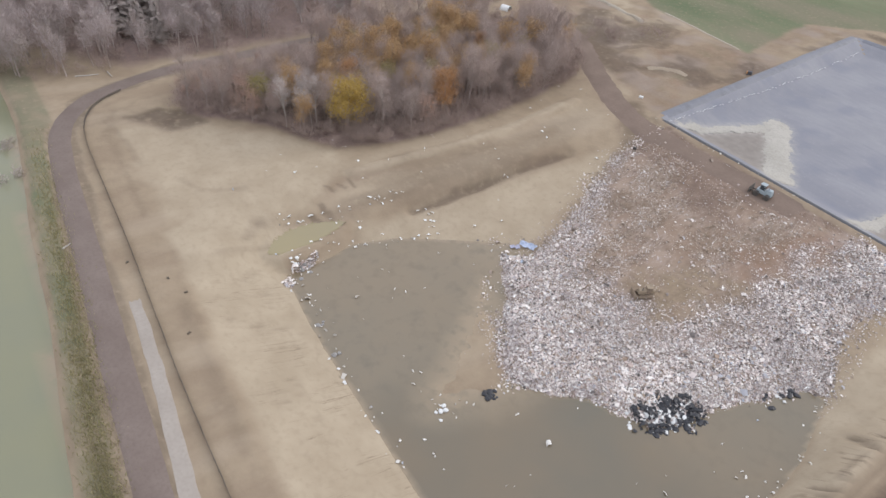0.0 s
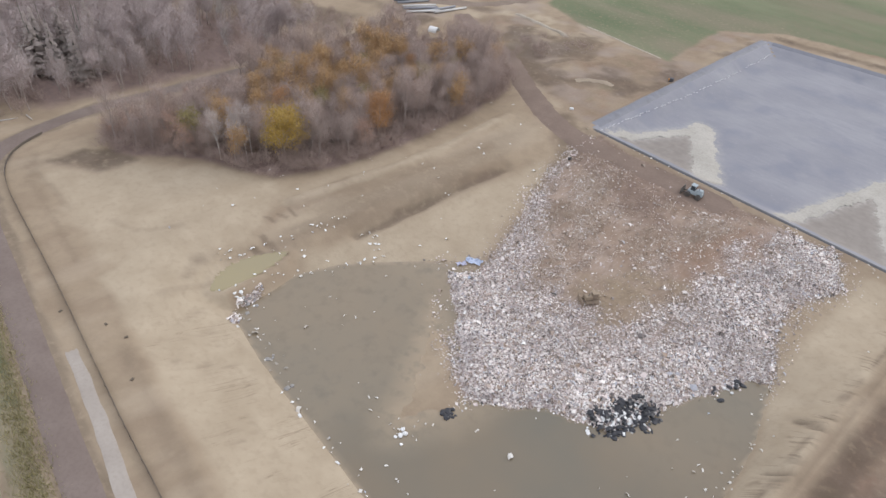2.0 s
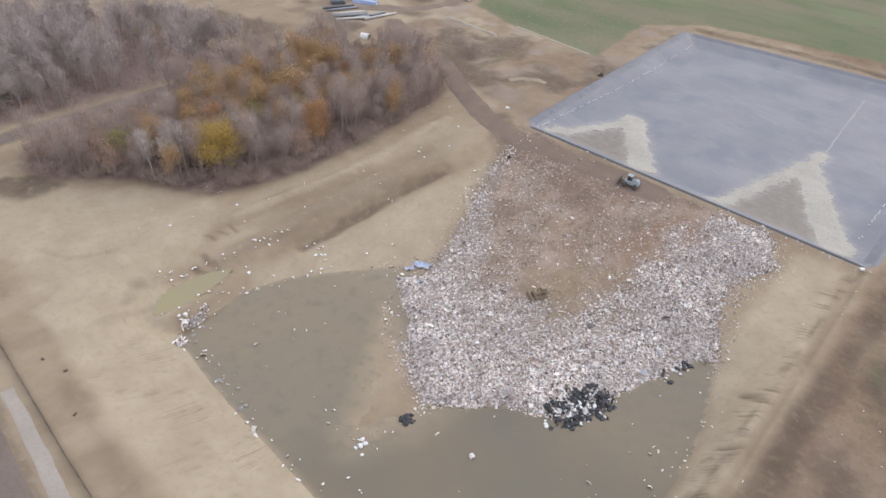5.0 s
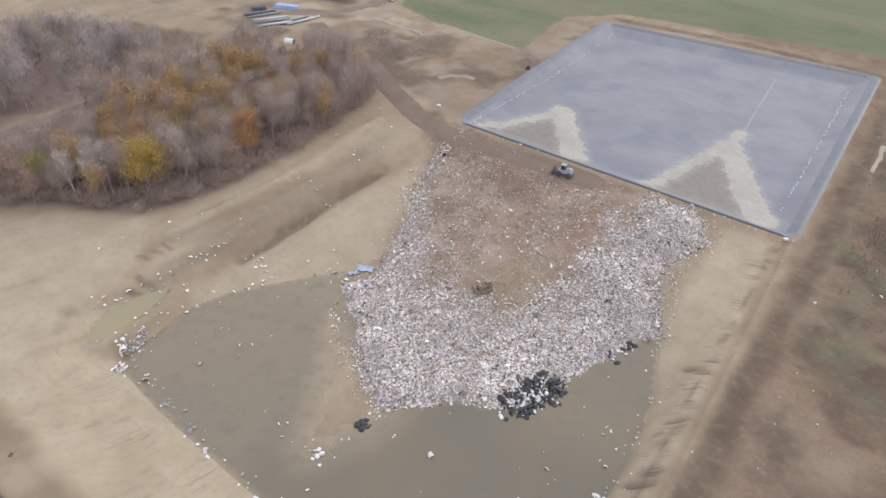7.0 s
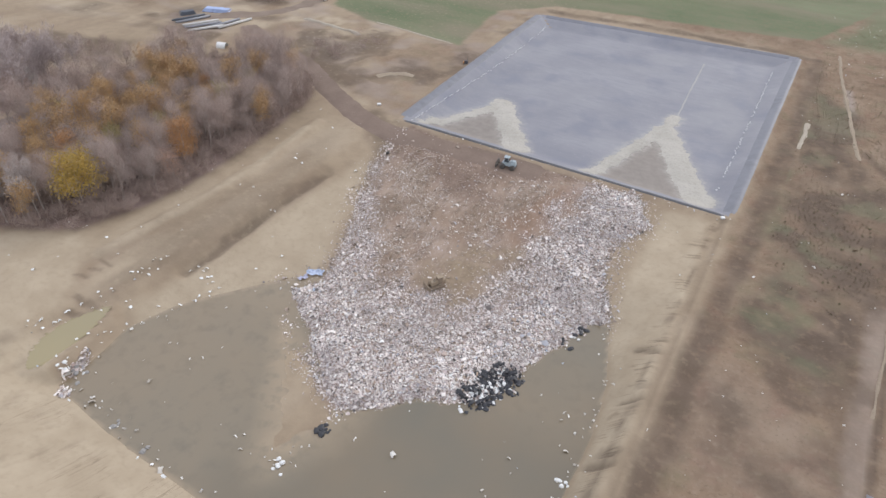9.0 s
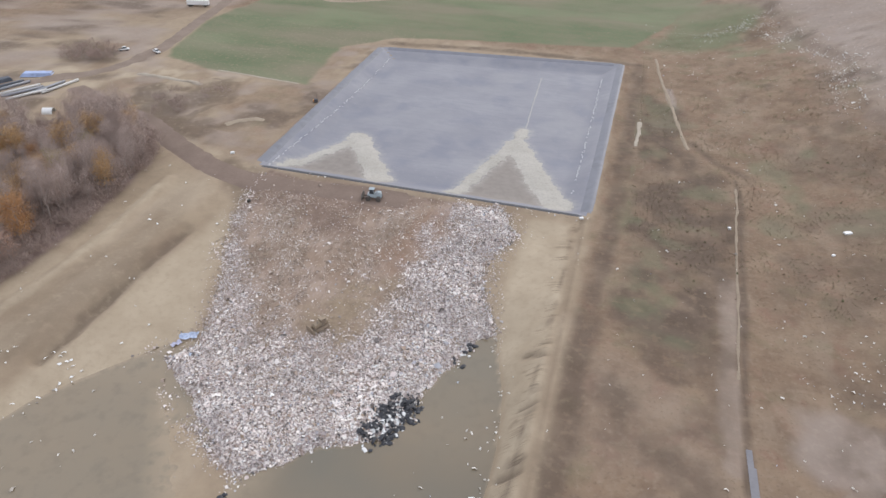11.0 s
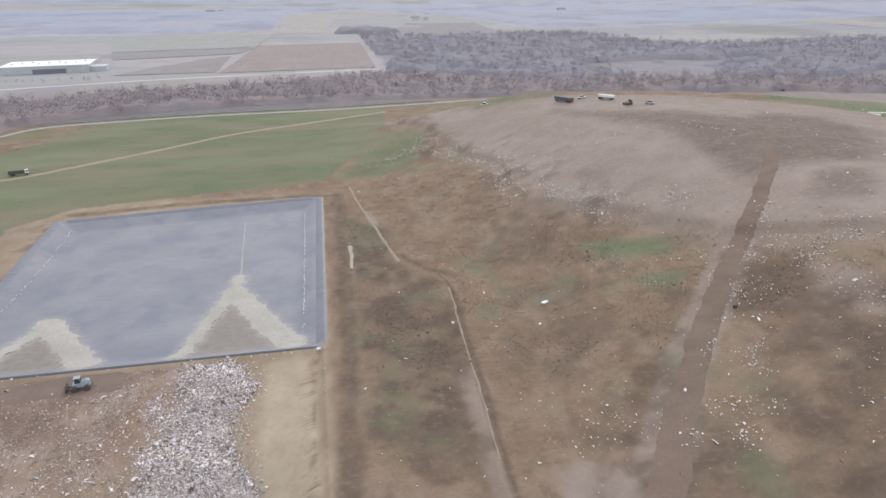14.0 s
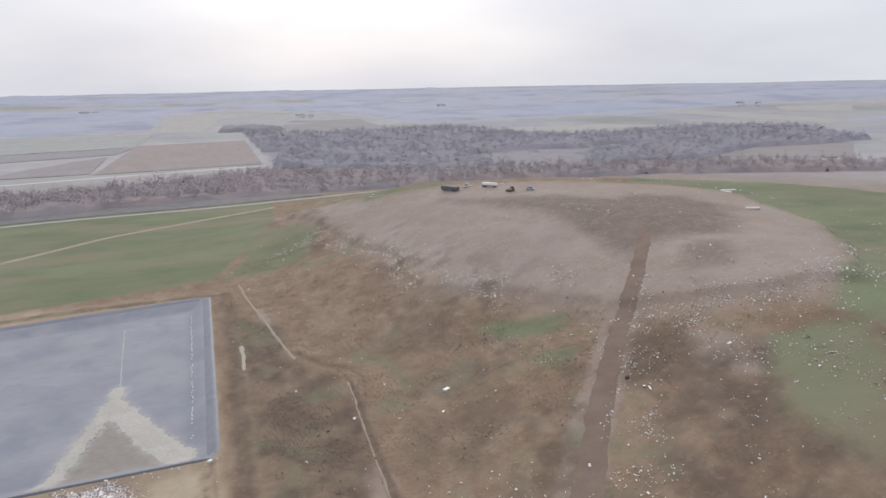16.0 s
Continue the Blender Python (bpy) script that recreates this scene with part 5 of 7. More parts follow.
def grow(seed, tall, wide, limbs, lean=0.5):
    """A tapered, crooked trunk with limbs and branches; also the tips where twigs or leaves grow."""
    r = random.Random(seed)
    verts, faces, tips = [], [], []
    p, girth = Vector((0, 0, -0.3)), tall * 0.017
    stem = [p.copy()]
    for k in range(6):
        p = p + Vector((r.uniform(-1, 1) * 0.025 * tall, r.uniform(-1, 1) * 0.025 * tall, tall * 0.155))
        stem.append(p.copy())
    for k in range(6):
        prism(verts, faces, stem[k], stem[k + 1], girth * (1 - k / 6.6), girth * (1 - (k + 1) / 6.6), 6)
    for k in range(limbs):
        f = r.uniform(0.32, 0.95)
        i = min(int(f * 6), 5)
        a = stem[i].lerp(stem[i + 1], f * 6 - i)
        turn = k * 2.4 + r.uniform(-0.5, 0.5)
        reach = wide * (1.15 - 0.75 * abs(f - 0.5)) * r.uniform(0.6, 1.0)
        b = a + Vector((math.cos(turn) * reach, math.sin(turn) * reach, reach * r.uniform(0.5, 1.1) * (1 + lean)))
        mid = a.lerp(b, 0.5) + Vector((r.uniform(-0.2, 0.2), r.uniform(-0.2, 0.2), -0.08 * reach))
        prism(verts, faces, a, mid, girth * 0.42, girth * 0.28)
        prism(verts, faces, mid, b, girth * 0.28, girth * 0.08)
        tips += [mid, mid.lerp(b, 0.5), b]
        for _ in range(3):
            c = mid.lerp(b, r.random())
            d = c + Vector((r.uniform(-1, 1), r.uniform(-1, 1), r.uniform(0.1, 1.1))) * reach * 0.45
            prism(verts, faces, c, d, girth * 0.15, girth * 0.04, 3)
            tips += [c.lerp(d, 0.5), d]
    tips.append(stem[-1])
    return verts, faces, tips


def twigs(tips, seed, count, length, width, spray=0.35):
    """Thin upward shoots round the branch tips."""
    r = random.Random(seed)
    verts, faces = [], []
    for _ in range(count):
        c = r.choice(tips) + Vector((r.gauss(0, spray), r.gauss(0, spray), r.gauss(0, spray)))
        way = Vector((r.gauss(0, 0.55), r.gauss(0, 0.55), r.uniform(0.0, 1.3))).normalized()
        side = way.orthogonal()
        side.rotate(Matrix.Rotation(r.uniform(0, 6.283), 3, way))
        n = length * r.uniform(0.5, 1.3)
        k = len(verts)
        verts += [c - side * width, c + side * width, c + way * n]
        faces.append((k, k + 1, k + 2))
    return verts, faces


def leaves(tips, seed, count, size, scatter):
    """Small bent leaf sprays round the branch tips."""
    r = random.Random(seed)
    verts, faces = [], []
    for _ in range(count):
        c = r.choice(tips) + Vector((r.gauss(0, scatter), r.gauss(0, scatter), r.gauss(0, scatter * 0.8)))
        way = Vector((r.gauss(0, 1), r.gauss(0, 1), r.gauss(0.2, 0.7))).normalized()
        side = way.orthogonal()
        side.rotate(Matrix.Rotation(r.uniform(0, 6.283), 3, way))
        n = size * r.uniform(0.6, 1.4)
        k = len(verts)
        verts += [c, c + (way + side) * n * 0.6, c + way * n * 1.2 + Vector((0, 0, -0.2 * n)), c + (way - side) * n * 0.6]
        faces += [(k, k + 1, k + 2), (k, k + 2, k + 3)]
    return verts, faces


def conifer(seed, tall, wide):
    """A straight trunk with drooping whorls of needle sprays."""
    r = random.Random(seed)
    verts, faces, nv, nf = [], [], [], []
    prism(verts, faces, Vector((0, 0, -0.3)), Vector((0, 0, tall)), tall * 0.016, 0.03, 6)
    for k in range(230):
        f = r.uniform(0.12, 1.0)
        reach = wide * (1.05 - f) * r.uniform(0.6, 1.1) + 0.2
        q = r.uniform(0, 6.283)
        a = Vector((0, 0, tall * f))
        way = Vector((math.cos(q), math.sin(q), -0.25))
        side = Vector((-way.y, way.x, 0)) * (0.22 * reach + 0.12)
        i = len(nv)
        nv += [a, a + way * reach * 0.6 + side, a + way * reach, a + way * reach * 0.6 - side]
        nf += [(i, i + 1, i + 2), (i, i + 2, i + 3)]
    return (verts, faces), (nv, nf)


KINDS = {}


def tree_kind(key, label, trunk, crown, bark, cover):
    tree = new("tree")
    tree.empty_display_size = 0.5
    tagged(tree, label, "tree", "trees of the wood beside the pit")
    link_mesh("trunk", *trunk, bark, tree)
    link_mesh("crown", *crown, cover, tree)
    KINDS.setdefault(key, []).append((tree, trunk, crown))


for k in range(4):
    v, f, tips = grow(100 + k, 12.5 + 1.3 * k, 2.5, 12 + k, 0.9)
    tree_kind("bare", "leafless grey-brown broadleaf tree in the wood", (v, f), twigs(tips, k, 1900, 1.7, 0.017, 1.0), BARK, TWIG)
for k in range(3):
    v, f, tips = grow(110 + k, 13 + 1.3 * k, 2.6, 11, 0.9)
    KINDS.setdefault("far", []).append((None, (v, f), twigs(tips, 40 + k, 800, 1.9, 0.036, 0.9)))
for k in range(2):
    v, f, tips = grow(120 + k, 9 + k, 2.6, 9)
    tree_kind("rust", "small tree with sparse rust-brown leaves", (v, f), leaves(tips, k, 1100, 0.17, 1.0), BARK, RUST_TWIG)
for k in range(2):
    v, f, tips = grow(140 + k, 13.5 + k, 2.0, 9, 1.2)
    tree_kind("birch", "tall leafless birch with a pale trunk", (v, f), twigs(tips, k, 420, 1.7, 0.04), BIRCH, PALE_TWIG)
v, f, tips = grow(161, 10.5, 3.6, 14, 0.1)
tree_kind("yellow", "round tree in full yellow autumn leaf", (v, f), leaves(tips, 1, 5200, 0.20, 0.95), BARK, YELLOW)
for k in range(3):
    v, f, tips = grow(170 + k, 12.5 + k, 2.7, 11)
    tree_kind("amber", "tree with thinning amber-brown autumn leaves", (v, f), leaves(tips, k, 1300, 0.26, 1.1), BARK, AMBER)
v, f, tips = grow(181, 13, 2.6, 13)
tree_kind("orange", "tree with bright orange autumn leaves", (v, f), leaves(tips, 2, 3000, 0.20, 1.0), BARK, ORANGE)
v, f, tips = grow(191, 11, 2.6, 10)
tree_kind("olive", "tree with dull olive-green leaves", (v, f), leaves(tips, 3, 1200, 0.26, 1.0), BARK, OLIVE)
pine_trunk, pine_crown = conifer(5, 14, 3.6)
tree_kind("pine", "dark green evergreen standing in the bare wood", pine_trunk, pine_crown, BARK, PINE)
USED = {}


def plant(key, px, py, r, size=1.0):
    choice = r.randrange(len(KINDS[key]))
    tree = KINDS[key][choice][0]
    m = pose(px, py, height(px, py), 0, 0, r.uniform(0, 360))
    s = size * r.uniform(0.78, 1.22)
    if (key, choice) in USED:
        tree = copy_thing(tree, m)
    tree.matrix_world = m @ Matrix.Diagonal((s, s, s * r.uniform(0.92, 1.1), 1))
    USED[(key, choice)] = True


def forest_mix(px, py, r):
    warm = math.exp(-(((px + 191) / 21) ** 2 + ((py - 126) / 40) ** 2))
    rust = math.exp(-(((px + 202) / 14) ** 2 + ((py - 62) / 22) ** 2))
    q = r.random()
    if q < 0.85 * warm:
        return r.choice(("amber",) * 7 + ("olive", "orange", "bare"))
    if q < 0.85 * warm + 0.5 * rust:
        return "rust"
    return r.choice(("bare",) * 16 + ("rust", "amber"))


r = random.Random(41)
for key, px, py, size in (("yellow", -158.5, 84.8, 1.2), ("orange", -154, 116, 1.15), ("orange", -156.5, 119.5, 1.0), ("birch", -171, 75, 1.0), ("birch", -169, 79, 0.95), ("birch", -175, 71, 1.0),
                          ("birch", -173, 77, 0.9), ("birch", -168, 73, 0.95), ("birch", -172, 70, 0.9), ("birch", -166.5, 76, 0.85), ("pine", -206, 150, 0.9), ("amber", -170, 184, 0.9), ("amber", -176, 174, 1.0), ("rust", -199, 52, 1.0), ("rust", -204, 56, 1.0)):
    plant(key, px, py, r, size)
SPOTS = []
while len(SPOTS) < 285:
    px, py = r.uniform(-222, -148), r.uniform(46, 198)
    if inside(np.array([px]), np.array([py]), FOREST)[0] > 1.2 and all((px - a) ** 2 + (py - b) ** 2 > 13 for a, b in SPOTS):
        SPOTS.append((px, py))
for px, py in SPOTS:
    if (px + 157.5) ** 2 + (py - 84.5) ** 2 > 46 and (px + 154.5) ** 2 + (py - 117.5) ** 2 > 40 and (px + 171) ** 2 + (py - 74) ** 2 > 30:
        low = line_gap(np.array([px]), np.array([py]), [(-194, 172), (-224, 201)])[0] < 7
        if px < -200 and py < 100:
            plant(r.choice(("rust", "rust", "bare")), px, py, r, 0.42)
        else:
            plant(forest_mix(px, py, r), px, py, r, 0.5 if low else 0.95)


def joined_wood(name, places, key, label, tall=1.0, use_trunk=True, cover=None):
    """Many trees of one kind in one mesh, for woods where nobody could count them."""
    r = np.random.default_rng(len(places))
    for which in (("crown", 2), ("trunk", 1)) if use_trunk else (("crown", 2),):
        all_v, all_f, count = [], [], 0
        for n, (px, py) in enumerate(places):
            v, f = KINDS[key][n % len(KINDS[key])][which[1]]
            v = np.array([tuple(q) for q in v])
            a, s = r.uniform(0, 6.283), tall * r.uniform(0.75, 1.2)
            turn = np.array([[math.cos(a), -math.sin(a), 0], [math.sin(a), math.cos(a), 0], [0, 0, 1]])
            all_v.append(v @ turn.T * s + (px, py, 0))
            all_f.append(np.array(f) + count)
            count += len(v)
        verts, faces = np.concatenate(all_v), np.concatenate([q.reshape(len(q), -1) if q.ndim > 1 else q for q in all_f])
        sizes = [len(q) for q in all_v]
        ground_z = np.repeat(land(np.array([p[0] for p in places]), np.array([p[1] for p in places])), sizes)
        verts[:, 2] += ground_z
        mat = BARK if KINDS[key][0][0] is None else KINDS[key][0][0].children[0 if which[0] == "trunk" else 1].data.materials[0]
        if which[0] == "crown" and cover:
            mat = cover
        ob = fast_mesh(name if which[0] == "crown" else name + "_trunks", verts, faces, mat, faces.shape[1])
        tagged(ob, label if which[0] == "crown" else "grey trunks and limbs of the bare wood", "wood", kind="stuff")


def scatter(area, gap, seed, keep=lambda x, y: True):
    r = random.Random(seed)
    xs, ys = [p[0] for p in area], [p[1] for p in area]
    n = int((max(xs) - min(xs)) * (max(ys) - min(ys)) / gap ** 2)
    q = np.array([(r.uniform(min(xs), max(xs)), r.uniform(min(ys), max(ys))) for _ in range(n)])
    q = q[inside(q[:, 0], q[:, 1], area) > 0]
    return [tuple(p) for p in q if keep(*p)]


def undergrowth(name, area, gap, label):
    """Bare brown bushes filling the wood floor and its edge."""
    protos = []
    for k in range(3):
        v, f, tips = grow(230 + k, 2.6, 1.5, 7, 0.2)
        protos.append(twigs(tips, 60 + k, 120, 1.25, 0.032, 0.6))
    rng = np.random.default_rng(8)
    spots = scatter(area, gap, 15)
    px, py = np.array([p[0] for p in spots]), np.array([p[1] for p in spots])
    base = land(px, py)
    all_v, all_f, count = [], [], 0
    for n in range(len(spots)):
        v, f = (np.array([tuple(q) for q in protos[n % 3][0]]) if n < 3 else cached[n % 3]), np.array(protos[n % 3][1])
        if n == 0:
            cached = [np.array([tuple(q) for q in p[0]]) for p in protos]
        a, s = rng.uniform(0, 6.283), rng.uniform(0.6, 1.5)
        all_v.append(np.column_stack([(v[:, 0] * math.cos(a) - v[:, 1] * math.sin(a)) * s + px[n], (v[:, 0] * math.sin(a) + v[:, 1] * math.cos(a)) * s + py[n], v[:, 2] * s + base[n] - 0.2]))
        all_f.append(f + count)
        count += len(v)
    mat = twig_material("undergrowth", (0.40, 0.305, 0.262), (0.36, 0.285, 0.252))
    tagged(fast_mesh(name, np.concatenate(all_v), np.concatenate(all_f), mat, 3), label, "undergrowth", kind="stuff")


undergrowth("undergrowth", [(-196, 45), (-174, 65), (-153, 77), (-148.5, 90), (-146.6, 104), (-146, 121), (-148, 138), (-151.5, 160), (-157, 182), (-168, 193), (-205, 199), (-221, 170), (-222, 110), (-218, 64), (-210, 47)], 2.1,
            "bare brown bushes and brambles under the trees")
undergrowth("far_undergrowth", [(-232, 4), (-234, 40), (-233, 100), (-236, 144), (-262, 178), (-318, 146), (-360, 60), (-300, -10), (-250, -6)], 4.6, "bare brown bushes along the far wood")
undergrowth("yard_scrub", SCRUB[0], 3.2, "dark bare scrub on a mound in the yard")
undergrowth("mound_scrub", SCRUB[1], 5.5, "sparse bare scrub on the brown mound beside the cell")
spots = scatter(FAR_FOREST + [(-234, -4)], 6.2, 5)
r.shuffle(spots)
n = len(spots)
# far wood gets its own paler twigs, haze put into their colour
joined_wood("far_wood", spots[: int(n * 0.72)], "far", "leafless grey-brown wood beyond the dirt road", 1.1, True, twig_material("haze-paled twigs", (0.49, 0.42, 0.405), (0.44, 0.39, 0.38)))
joined_wood("far_wood_rust", spots[int(n * 0.72): int(n * 0.85)], "rust", "rust-brown understorey of the wood beyond the road", 1.2, False)
joined_wood("far_wood_pale", spots[int(n * 0.85): int(n * 0.94)], "birch", "pale leafless birches of the wood beyond the road", 1.0)
joined_wood("far_wood_pines", [(-277, 51), (-270.5, 57), (-266.5, 64), (-259.5, 65), (-257.7, 51), (-249, 56), (-254, 60), (-262, 46), (-271, 47), (-262, 52), (-268, 57), (-264, 62), (-272, 50), (-276, 60), (-280, 54), (-258, 58), (-330, 60), (-338, 66), (-336, 74), (-322, 68)], "pine",
            "clump of dark evergreens in the bare wood", 1.5)


# ---- woods of the river plain ----
def canopy(tips, seed, count, size, scatter_by):
    """Flat sprays of fine twigs, mostly level, as a far crown shows them."""
    r = random.Random(seed)
    verts, faces = [], []
    for _ in range(count):
        c = r.choice(tips) + Vector((r.gauss(0, scatter_by), r.gauss(0, scatter_by), r.gauss(0, scatter_by)))
        up = Vector((r.gauss(0, 1.0), r.gauss(0, 1.0), 0.7)).normalized()
        a = up.orthogonal()
        a.rotate(Matrix.Rotation(r.uniform(0, 6.283), 3, up))
        b = up.cross(a)
        n = size * r.uniform(0.5, 1.2)
        k = len(verts)
        verts += [c - a * n * 0.5, c + b * n * 0.4, c + a * n * 0.7]
        faces.append((k, k + 1, k + 2))
    return verts, faces


for k in range(3):
    v, f, tips = grow(210 + k, 13 + k, 3.6, 7)
    KINDS.setdefault("distant", []).append((None, (v, f), canopy(tips, 20 + k, 90, 1.3, 1.5)))
# bank twigs pushed towards blue, haze in the colour
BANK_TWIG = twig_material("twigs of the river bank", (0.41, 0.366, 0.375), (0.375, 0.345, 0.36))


def plain_wood(name, places, material, label, tall, key="distant"):
    rng = np.random.default_rng(len(places) + 3)
    protos = [np.array([tuple(q) for q in KINDS[key][k][2][0]]) for k in range(3)]
    faces3 = [np.array(KINDS[key][k][2][1]) for k in range(3)]
    px, py = np.array([p[0] for p in places]), np.array([p[1] for p in places])
    base = land(px, py)
    all_v, all_f, count = [], [], 0
    for n in range(len(places)):
        v, a, s = protos[n % 3], rng.uniform(0, 6.283), tall * rng.uniform(0.7, 1.25)
        c, d = math.cos(a) * s, math.sin(a) * s
        all_v.append(np.column_stack([v[:, 0] * c - v[:, 1] * d + px[n], v[:, 0] * d + v[:, 1] * c + py[n], v[:, 2] * s * 0.95 - 1.5 + base[n]]))
        all_f.append(faces3[n % 3] + count)
        count += len(v)
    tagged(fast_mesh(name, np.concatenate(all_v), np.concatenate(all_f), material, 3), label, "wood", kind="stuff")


def crown_sheet(name, area, size, tall, colours, label, holes, seed):
    """The closed roof of a far wood: rounded crowns side by side, falling to the ground along a ragged edge."""
    xs, ys = [p[0] for p in area], [p[1] for p in area]
    gx, gy = np.meshgrid(np.arange(min(xs) - 2 * size, max(xs) + 2 * size, size), np.arange(min(ys) - 2 * size, max(ys) + 2 * size, size))
    gx = gx + 0.3 * size * grain(gx, gy, size, seed)
    gy = gy + 0.3 * size * grain(gx, gy, size, seed + 1)
    deep = np.minimum(inside(gx, gy, area), holes(gx, gy) * 60) + 0.8 * size * cloudy(gx, gy, size * 5, seed + 2)
    crowns = 0.55 + 0.45 * np.abs(grain(gx, gy, size * 2.3, seed + 3)) + 0.42 * cloudy(gx, gy, size * 6, seed + 4) + 0.5 * np.clip(grain(gx, gy, size * 3, seed + 5) - 0.5, 0, 1)
    z = land(gx, gy) - 1.0 + (tall * crowns + 1.0) * step(-0.4 * size, 0.7 * size, deep)
    keep = deep > -1.6 * size
    number = np.cumsum(keep.ravel()).reshape(keep.shape) - 1
    whole = keep[:-1, :-1] & keep[1:, :-1] & keep[1:, 1:] & keep[:-1, 1:]
    faces = np.stack([number[:-1, :-1], number[:-1, 1:], number[1:, 1:], number[1:, :-1]], -1)[whole]
    n = Nodes(name + " crowns", 0.95, 0.1)
    c = n.mix(n.noise(size * 6, 5), colours[0], colours[1])
    c = n.mix(n.times(n.noise(size * 22, 4, low=0.42, high=0.62), 0.7), c, (colours[0][0] * 1.12, colours[0][1] * 1.02, colours[0][2] * 0.95))
    c = n.mix(n.times(n.noise(size * 12, 4, low=0.5, high=0.66), 0.6), c, tuple(0.8 * k for k in colours[2]))
    c = n.mix(n.times(n.noise(size * 0.8, 4, low=0.4, high=0.7), 0.4), c, colours[2])
    n.bump(n.noise(size * 0.3, 6, low=0, high=1), 0.45, size * 0.2)
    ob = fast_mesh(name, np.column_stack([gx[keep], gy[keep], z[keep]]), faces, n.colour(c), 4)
    ob.data.polygons.foreach_set("use_smooth", np.ones(len(ob.data.polygons), bool))
    tagged(ob, label, "wood", kind="stuff")


crown_sheet("belt_crowns", BELT_WOOD, 4.5, 7.5, ((0.27, 0.235, 0.235), (0.245, 0.222, 0.23), (0.22, 0.196, 0.202)), "closed brown crowns of the tree belt below the landfill", lambda x, y: grain(x * 0.6, y, 70, 5) + 0.62, 101)
# plain and far crowns painted paler and bluer with distance, as haze
crown_sheet("plain_crowns", PLAIN_WOOD, 6.0, 11.0, ((0.265, 0.257, 0.283), (0.24, 0.236, 0.264), (0.212, 0.208, 0.233)), "closed crowns of the wide woodland, tinted blue-grey for haze", plain_gaps, 111)
crown_sheet("far_crowns", FAR_WOODS, 26.0, 10.0, ((0.36, 0.373, 0.43), (0.33, 0.343, 0.40), (0.30, 0.313, 0.366)), "far closed crowns towards the horizon, haze in their pale blue-grey",
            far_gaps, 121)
# same haze tint in the twigs of these trees
plain_wood("plain_trees", scatter(PLAIN_WOOD, 15.0, 17, lambda a, b: plain_gaps(a, b) > 0.05), twig_material("haze-blue twigs of the plain", (0.40, 0.392, 0.425), (0.365, 0.362, 0.395)), "leafless trees standing out of the wide woodland", 1.0)
plain_wood("river_belt", scatter(BELT_WOOD, 11.0, 11, lambda a, b: grain(a * 0.6, b, 70, 5) > -0.62), BANK_TWIG, "belt of leafless brown trees below the landfill", 0.9)
crown_sheet("copse", COPSE, 9.0, 13.0, ((0.25, 0.24, 0.257), (0.225, 0.22, 0.238), (0.20, 0.193, 0.207)), "small leafless copse between pale fields", lambda x, y: 0 * x + 1, 131)
plain_wood("hedge", [(-600 + 14 * k + 5 * math.sin(k), 1000 - 0.12 * (14 * k) + 4 * math.cos(3 * k)) for k in range(24)], BANK_TWIG, "leafless hedge along the far field", 0.6)
ribbon("road_levee", [(-262, 500), (-240, 545), (-218, 579), (-160, 594), (-96, 603.5), (0, 609), (60, 617), (108, 626), (170, 641)], 7.0, road_material("grey gravel", (0.31, 0.305, 0.295), (0.35, 0.345, 0.33), (0.27, 0.265, 0.255)),
       "grey gravel road on the levee", "levee road", step_length=6)


# ---- buildings ----
def warehouse():
    w = new("warehouse")
    wall_mat, roof_mat = plain("pale metal wall", (0.52, 0.53, 0.54), 0.6, 0, 0.2, 6.0), plain("white roof membrane", (0.82, 0.82, 0.80), 0.6, 0, 0.12, 12.0)
    part("wall", block((118, 80, 10.5), (0, 0, 0), 0.3), wall_mat, w)
    part("roof", block((119, 81, 1.0), (0, 0, 10.5), 0.25), roof_mat, w, "white flat roof membrane")
    part("loading_bay", block((44, 2.0, 6.5), (6, -40.6, 0.2), 0.1), plain("dark bay doors", (0.20, 0.21, 0.24), 0.6, 0, 0.2, 3.0), w, "dark row of loading doors")
    bm = bmesh.new()
    for k in range(9):
        block((2.2, 2.2, 1.1), (-48 + 12 * k, 10 * (k % 3) - 8, 11.5), 0.1, 1.0, bm)
    part("roof_vent", bm, wall_mat, w)
    part("annex", block((26, 30, 7.5), (68, -20, 0), 0.2), wall_mat, w)
    w.matrix_world = pose(-392, 1118, height(-392, 1118) - 0.2, 0, 0, 8)
    tagged(w, "long white flat-roofed warehouse standing on the far plain", "warehouse")


def house(at, turn, size, roof_colour):
    h = new("house")
    wall, d, tall = size
    part("wall", block((wall, d, tall), (0, 0, 0), 0.05), WHITE_PAINT, h)
    bm = bmesh.new()
    a, b, top = wall / 2 + 0.4, d / 2 + 0.5, d * 0.38
    v = [bm.verts.new(p) for p in ((-a, -b, tall), (a, -b, tall), (a, b, tall), (-a, b, tall), (-a, 0, tall + top), (a, 0, tall + top))]
    for f in ((0, 1, 5, 4), (2, 3, 4, 5), (0, 4, 3), (1, 2, 5), (3, 2, 1, 0)):
        bm.faces.new([v[k] for k in f])
    part("roof", bm, roof_colour, h, "pitched grey roof")
    for k in (-1, 1):
        part("window", block((1.4, 0.12, 1.5), (k * wall * 0.28, -d / 2 - 0.02, 1.2), 0.03), GLASS_DARK, h)
    part("door", block((1.1, 0.12, 2.1), (0, -d / 2 - 0.02, 0.05), 0.03), WOOD, h)
    h.matrix_world = pose(*at, height(*at) - 0.1, 0, 0, turn)
    return tagged(h, "small white farmhouse with a pitched grey roof on the plain", "house", "farmhouses on the plain")


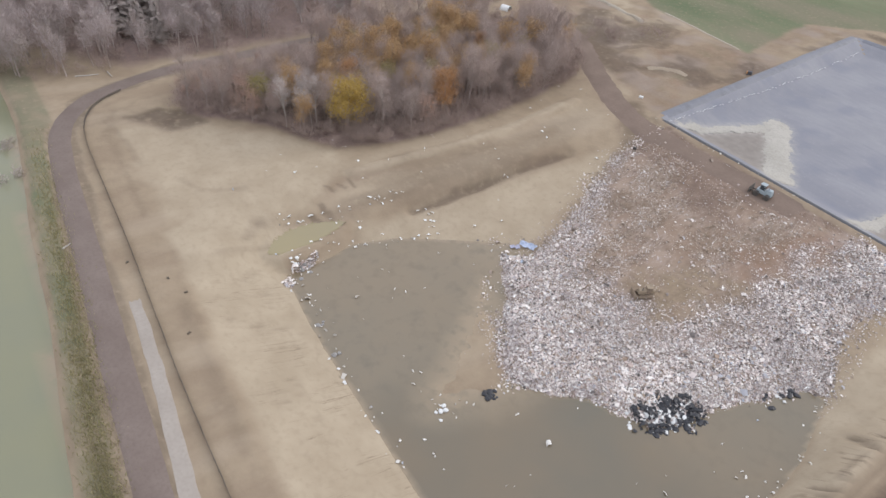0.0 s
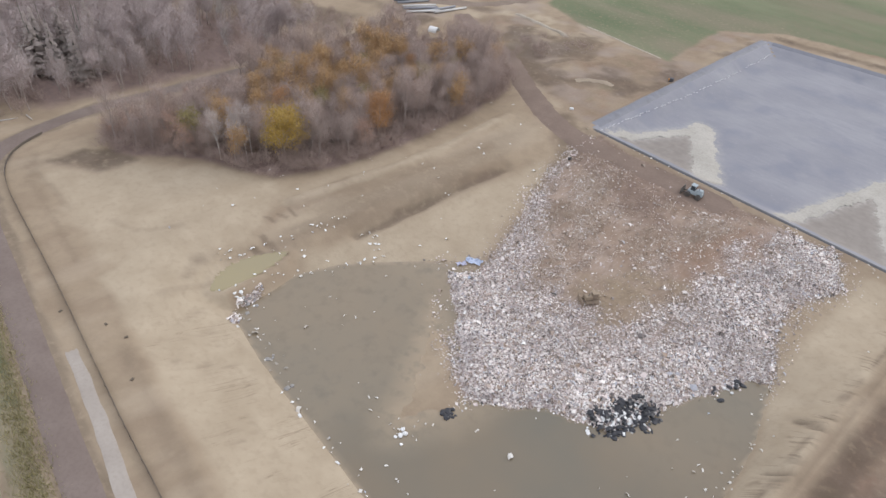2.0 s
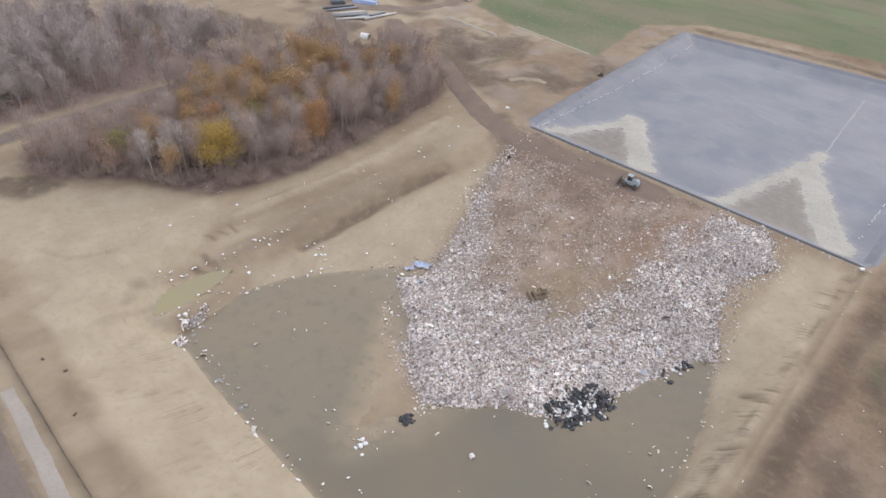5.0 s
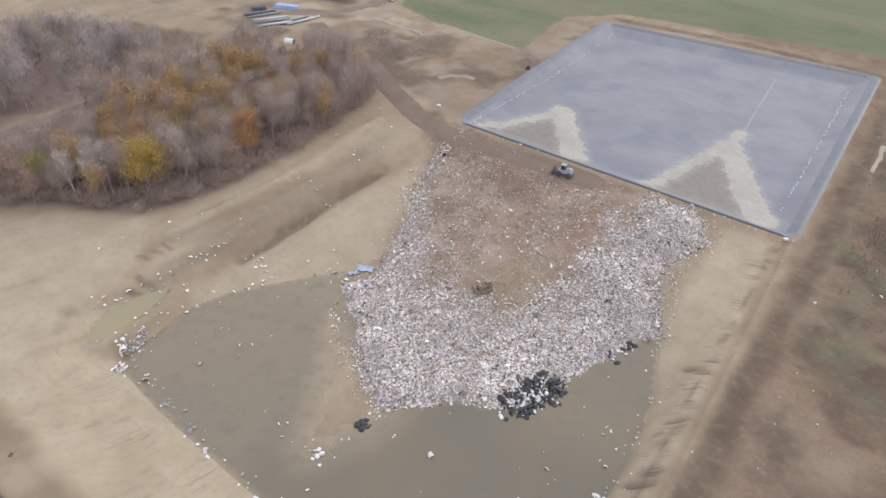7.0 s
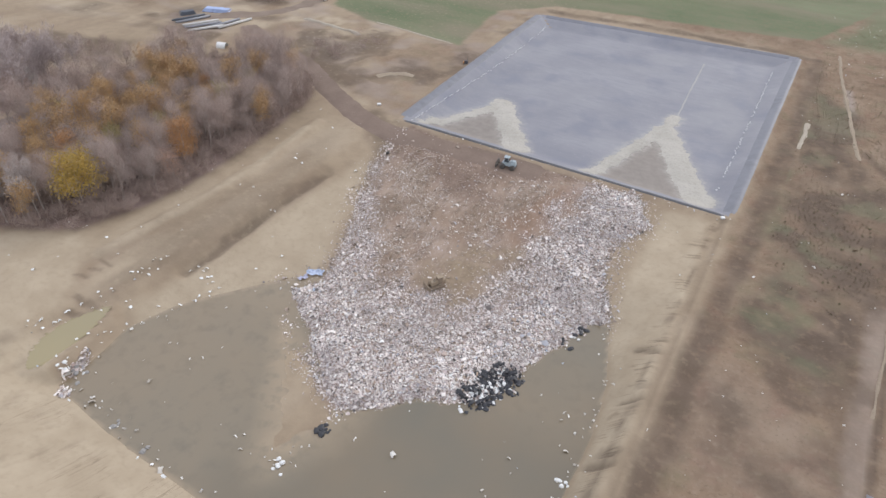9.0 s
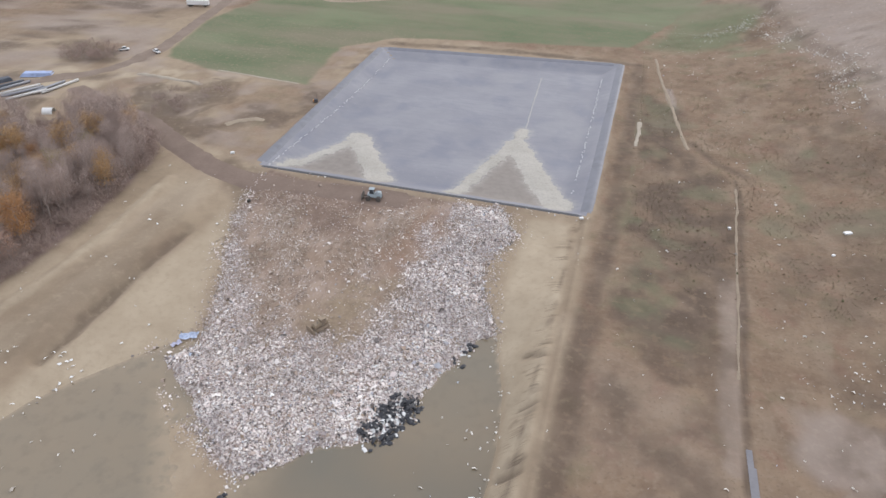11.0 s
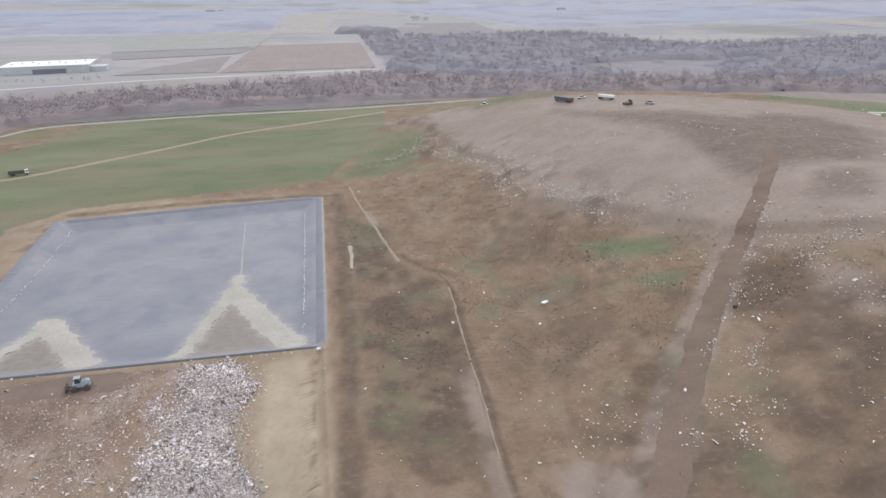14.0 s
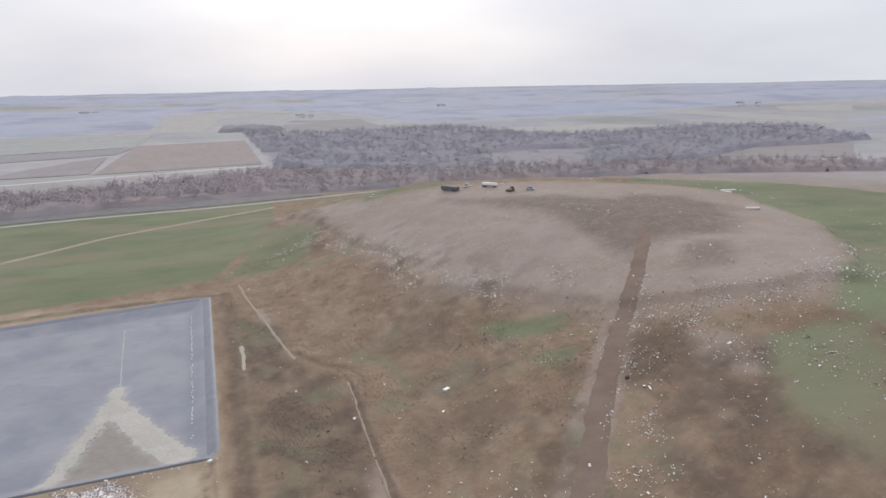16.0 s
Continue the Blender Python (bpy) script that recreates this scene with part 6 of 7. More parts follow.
warehouse()
ROOF = plain("grey shingles", (0.30, 0.30, 0.32), 0.8, 0, 0.3, 1.5)
for at, turn, size in (((1850, 1890), 20, (38, 18, 8)), ((1895, 1850), 10, (22, 14, 7)), ((-372, 2790), 5, (34, 16, 8)), ((-340, 2830), 30, (20, 12, 7)), ((352, 2350), 15, (30, 14, 7)), ((385, 2330), 0, (16, 11, 6)),
                       ((-690, 1500), 8, (60, 20, 7)), ((960, 2580), 30, (40, 18, 8))):
    house(at, turn, size, ROOF)


# ---- vehicles and machines ----
def wheel(parent, at, radius, width, hub=STEEL, cleats=0):
    w = part("wheel", drum(radius, width, at, "y", 16), RUBBER if not cleats else STEEL, parent)
    part("rim", drum(radius * 0.55, width + 0.06, at, "y", 10), hub, w)
    if cleats:
        bm = bmesh.new()
        for k in range(cleats):
            a = 6.283 * k / cleats
            for s in (-0.3, 0.3):
                block((0.16, width * 0.3, 0.16), (at[0] + math.cos(a) * radius, at[1] + s * width, at[2] + math.sin(a) * radius - 0.08), 0, 0.6, bm)
        tagged(part("cleat", bm, STEEL, w), kind="stuff")
    return w


def compactor(paint, at, turn, label):
    """A landfill compactor: cleated steel drums, a cab and a wide blade; the front points along x."""
    c = new("compactor")
    part("body", block((4.6, 1.9, 1.25), (-0.5, 0, 0.95), 0.12, 0.96), paint, c)
    part("hood", block((2.0, 1.6, 0.75), (-1.7, 0, 2.18), 0.15, 0.86), paint, c)
    cab = part("cab", block((1.5, 1.5, 1.55), (0.35, 0, 2.18), 0.08, 0.9), GLASS_DARK, c, "tinted cab glass")
    part("roof", block((1.75, 1.75, 0.16), (0.35, 0, 3.74), 0.05), paint, cab)
    for sx in (-0.62, 0.62):
        for sy in (-0.66, 0.66):
            part("pillar", block((0.1, 0.1, 1.56), (0.35 + sx, sy, 2.18)), paint, cab)
    part("exhaust", drum(0.09, 1.0, (-1.5, 0.5, 3.3), "z", 8), STEEL, c)
    for sx in (-1.9, 1.35):
        for sy in (-1.32, 1.32):
            wheel(c, (sx, sy, 0.85), 0.8, 0.95, STEEL, 14)
    blade = part("blade", block((0.28, 3.9, 1.15), (3.4, 0, 0.2), 0.06), STEEL, c, "wide worn steel blade")
    part("screen", block((0.10, 3.7, 0.75), (3.46, 0, 1.35), 0.02), STEEL, blade)
    for sy in (-0.75, 0.75):
        part("arm", block((1.9, 0.22, 0.3), (2.4, sy, 0.6), 0.03), STEEL, c)
    c.matrix_world = pose(*at, height(*at) + 0.02, 0, 0, turn)
    return tagged(c, label, "compactor")


def dozer(paint, at, turn, label, size=1.0, under=None):
    """A tracked dozer; the front points along x."""
    d = new("bulldozer")
    for sy in (-1.05, 1.05):
        bm = block((3.6, 0.6, 1.0), (0, sy, 0.05), 0.32)
        t = part("track", bm, under or STEEL, d)
        bm = bmesh.new()
        for k in range(12):
            block((0.1, 0.62, 0.06), (-1.45 + 0.265 * k, sy, 1.04), 0, 1, bm)
        part("grouser", bm, under or RUBBER, t)
    part("body", block((2.0, 1.35, 1.05), (0.75, 0, 0.9), 0.12, 0.9), paint, d)
    cab = part("cab", block((1.35, 1.4, 1.45), (-0.75, 0, 1.2), 0.08, 0.88), under or GLASS_DARK, d, "dusty cab glass")
    part("roof", block((1.6, 1.6, 0.14), (-0.75, 0, 2.66), 0.04), paint, cab)
    for sx in (-0.55, 0.55):
        for sy in (-0.6, 0.6):
            part("pillar", block((0.1, 0.1, 1.46), (-0.75 + sx, sy, 1.2)), paint, cab)
    part("fuel_tank", block((0.7, 1.4, 1.0), (-1.65, 0, 0.9), 0.1), paint, d)
    part("blade", block((0.3, 3.3, 1.2), (2.55, 0, 0.1), 0.08), under or STEEL, d, "worn steel blade")
    for sy in (-0.9, 0.9):
        part("push_arm", block((2.2, 0.18, 0.25), (1.5, sy, 0.45), 0.03), paint, d)
    part("exhaust", drum(0.07, 0.9, (0.9, 0.35, 2.3), "z", 8), STEEL, d)
    d.matrix_world = pose(*at, height(*at), 0, 0, turn) @ Matrix.Diagonal((size, size, size, 1))
    return tagged(d, label, "bulldozer")


def truck(at, turn, cab_paint, bed_paint, label, long=7.0):
    """A tipper lorry; the front points along x."""
    t = new("dump_truck")
    part("chassis", block((long + 2.2, 0.9, 0.35), (0, 0, 0.75), 0.03), STEEL, t)
    cab = part("cab", block((1.9, 2.4, 2.2), (long / 2 + 0.9, 0, 0.9), 0.15, 0.92), cab_paint, t)
    part("windscreen", block((0.08, 2.0, 0.85), (long / 2 + 1.83, 0, 1.95), 0.02), GLASS_DARK, cab)
    for sy in (-1.17, 1.17):
        part("side_window", block((0.9, 0.06, 0.7), (long / 2 + 0.95, sy, 2.0), 0.02), GLASS_DARK, cab)
    bm = bmesh.new()
    block((long, 0.14, 1.4), (-0.9, 1.18, 1.15), 0.02, 1, bm)
    block((long, 0.14, 1.4), (-0.9, -1.18, 1.15), 0.02, 1, bm)
    block((0.14, 2.5, 1.6), (long / 2 - 0.9, 0, 1.15), 0.02, 1, bm)
    block((long, 2.4, 0.14), (-0.9, 0, 1.1), 0.02, 1, bm)
    part("tipper_bed", bm, bed_paint, t, "dark steel tipping bed")
    for sx in (long / 2 + 0.7, -long / 2 + 0.5, -long / 2 + 1.8):
        for sy in (-1.05, 1.05):
            wheel(t, (sx, sy, 0.55), 0.55, 0.4)
    t.matrix_world = pose(*at, height(*at) + 0.2, 0, 0, turn)
    return tagged(t, label, "truck")


def car(at, turn, paint, label):
    """A pickup; the front points along x."""
    c = new("pickup_truck")
    part("body", block((5.2, 1.9, 0.75), (0, 0, 0.45), 0.14, 0.97), paint, c)
    cab = part("cab", block((2.3, 1.7, 0.75), (0.2, 0, 1.2), 0.12, 0.8), GLASS_DARK, c, "tinted cab windows")
    part("roof", block((1.75, 1.4, 0.08), (0.2, 0, 1.94), 0.03), paint, cab)
    part("load_bed", block((1.7, 1.5, 0.06), (-1.65, 0, 1.2), 0.02), RUBBER, c)
    for sx in (-1.6, 1.6):
        for sy in (-0.85, 0.85):
            wheel(c, (sx, sy, 0.38), 0.38, 0.25)
    for sy in (-0.65, 0.65):
        part("headlight", block((0.06, 0.35, 0.18), (2.6, sy, 0.8), 0.02), WHITE_PAINT, c)
    c.matrix_world = pose(*at, height(*at), 0, 0, turn)
    return tagged(c, label, "pickup truck", "pickups on the site")


def trailer(at, turn, size, paint, label, load=None):
    """A flat or boxed semi-trailer."""
    t = new("trailer")
    part("deck", block((size[0], size[1], 0.3), (0, 0, 0.95), 0.04), STEEL, t)
    if size[2]:
        part("box", block((size[0] * 0.98, size[1] * 0.98, size[2]), (0, 0, 1.25), 0.06), paint, t)
    if load:
        for k in range(3):
            part("load", block((size[0] * 0.26, size[1] * 0.8, 0.5 + 0.25 * (k % 2)), (size[0] * (k - 1) * 0.31, 0, 1.25), 0.05), load, t)
    for sx in (-size[0] * 0.4, -size[0] * 0.3, size[0] * 0.32):
        for sy in (-size[1] * 0.42, size[1] * 0.42):
            wheel(t, (sx, sy, 0.5), 0.5, 0.3)
    t.matrix_world = pose(*at, height(*at), 0, 0, turn)
    return tagged(t, label, "trailer")


compactor(GREY_PAINT, (-71.5, 173.5), 188, "grey-blue landfill compactor standing on the waste beside the cell")
dozer(plain("mud-caked yellow", (0.33, 0.26, 0.185), 0.8, 0, 0.5, 0.7), (-64, 116), 240, "mud-caked brown bulldozer working in the middle of the waste", 1.1, plain("dried mud", (0.29, 0.225, 0.165), 0.9, 0, 0.5, 0.5))
truck((-180, 425), 14, WHITE_PAINT, plain("dark green paint", (0.09, 0.11, 0.09), 0.6, 0, 0.4, 0.5), "dump truck with white cab and dark bed on gravel", 8.0)
trailer((149, 387), -60, (13.0, 3.0, 1.6), plain("dark tarpaulin", (0.10, 0.115, 0.13), 0.7, 0, 0.3, 1.0), "dark covered trailer parked on the hilltop")
trailer((170, 372), -48, (10.0, 2.5, 1.5), WHITE_PAINT, "white box trailer parked on the hilltop")
car((160, 386), 15, WHITE_PAINT, "white pickup parked on the hilltop")
car((184.5, 346), -42, plain("silver paint", (0.45, 0.47, 0.50), 0.4, 0.3, 0.2, 0.6), "silver pickup parked on the hilltop")
dozer(plain("dusty yellow paint", (0.33, 0.25, 0.12), 0.7, 0, 0.4, 0.5), (174.3, 351), 200, "yellow bulldozer on the bare hilltop", 1.1)
car((112.5, 441), 6, WHITE_PAINT, "white pickup on the shoulder of the hill")
car((-247, 277), 40, WHITE_PAINT, "white pickup parked in the yard")
car((-230, 280), -30, WHITE_PAINT, "white pickup parked in the yard")
trailer((-265, 370), 12, (14, 2.6, 2.6), WHITE_PAINT, "white box trailer beside the yard road")


def membrane_roll(at, turn, long, radius, cover, label):
    """A roll of liner on timber bearers, with its hollow core and a loose flap."""
    roll = new("membrane_roll")
    bm = bmesh.new()
    n = 18
    rows = [[bm.verts.new((s * long / 2, math.cos(6.283 * k / n) * q * (1 + 0.03 * math.sin(3 * k)), 0.16 + radius + math.sin(6.283 * k / n) * q)) for k in range(n)] for s, q in ((-1, radius * 0.25), (-1, radius), (1, radius), (1, radius * 0.25))]
    for u, v in zip(rows, rows[1:]):
        for k in range(n):
            bm.faces.new((u[k], u[(k + 1) % n], v[(k + 1) % n], v[k]))
    part("sheet", bm, cover, roll, smooth=True)
    part("core", drum(radius * 0.27, long * 1.04, (0, 0, 0.16 + radius), "x", 10), STEEL, roll, "dark pipe core")
    part("flap", block((long * 0.96, radius * 1.4, 0.05), (0, radius * 1.2, 0.03), 0.02), cover, roll)
    for s in (-0.35, 0.35):
        part("bearer", block((0.2, radius * 2.2, 0.16), (s * long, 0, 0), 0.02), WOOD, roll)
    roll.matrix_world = pose(*at, height(*at), 0, 0, turn)
    tagged(roll, label, "membrane roll", "rolls of liner in the yard")


def covered_stack(at, turn, size, cover, label):
    """Pallets of goods under a slack tarpaulin."""
    s = new("covered_stack")
    for k in range(4):
        part("pallet", block((size[0] * 0.22, size[1] * 0.8, size[2] * (0.8 + 0.12 * (k % 2))), (size[0] * (k - 1.5) * 0.245, 0, 0), 0.05), WOOD, s)
    n, m = 21, 9
    verts = []
    for j in range(m):
        for i in range(n):
            u, v = 2 * i / (n - 1) - 1, 2 * j / (m - 1) - 1
            edge = max(abs(u), abs(v))
            z = size[2] * (1.06 + 0.10 * noise.noise(Vector((u * 4, v * 2, turn)))) * (1 - float(step(0.82, 1.0, edge))) + 0.05
            verts.append((u * size[0] * 0.54, v * size[1] * 0.54, z))
    faces = [(j * n + i, j * n + i + 1, (j + 1) * n + i + 1, (j + 1) * n + i) for j in range(m - 1) for i in range(n - 1)]
    link_mesh("tarpaulin", verts, faces, cover, s).modifiers.new("thickness", "SOLIDIFY").thickness = 0.05
    s.matrix_world = pose(*at, height(*at), 0, 0, turn)
    tagged(s, label, "covered stack")


GREY_ROLL, PALE_ROLL, DARK_ROLL = plain("grey liner", (0.30, 0.31, 0.34), 0.5, 0, 0.3, 1.0), plain("pale liner", (0.60, 0.59, 0.57), 0.6, 0, 0.3, 1.0), plain("dark liner", (0.09, 0.10, 0.12), 0.45, 0, 0.3, 1.0)
for (ax, ay), (bx, by), cover, words in (((-264.5, 209.5), (-259.5, 225), DARK_ROLL, "dark roll of liner lying in the yard"), ((-261.3, 208.9), (-256.1, 225.1), GREY_ROLL, "grey roll of liner lying in the yard"),
                                         ((-256, 208.1), (-249, 223.6), PALE_ROLL, "pale roll of liner lying in the yard"), ((-252.4, 206), (-245.2, 221.5), GREY_ROLL, "grey roll of liner lying in the yard"),
                                         ((-247.4, 203.3), (-240.3, 218.4), PALE_ROLL, "pale roll of liner lying in the yard"), ((-244.5, 211), (-241.6, 230), GREY_ROLL, "grey roll of liner lying in the yard"),
                                         ((-240.3, 215.1), (-237.6, 233.8), PALE_ROLL, "pale roll of liner lying in the yard")):
    membrane_roll(((ax + bx) / 2, (ay + by) / 2), math.degrees(math.atan2(by - ay, bx - ax)), math.hypot(bx - ax, by - ay), 0.55, cover, words)
covered_stack((-259.5, 233.5), 22, (13.5, 4.2, 1.5), BLUE_SHEET, "long stack under a light blue tarpaulin in the yard")
covered_stack((-268, 222), 60, (7.0, 4.0, 1.6), plain("dark slate sheet", (0.08, 0.09, 0.11), 0.6, 0, 0.3, 0.8), "stack under a dark slate tarpaulin in the yard")



def shelter(at, turn):
    s = new("fabric_shelter")
    n, m = 10, 6
    verts, faces = [], []
    for i in range(m):
        for k in range(n):
            a = math.pi * k / (n - 1)
            sag = 1 - 0.03 * (i % 2)
            verts.append(((i / (m - 1) - 0.5) * 6.5, math.cos(a) * 2.4 * sag, math.sin(a) * 2.6 * sag))
    faces = [(i * n + k, i * n + k + 1, (i + 1) * n + k + 1, (i + 1) * n + k) for i in range(m - 1) for k in range(n - 1)]
    ob = link_mesh("cover", verts, faces, WHITE_PAINT, s)
    ob.modifiers.new("thickness", "SOLIDIFY").thickness = 0.08
    for i in (-1, 1):
        bm = bmesh.new()
        for k in range(n - 1):
            a, b = math.pi * k / (n - 1), math.pi * (k + 1) / (n - 1)
            drum(0.05, 0.9, (i * 3.2, (math.cos(a) + math.cos(b)) * 1.14, (math.sin(a) + math.sin(b)) * 1.24), "x", 6, bm)
        part("hoop", bm, STEEL, s)
    s.matrix_world = pose(*at, height(*at), 0, 0, turn) @ Matrix.Diagonal((0.62, 0.8, 0.8, 1))
    tagged(s, "white arched fabric shelter at the edge of the wood", "shelter")


shelter((-222.5, 199.5), 20)


def pump(at, turn):
    p = new("pump_station")
    part("skid", block((2.2, 1.4, 0.25), (0, 0, 0), 0.03), STEEL, p)
    part("housing", block((1.6, 1.1, 1.2), (0.1, 0, 0.25), 0.06), plain("dark housing", (0.09, 0.09, 0.10), 0.6, 0, 0.3, 0.4), p)
    part("tank", drum(0.45, 1.0, (-0.75, 0, 0.75), "y", 12), plain("faded orange paint", (0.50, 0.24, 0.08), 0.6, 0, 0.3, 0.4), p, "faded orange tank")
    part("mast", drum(0.05, 2.0, (0.7, 0.4, 2.4), "z", 8), STEEL, p)
    p.matrix_world = pose(*at, height(*at), 0, 0, turn)
    tagged(p, "small dark pump with an orange tank beside the lined cell", "pump")


pump((-125.6, 245), 30)


# ---- fence, sandbags and small things ----
def silt_fence():
    fence = new("silt_fence")
    line = smooth_line([(-218, 33), (-212, 24), (-203, 18.8), (-190, 16.4), (-165, 15.1), (-144, 14.2), (-119, 12.7), (-96, 11.2), (-78, 10.4), (-63, 9.9), (-45, 9.2)], 1.5)
    z = land(line[:, 0], line[:, 1])
    n = len(line)
    sag = 0.08 * cloudy(line[:, 0], line[:, 1], 4, 97)
    verts = np.concatenate([np.column_stack([line, z - 0.1]), np.column_stack([line[:, 0], line[:, 1] + sag, z + 0.75 + sag])])
    ob = link_mesh("fabric", verts, [(i, i + 1, n + i + 1, n + i) for i in range(n - 1)], FABRIC, fence, "sagging black filter cloth")
    ob.modifiers.new("thickness", "SOLIDIFY").thickness = 0.06
    post = None
    for i in range(0, n, 2):
        if post is None:
            post = part("post", block((0.09, 0.09, 1.15), (0, 0, -0.1), 0.0, 0.8), WOOD, fence)
            q = post
        else:
            q = new("post", post.data)
            q.parent = fence
        q.location = (line[i][0], line[i][1] - 0.12, z[i])
    tagged(fence, "low black silt fence on timber posts beside the haul road", "fence")


silt_fence()


def sandbags():
    bm = bmesh.new()
    bmesh.ops.create_icosphere(bm, subdivisions=1, radius=0.5)
    for v in bm.verts:
        v.co = Vector((v.co.x * 1.5, v.co.y * 0.85, max(v.co.z * 0.5, -0.12) + 0.12)) * 0.62
    bag = part("sandbag", bm, plain("white sandbag", (0.62, 0.62, 0.63), 0.8, 0, 0.3, 0.5), None)
    tagged(bag, "white sandbag holding down the membrane of the cell", "sandbag", "sandbags along the cell")
    r = random.Random(9)
    first = True
    for line in ([(-115.6, 186), (-115.4, 206), (-115.3, 232), (-115.4, 254), (-117.4, 301), (-118.5, 318)], [(-10.2, 200), (-10.1, 245), (-10.1, 284), (-10.4, 327)]):
        for px, py in smooth_line(line, 1.25):
            if r.random() < 0.6:
                ob = bag if first else new("sandbag", bag.data)
                if not first:
                    tagged(ob, bag["label"], bag["category"], bag["group"])
                first = False
                px += r.uniform(-0.3, 0.3)
                ob.matrix_world = pose(px, py, height(px, py) + 0.13, 0, 0, 90 + r.uniform(-40, 40))


sandbags()


def crate(at, size, turn, material, label, category, name):
    """A box-like thing thrown out on the ground, slumped and dented."""
    bm = block(size, (0, 0, 0), min(size) * 0.12, 0.97)
    for v in bm.verts:
        v.co += Vector((noise.noise(v.co * 1.3), noise.noise(v.co * 1.3 + Vector((5, 0, 0))), 0)) * 0.08
    ob = part(name, bm, material, None)
    ob.matrix_world = pose(*at, height(*at) + 0.02, 0, 0, turn)
    return tagged(ob, label, category)


crate((71.9, 193.1), (2.6, 1.3, 0.5), 25, WHITE_PAINT, "white mattress dumped on the weedy slope", "mattress", "mattress")
crate((39, 190), (0.9, 0.8, 0.7), 10, WHITE_PAINT, "white plastic drum lying beside the path", "drum", "plastic_drum")
crate((66, 180.5), (1.1, 0.7, 0.4), 50, WHITE_PAINT, "white foam block dumped on the weedy slope", "foam block", "foam_block")
crate((118.9, 146.3), (2.2, 0.5, 0.3), 70, WHITE_PAINT, "pale broken panel beside the haul road", "panel", "panel")
crate((117.7, 155.6), (1.2, 0.9, 0.8), 20, plain("dark rubber", (0.06, 0.06, 0.06), 0.8), "dark lump of rubber beside the haul road", "rubble", "rubber_lump")
crate((-132.3, 189.2), (1.5, 1.0, 0.6), 30, WHITE_PAINT, "white sack lying beside the dirt road", "sack", "bulk_sack")
crate((-5.3, 181), (1.2, 0.9, 0.6), 30, WHITE_PAINT, "white sack at the corner of the cell", "sack", "bulk_sack")
crate((-109.5, 161), (1.1, 0.8, 0.9), 30, plain("dark drum", (0.07, 0.065, 0.06), 0.7), "dark drum at the tip of the waste", "drum", "oil_drum")
crate((293, 302), (9.0, 1.6, 0.5), 160, plain("pale pipe bundle", (0.70, 0.68, 0.60), 0.6), "bundle of pale pipes on the green hilltop", "pipes", "pipe_bundle")
crate((286, 296), (5.0, 2.6, 1.0), 150, plain("cream sheeting", (0.66, 0.64, 0.56), 0.6), "cream sheeted stack on the green hilltop", "stack", "sheeted_stack")
crate((253, 244), (6.5, 2.2, 0.9), 150, plain("bleached boards", (0.62, 0.58, 0.52), 0.8), "bleached board stack at the edge of the bare hilltop", "board stack", "board_stack")
for at in ((-122, 18), (-115.5, 19.9), (-103.2, 16.4), (-131.9, 11.8)):
    crate(at, (0.7, 0.45, 0.22), 40 * at[1], plain("dark clod", (0.13, 0.105, 0.08), 0.95), "dark clod of earth on the bank top", "clod", "clod")
for (a, b), turn, long in (((-233.5, 26.5), 75, 7.5), ((-231, 33), 5, 5.0), ((-144.3, 1.6), 120, 2.4)):
    c = Vector((math.cos(radians(turn)), math.sin(radians(turn)), 0)) * long / 2
    v, f = [], []
    o = Vector((a, b, height(a, b) + 0.2))
    prism(v, f, o - c, o + c * 0.3, 0.24, 0.19, 7)
    prism(v, f, o + c * 0.3, o + c + Vector((0, 0, 0.15)), 0.19, 0.08, 7)
    tagged(link_mesh("fallen_trunk", v, f, BIRCH), "pale fallen trunk beside the haul road", "fallen trunk")


def brush(at, seed):
    v, f, tips = grow(seed, 4.0, 2.6, 9, -0.3)
    b = new("brushwood")
    link_mesh("branch", v, f, BARK, b)
    link_mesh("twig", *twigs(tips, seed, 160, 1.3, 0.05), BARK, b)
    b.matrix_world = pose(*at, POND - 0.6, 70, 20, seed * 40)
    tagged(b, "dark drowned brushwood lying in the pond", "brushwood", "brushwood in the pond")


for k, at in enumerate(((-204, -4), (-200, -6), (-182, -5), (-179, -8), (-181, -11))):
    brush(at, 300 + k)


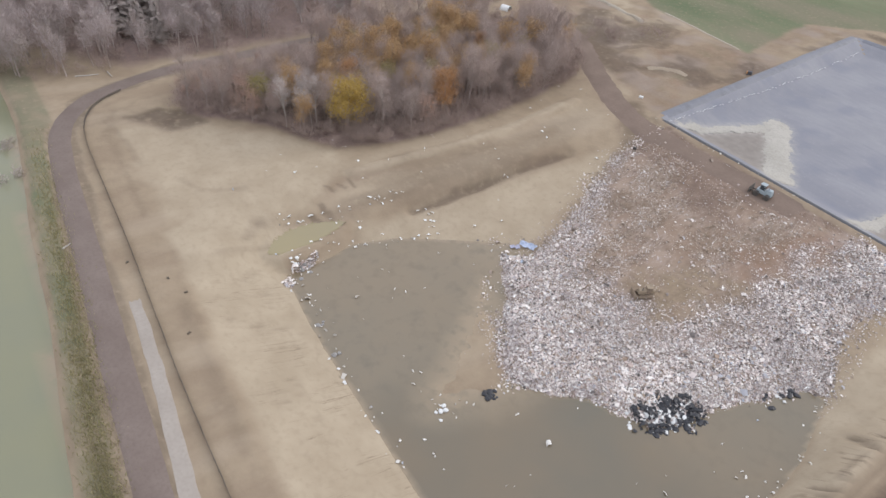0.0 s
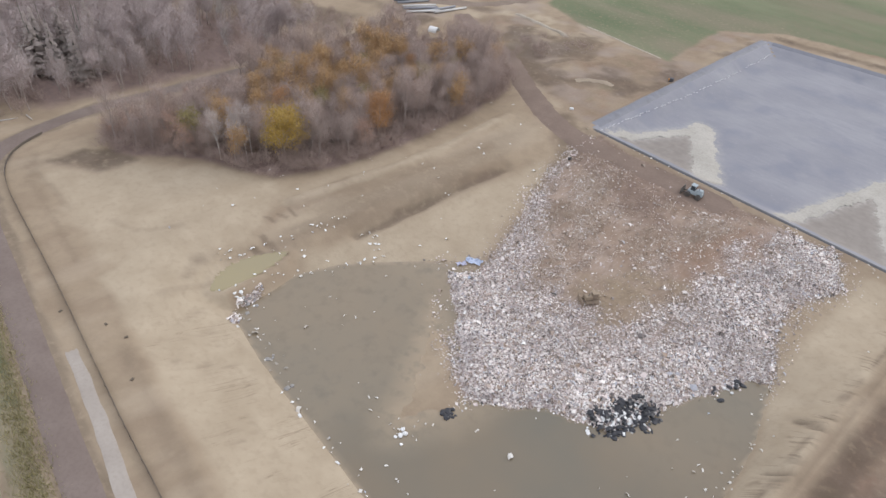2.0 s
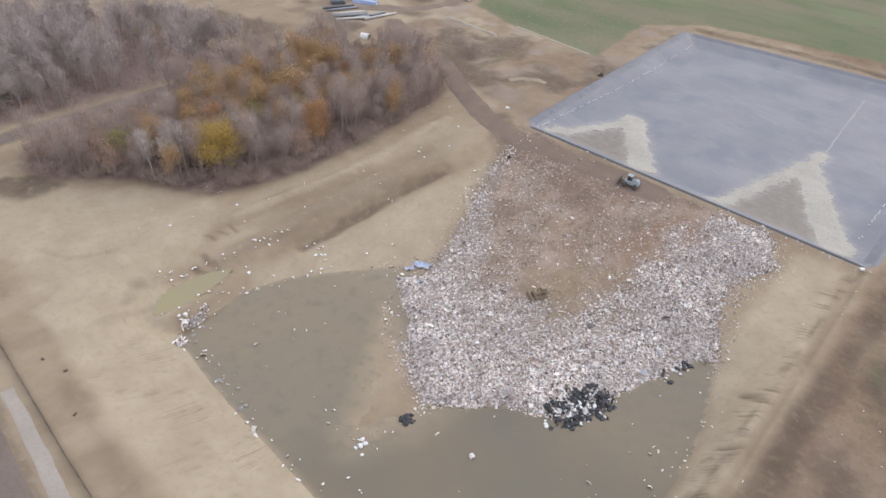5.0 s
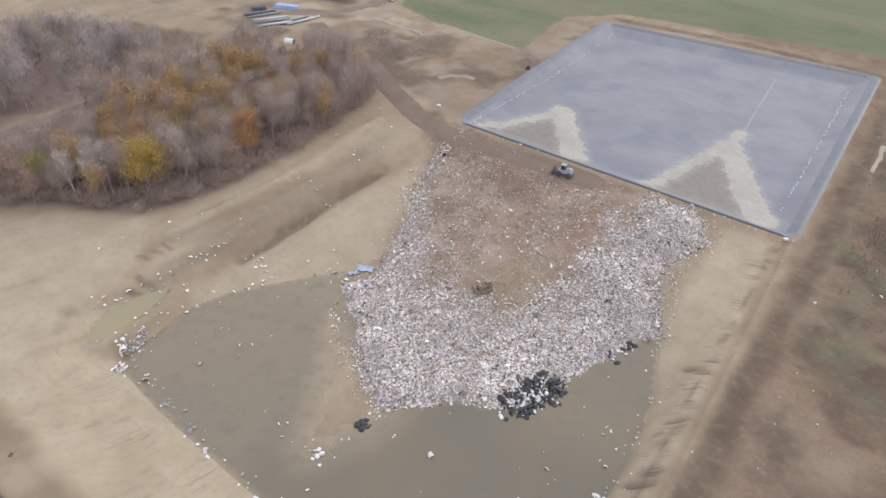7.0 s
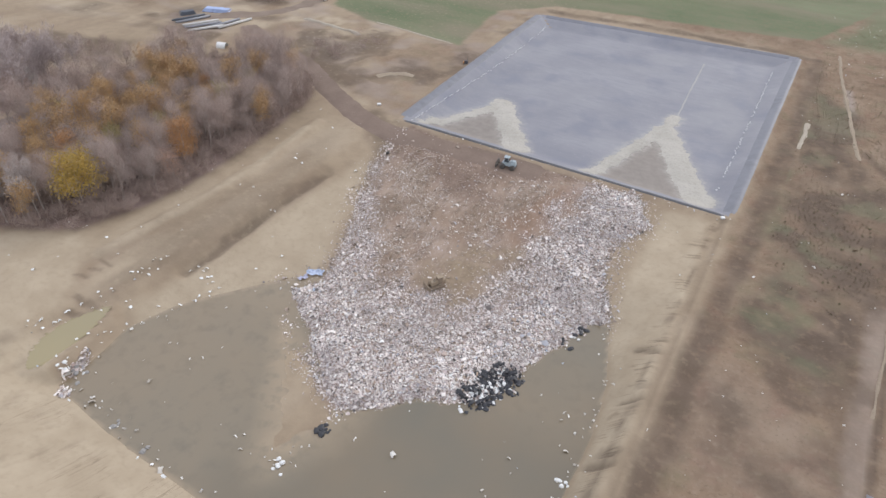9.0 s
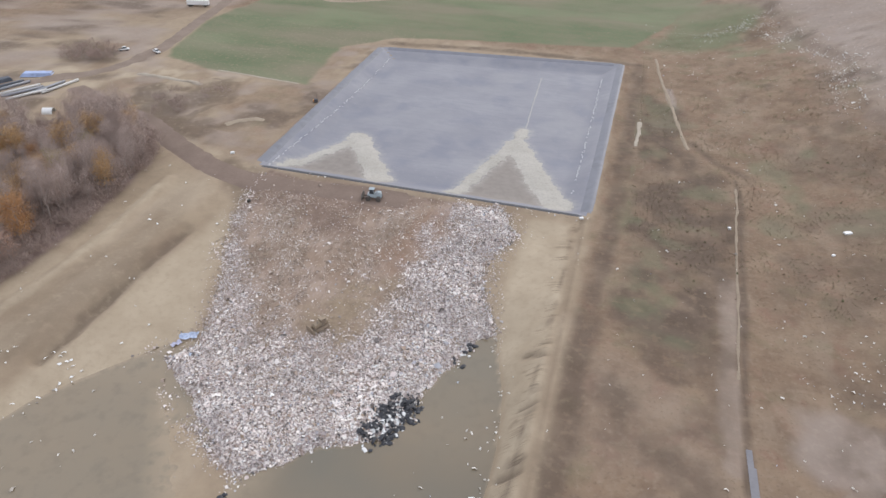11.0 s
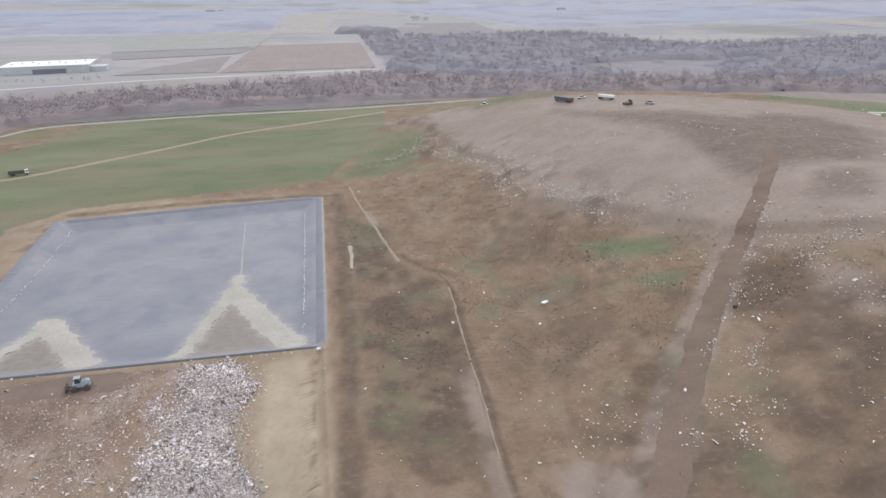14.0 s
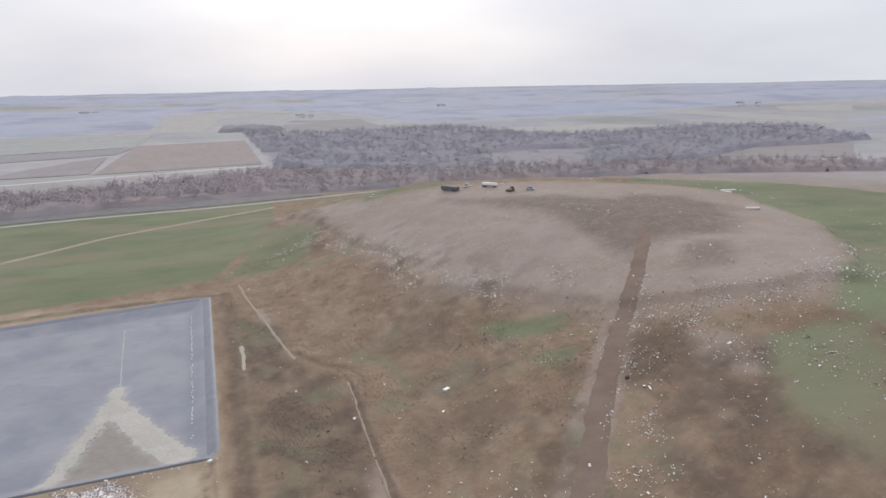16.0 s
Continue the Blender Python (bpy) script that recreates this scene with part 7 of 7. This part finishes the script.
def reeds():
    rng = np.random.default_rng(12)
    n = 9000
    t = rng.uniform(0, 1, n)
    x = -205 + 152 * np.sqrt(t)
    y = np.interp(x, [-212, -154, -124, -95, -60, -50], [4.5, -1.0, -3.4, -6.6, -10.2, -11.5]) + rng.normal(1.9, 1.6, n)
    z = land(x, y)
    lean, yaw, tall = rng.normal(0, 0.25, (2, n)), rng.uniform(0, 6.283, n), rng.uniform(0.4, 1.1, n)
    side = np.column_stack([np.cos(yaw), np.sin(yaw), np.zeros(n)]) * 0.09
    at = np.column_stack([x, y, z - 0.05])
    top = at + np.column_stack([lean[0] * tall, lean[1] * tall, tall])
    verts = np.stack([at - side, at + side, top], 1).reshape(-1, 3)
    mat = leaf_material("dry reeds", (0.38, 0.33, 0.19), (0.31, 0.295, 0.15), (0.44, 0.37, 0.23))
    tagged(fast_mesh("reeds", verts, np.arange(3 * n).reshape(-1, 3), mat, 3), "dry yellow-green reeds along the bank of the pond", "reeds", kind="stuff")


reeds()


def weed_density(x, y):
    """Dry weeds: thick on the slopes of the hill and beside the track, thin on the bare cap and the haul road."""
    bare = step(-8, 8, inside(x, y, BARE_CAP))
    lane = line_gap(x, y, [(48, 72), (62, 97), (82, 125), (100, 147), (115, 162), (132.6, 181.6), (154, 205), (180, 233)])
    return np.clip(0.30 + 1.1 * cloudy(x, y, 11, 141) + 0.5 * cloudy(x, y, 3, 144), 0.02, 1) * (1 - 0.9 * bare) * step(4.8, 6.5, lane) * step(1.5, 3.5, np.abs(x - 3.5) + 2 * (y > 344))


def weeds(name, box, count, size, colours, label, seed):
    """Tufts of three crossed blades each."""
    rng = np.random.default_rng(seed)
    x, y = spread(rng, count, box, weed_density)
    n = len(x)
    at = np.column_stack([x, y, land(x, y) - 0.05])
    tall, yaw = rng.lognormal(math.log(size), 0.4, n), rng.uniform(0, 6.283, n)
    rows = []
    for k in range(3):
        a = yaw + 2.09 * k
        side = np.column_stack([np.cos(a), np.sin(a), np.zeros(n)]) * (0.55 * tall)[:, None]
        lean = np.column_stack([rng.normal(0, 0.4, n) * tall, rng.normal(0, 0.4, n) * tall, tall])
        rows += [at - side, at + side, at + lean]
    verts = np.stack(rows, 1).reshape(-1, 3)
    tagged(fast_mesh(name, verts, np.arange(9 * n).reshape(-1, 3), leaf_material(label, *colours), 3), label, "weeds", kind="stuff")


weeds("dry_weeds", (8, 205, 150, 400), 60000, 0.16, ((0.235, 0.175, 0.124), (0.285, 0.218, 0.157), (0.20, 0.150, 0.106)), "dry brown weeds over the slope of the hill", 61)
weeds("green_weeds", (8, 205, 150, 400), 22000, 0.20, ((0.20, 0.195, 0.115), (0.235, 0.215, 0.135), (0.165, 0.165, 0.10)), "dull green weeds among the dry ones", 62)
weeds("pale_weeds", (8, 205, 150, 400), 30000, 0.17, ((0.36, 0.29, 0.21), (0.30, 0.235, 0.17), (0.42, 0.35, 0.26)), "pale straw tufts among the brown weeds", 63)
